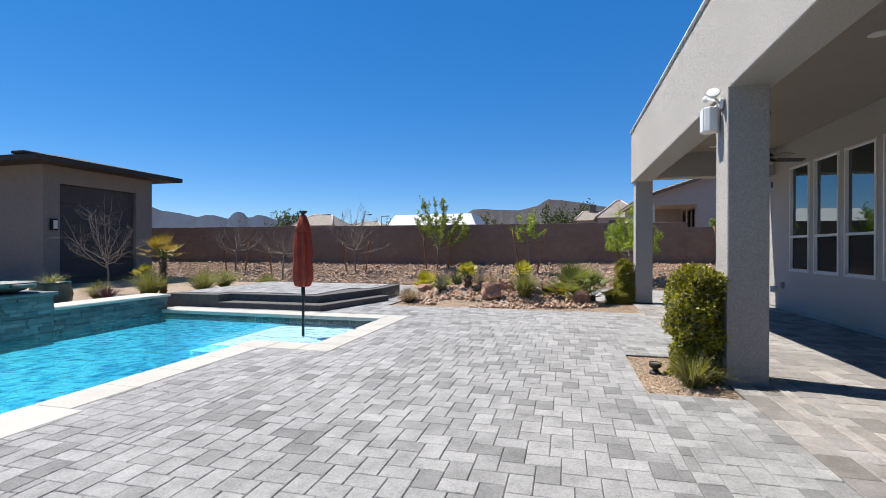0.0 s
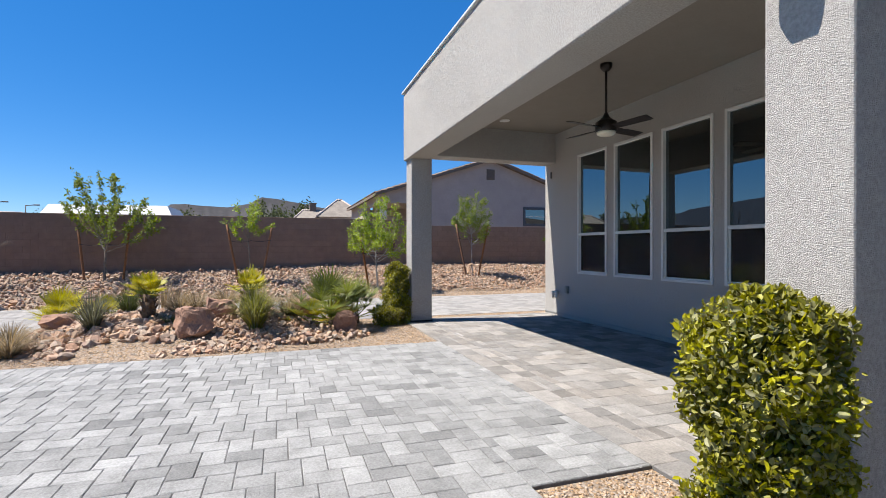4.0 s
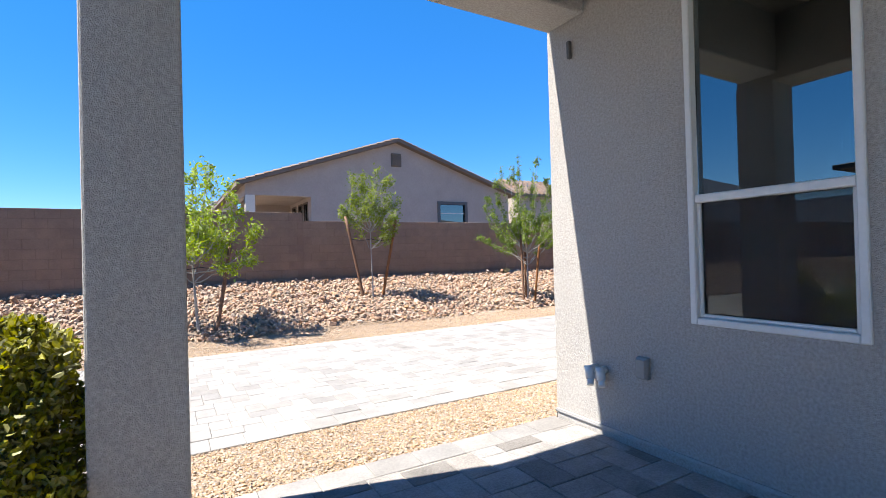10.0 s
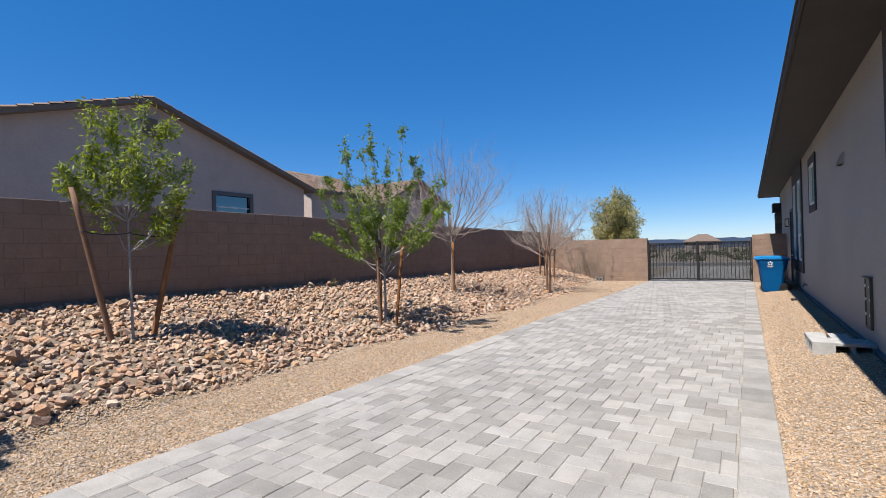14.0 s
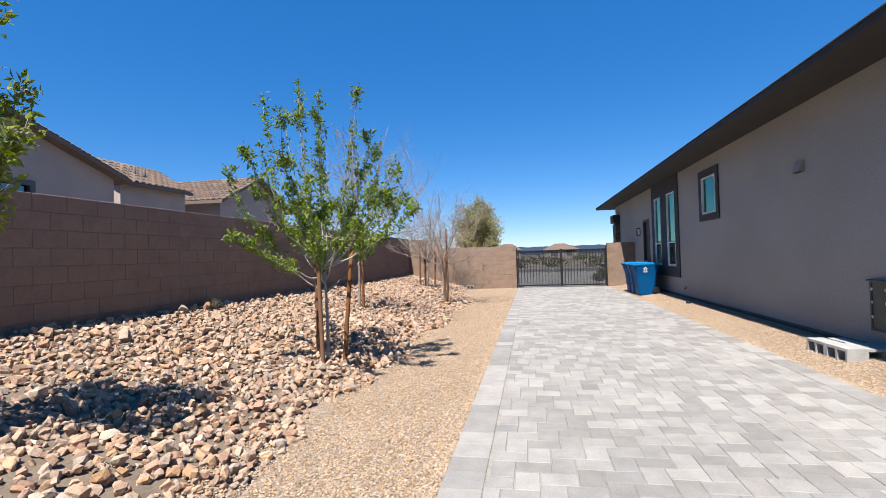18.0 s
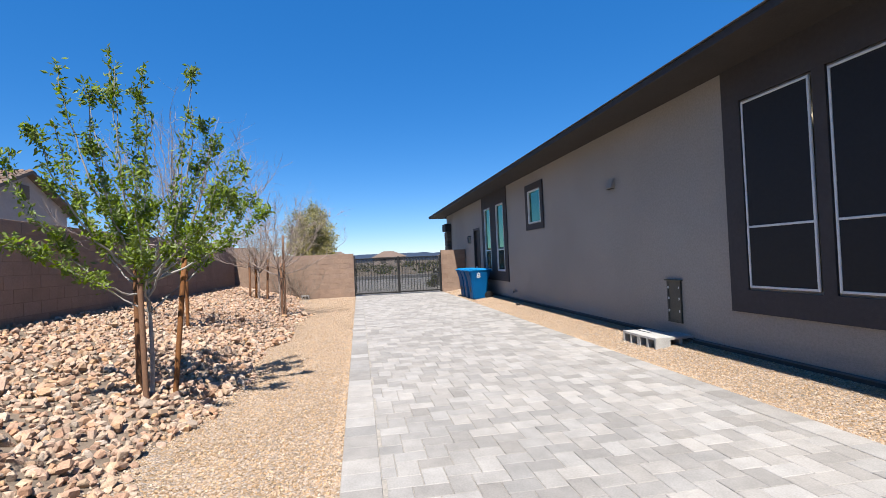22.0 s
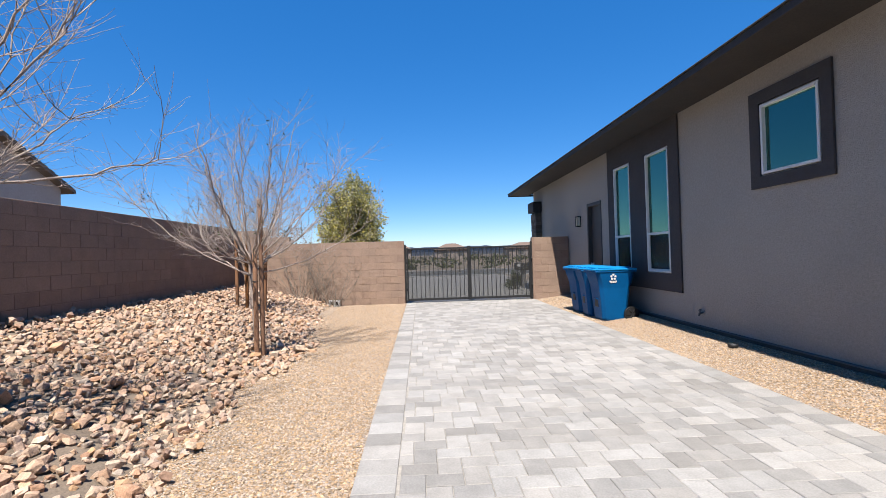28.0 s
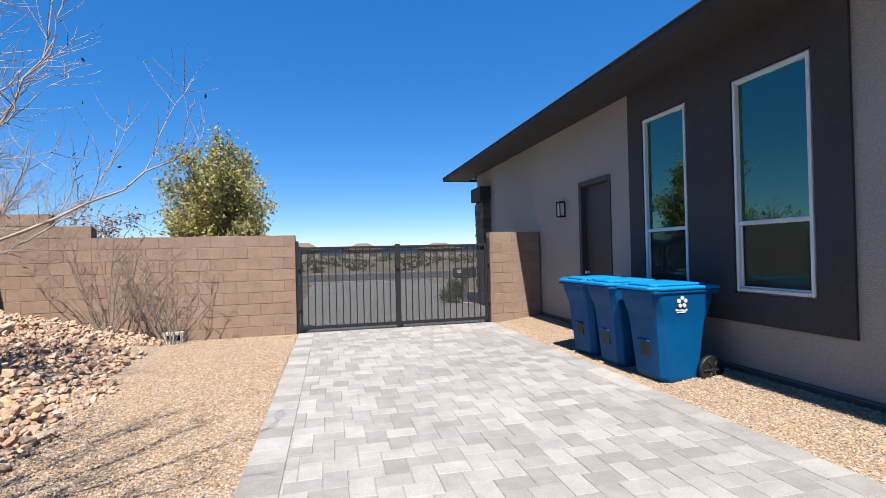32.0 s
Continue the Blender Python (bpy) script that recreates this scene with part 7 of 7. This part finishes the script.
for q in ((0, 1, 5, 4), (1, 2, 6, 5), (2, 3, 7, 6), (3, 0, 4, 7), (4, 5, 6, 7), (3, 2, 1, 0)):
    wbm.faces.new([wv[i] for i in q])
part("roof", wbm, WHITE_ROOF, b)
part("wall", box(-23, -11.3, 60.5, 71.5, 0, 3.2), NEIGH, b)

# beyond the gate
slab("road", box(40.6, 50.4, -160, 160, -0.12, -0.075), ASPHALT, "gray asphalt street beyond the gate", "road")
slab("kerb", box(40.2, 40.6, -160, 160, -0.12, -0.03), CONCRETE, "concrete kerb", "kerb")
slab("kerb_far", box(50.4, 50.8, -160, 160, -0.12, -0.02), CONCRETE, "concrete kerb on the far side", "kerb")
slab("apron", box(24.6, 40.2, 11.2, 16.9, -0.12, -0.07), APRON, "gray concrete driveway apron outside the gate", "road")


mb = thing("letter_box", "dark metal letter box on a post outside the gate", "letter box", (28.0, 12.5, -0.09))
part("post", box(-0.05, 0.05, -0.05, 0.05, 0.0, 0.72, 0.008), GRAY_TRIM, mb)
part("body", box(-0.14, 0.14, -0.30, 0.30, 0.72, 1.0, 0.03, seg=2), IRON, mb)
part("number_plate", box(-0.146, -0.14, 0.12, 0.24, 0.86, 0.95, 0.002), WHITE_PRINT, mb, "small white number plate")
part("base", box(-0.12, 0.12, -0.12, 0.12, 0.0, 0.06, 0.01), CONCRETE, mb)


def desert_shrubs():
    rng = np.random.default_rng(64)
    cs = []
    for k in range(260):
        x, y = 54 + 120 * rng.uniform() ** 1.5, rng.uniform(-60, 95)
        s = rng.uniform(0.35, 0.9) * (1 + (x - 54) / 110)
        n = 70
        d = rng.normal(size=(n, 3)) * (s * 0.5, s * 0.6, s * 0.3)
        cs.append(d + (x, y, s * 0.35 - 0.1))
    v, f = leaf_cloud(np.concatenate(cs), 0.38, rng, 0.6, 0.4)
    tagged(new("desert_shrubs", big_mesh("desert_shrubs", v, f, LEAF_DARK)), "scattered dark low desert shrubs beyond the street", "shrubs", kind="stuff")


desert_shrubs()


def far_house(x, y, w, d, h):
    o = thing("house", "small far tan house beyond the open desert", "house", (x, y, 0), group="far houses")
    part("wall", box(-d / 2, d / 2, -w / 2, w / 2, -0.5, h * 0.62), NEIGH, o)
    bm = bmesh.new()
    vs = [bm.verts.new(q) for q in ((-d / 2 - 0.5, -w / 2 - 0.5, h * 0.6), (-d / 2 - 0.5, w / 2 + 0.5, h * 0.6), (d / 2 + 0.5, w / 2 + 0.5, h * 0.6), (d / 2 + 0.5, -w / 2 - 0.5, h * 0.6), (0, -w * 0.15, h), (0, w * 0.15, h))]
    for q in ((0, 1, 5, 4), (1, 2, 5), (2, 3, 4, 5), (3, 0, 4)):
        bm.faces.new([vs[i] for i in q])
    part("roof", bm, TILE_ROOF, o)
    for k in (-0.25, 0.2):
        part("window", box(-d / 2 - 0.05, -d / 2 + 0.02, w * k - 0.7, w * k + 0.7, 0.8, 1.9), GRAY_TRIM, o)


far_house(130, 8.8, 8, 9, 3.9)
far_house(134, -10.5, 9.5, 9, 3.8)
far_house(128, 21.8, 6.5, 9, 4.2)
far_house(170, 45, 13, 9, 3.6)
tree("round dark green street shrub", (28.3, 12.75, -0.09), 0.62, 0.05, 0.36, 12, 6, LEAF_DARK, 0.06, 5, 61, radius=0.02, clump=0.06, category="shrub", twig_len=0.15)


# ---- distance ----
def ridge(name, label, dist, profile, mat, seed, rough=0.25):
    """A mountain ridge seen from the place: profile of (degrees to the left of +y, elevation in degrees)."""
    n, m = 640, 14
    az, ev = [q[0] for q in profile], [q[1] for q in profile]
    verts, faces = [], []
    for i in range(n + 1):
        a = az[0] + (az[-1] - az[0]) * i / n
        el = float(np.interp(a, az, ev))
        edge = min(1, i / 12, (n - i) / 12)
        for oct_f, amp in ((0.35, 1.0), (0.9, 0.5), (2.3, 0.25), (6.0, 0.12)):
            el += rough * edge * amp * noise.noise(Vector((a * oct_f, seed, 0)))
        top = math.tan(radians(max(el, 0.02))) * dist
        r = radians(a)
        for j in range(m + 1):
            t = j / m
            dd = dist * (0.78 + 0.22 * t)
            z = -3 + (top + 3) * t ** 1.3 * (1 + 0.25 * (1 - t) * noise.noise(Vector((a * 1.6, t * 4, seed))))
            verts.append((-math.sin(r) * dd, math.cos(r) * dd, z))
    for i in range(n):
        for j in range(m):
            q = i * (m + 1) + j
            faces.append((q, q + m + 1, q + m + 2, q + 1))
    tagged(new(name, big_mesh(name, verts, faces, mat, True)), label, "mountain", kind="structure")


ridge("backdrop_mesa", "brown desert hill with a small peak", 900, [(-40, 0.3), (-25, 3.0), (-16, 3.9), (-9, 4.2), (-6.3, 4.5), (-4, 4.75), (-2.3, 5.15), (-0.4, 5.45), (0.5, 5.6), (1.5, 5.65), (1.9, 5.75), (2.5, 5.45), (3.2, 5.0), (4.2, 4.75), (5.4, 4.5), (8.4, 4.6), (9.4, 4.68), (10.8, 4.6), (11.5, 4.1), (12.3, 2.6), (14, 0.3)], MOUNT, 3, 0.05)
ridge("backdrop_range", "mountain range with blue haze in its colour", 1800, [(6, 0.5), (12, 1.6), (20, 2.2), (26, 2.9), (30, 3.0), (33.6, 3.25), (34.5, 3.55), (35.4, 3.65), (35.9, 3.4), (36.4, 3.35), (36.8, 3.85), (37.4, 3.95), (37.9, 3.7), (38.3, 3.15), (39.7, 3.5), (40.5, 3.5), (41.3, 3.2), (43.1, 3.65), (44.6, 3.85), (45.6, 4.2), (50, 4.8), (52.5, 5.2), (54, 5.8), (55.5, 6.9), (57.8, 7.2), (60, 6.4), (62.7, 5.5), (64.5, 4.9), (66, 4.1), (72, 4.5), (80, 4.2), (95, 4.6), (104, 4.2), (116, 3.5), (140, 0.5)], MOUNT_FAR, 9, 0.09)
ridge("backdrop_low", "low hills on the far horizon, haze in their colour", 2200, [(-150, 0.3), (-120, 0.8), (-95, 0.9), (-80, 0.9), (-62, 1.4), (-40, 0.3)], MOUNT_FAR, 5, 0.15)
for k, (x, y, s) in enumerate(((-50, 78, 7.2), (-47, 76, 6.8), (-45.2, 80, 6.6), (1.2, 79, 8.2), (0.3, 82, 6.6), (-2.9, 78, 6.5), (-11.5, 76, 5.7), (-26, 110, 6.5), (-34, 92, 6.6))):
    tree("distant dark green tree over the wall", (x, y, 0), s, s * 0.35, s * 0.38, 10, 5, LEAF_DARK, 0.5, 3, 70 + k, radius=0.12, clump=0.35, twig_len=1.0, fine=1)

# ---- pavements, last ----
herringbone("pavement_patio", "gray concrete pavers in a herringbone round the pool", [(-2.75, 0.68, -7.9, 9.85), (0.68, 1.45, -7.9, 4.45), (0.68, 1.45, 6.0, 9.85), (-3.75, -2.75, -7.9, 5.25), (-8.0, -2.75, 8.35, 8.52), (-4.05, -2.75, 8.52, 9.85), (-8.0, -4.05, 8.52, 8.85), (-4.9, -4.05, 8.85, 9.85), (-4.45, -3.75, 9.85, 13.0)], 0.21, 0.14, 0.06, PAVER, PAVER_SET, (-2.2, 0.6, 1.2, 4.6))
soldier("pavement_border", "border course of gray pavers", [(1.45, 1.65, 5.40, 9.85, 15, "y"), (1.45, 1.65, -7.9, 4.90, 42, "y")], 0.061, PAVER_C, PAVER_C_SET)
herringbone("pavement_covered", "taupe and gray pavers under the patio roof", [(1.81, 1.90, -7.9, 11.55), (1.90, 4.26, -7.9, 11.75), (1.65, 1.81, -7.9, 4.97), (1.65, 1.81, 5.34, 11.55), (1.45, 1.65, 9.85, 11.55)], 0.29, 0.19, 0.06, PAVER_C, PAVER_C_SET, (1.9, 4.2, 6.0, 11.7), limit=300, joint=JOINT_PALE)
soldier("pavement_end", "pale border course at the patio end", [(1.90, 4.26, 11.75, 11.95, 8, "x")], 0.058, PAVER_D, PAVER_D_SET, JOINT_PALE)
herringbone("pavement_drive", "pale gray pavers of the side driveway", [(-10.0, 24.30, 13.22, 16.36)], 0.232, 0.155, -0.05, PAVER_D, PAVER_D_SET, (5.5, 11.0, 14.2, 16.2), joint=JOINT_PALE)
soldier("pavement_drive_edge", "soldier course edging the driveway", [(-10.0, 24.3, 16.36, 16.62, 148, "x"), (-10.0, 24.3, 12.98, 13.22, 148, "x")], -0.049, PAVER_D, PAVER_D_SET, JOINT_PALE)


# ---- loose gravel ----
def pebbles(name, label, rects, seed):
    """Small stones over rectangles (x0, x1, y0, y1, count per square metre), as one joined mesh."""
    rng = np.random.default_rng(seed)
    xs, ys = [], []
    for x0, x1, y0, y1, dens in rects:
        k = int((x1 - x0) * (y1 - y0) * dens)
        xs.append(rng.uniform(x0, x1, k))
        ys.append(rng.uniform(y0, y1, k))
    x, y = np.concatenate(xs), np.concatenate(ys)
    n = len(x)
    base = np.array([(1, 0, 0), (-1, 0, 0), (0, 1, 0), (0, -1, 0), (0, 0, 1), (0, 0, -1)], float)
    tri = np.array([(0, 2, 4), (2, 1, 4), (1, 3, 4), (3, 0, 4), (2, 0, 5), (1, 2, 5), (3, 1, 5), (0, 3, 5)])
    s = rng.uniform(0.0055, 0.0125, (n, 1, 1)) * rng.uniform(0.7, 1.3, (n, 6, 1))
    v = base[None] * s * np.array([1.15, 0.9, 0.7])
    v = v + rng.normal(0, 0.0016, (n, 6, 3))
    a = rng.uniform(0, 2 * math.pi, n)
    t = rng.normal(0, 0.6, n)
    ca, sa, ct, st = np.cos(a)[:, None], np.sin(a)[:, None], np.cos(t)[:, None], np.sin(t)[:, None]
    vx, vy, vz = v[..., 0], v[..., 1] * ct - v[..., 2] * st, v[..., 1] * st + v[..., 2] * ct
    out = np.stack([vx * ca - vy * sa + x[:, None], vx * sa + vy * ca + y[:, None], vz + (ground_z(x, y) + rng.uniform(0.0, 0.006, n))[:, None]], -1)
    faces = (np.arange(n)[:, None, None] * 6 + tri[None]).reshape(-1, 3)
    tagged(new(name, big_mesh(name, out.reshape(-1, 3), faces, PEBBLE)), label, "gravel", kind="stuff")


pebbles("gravel_drive_side", "loose tan gravel beside the driveway", [(3.0, 14.0, 16.64, 18.15, 2600), (14.0, 24.2, 16.64, 18.4, 2300), (-1.0, 3.0, 16.64, 18.0, 1900), (-6.0, -1.0, 16.64, 17.2, 900)], 91)
pebbles("gravel_house_side", "loose tan gravel along the house wall", [(4.3, 24.2, 11.98, 12.96, 2300)], 92)
pebbles("gravel_patio_end", "loose tan gravel between patio and driveway", [(0.9, 4.3, 11.97, 12.96, 2300), (0.7, 1.44, 4.47, 5.98, 2500), (-3.4, 1.4, 9.87, 10.6, 1500), (0.6, 1.45, 10.6, 12.9, 1500), (-3.5, 12.0, 12.90, 12.978, 5500), (0.0, 14.0, 16.625, 16.70, 4500)], 93)
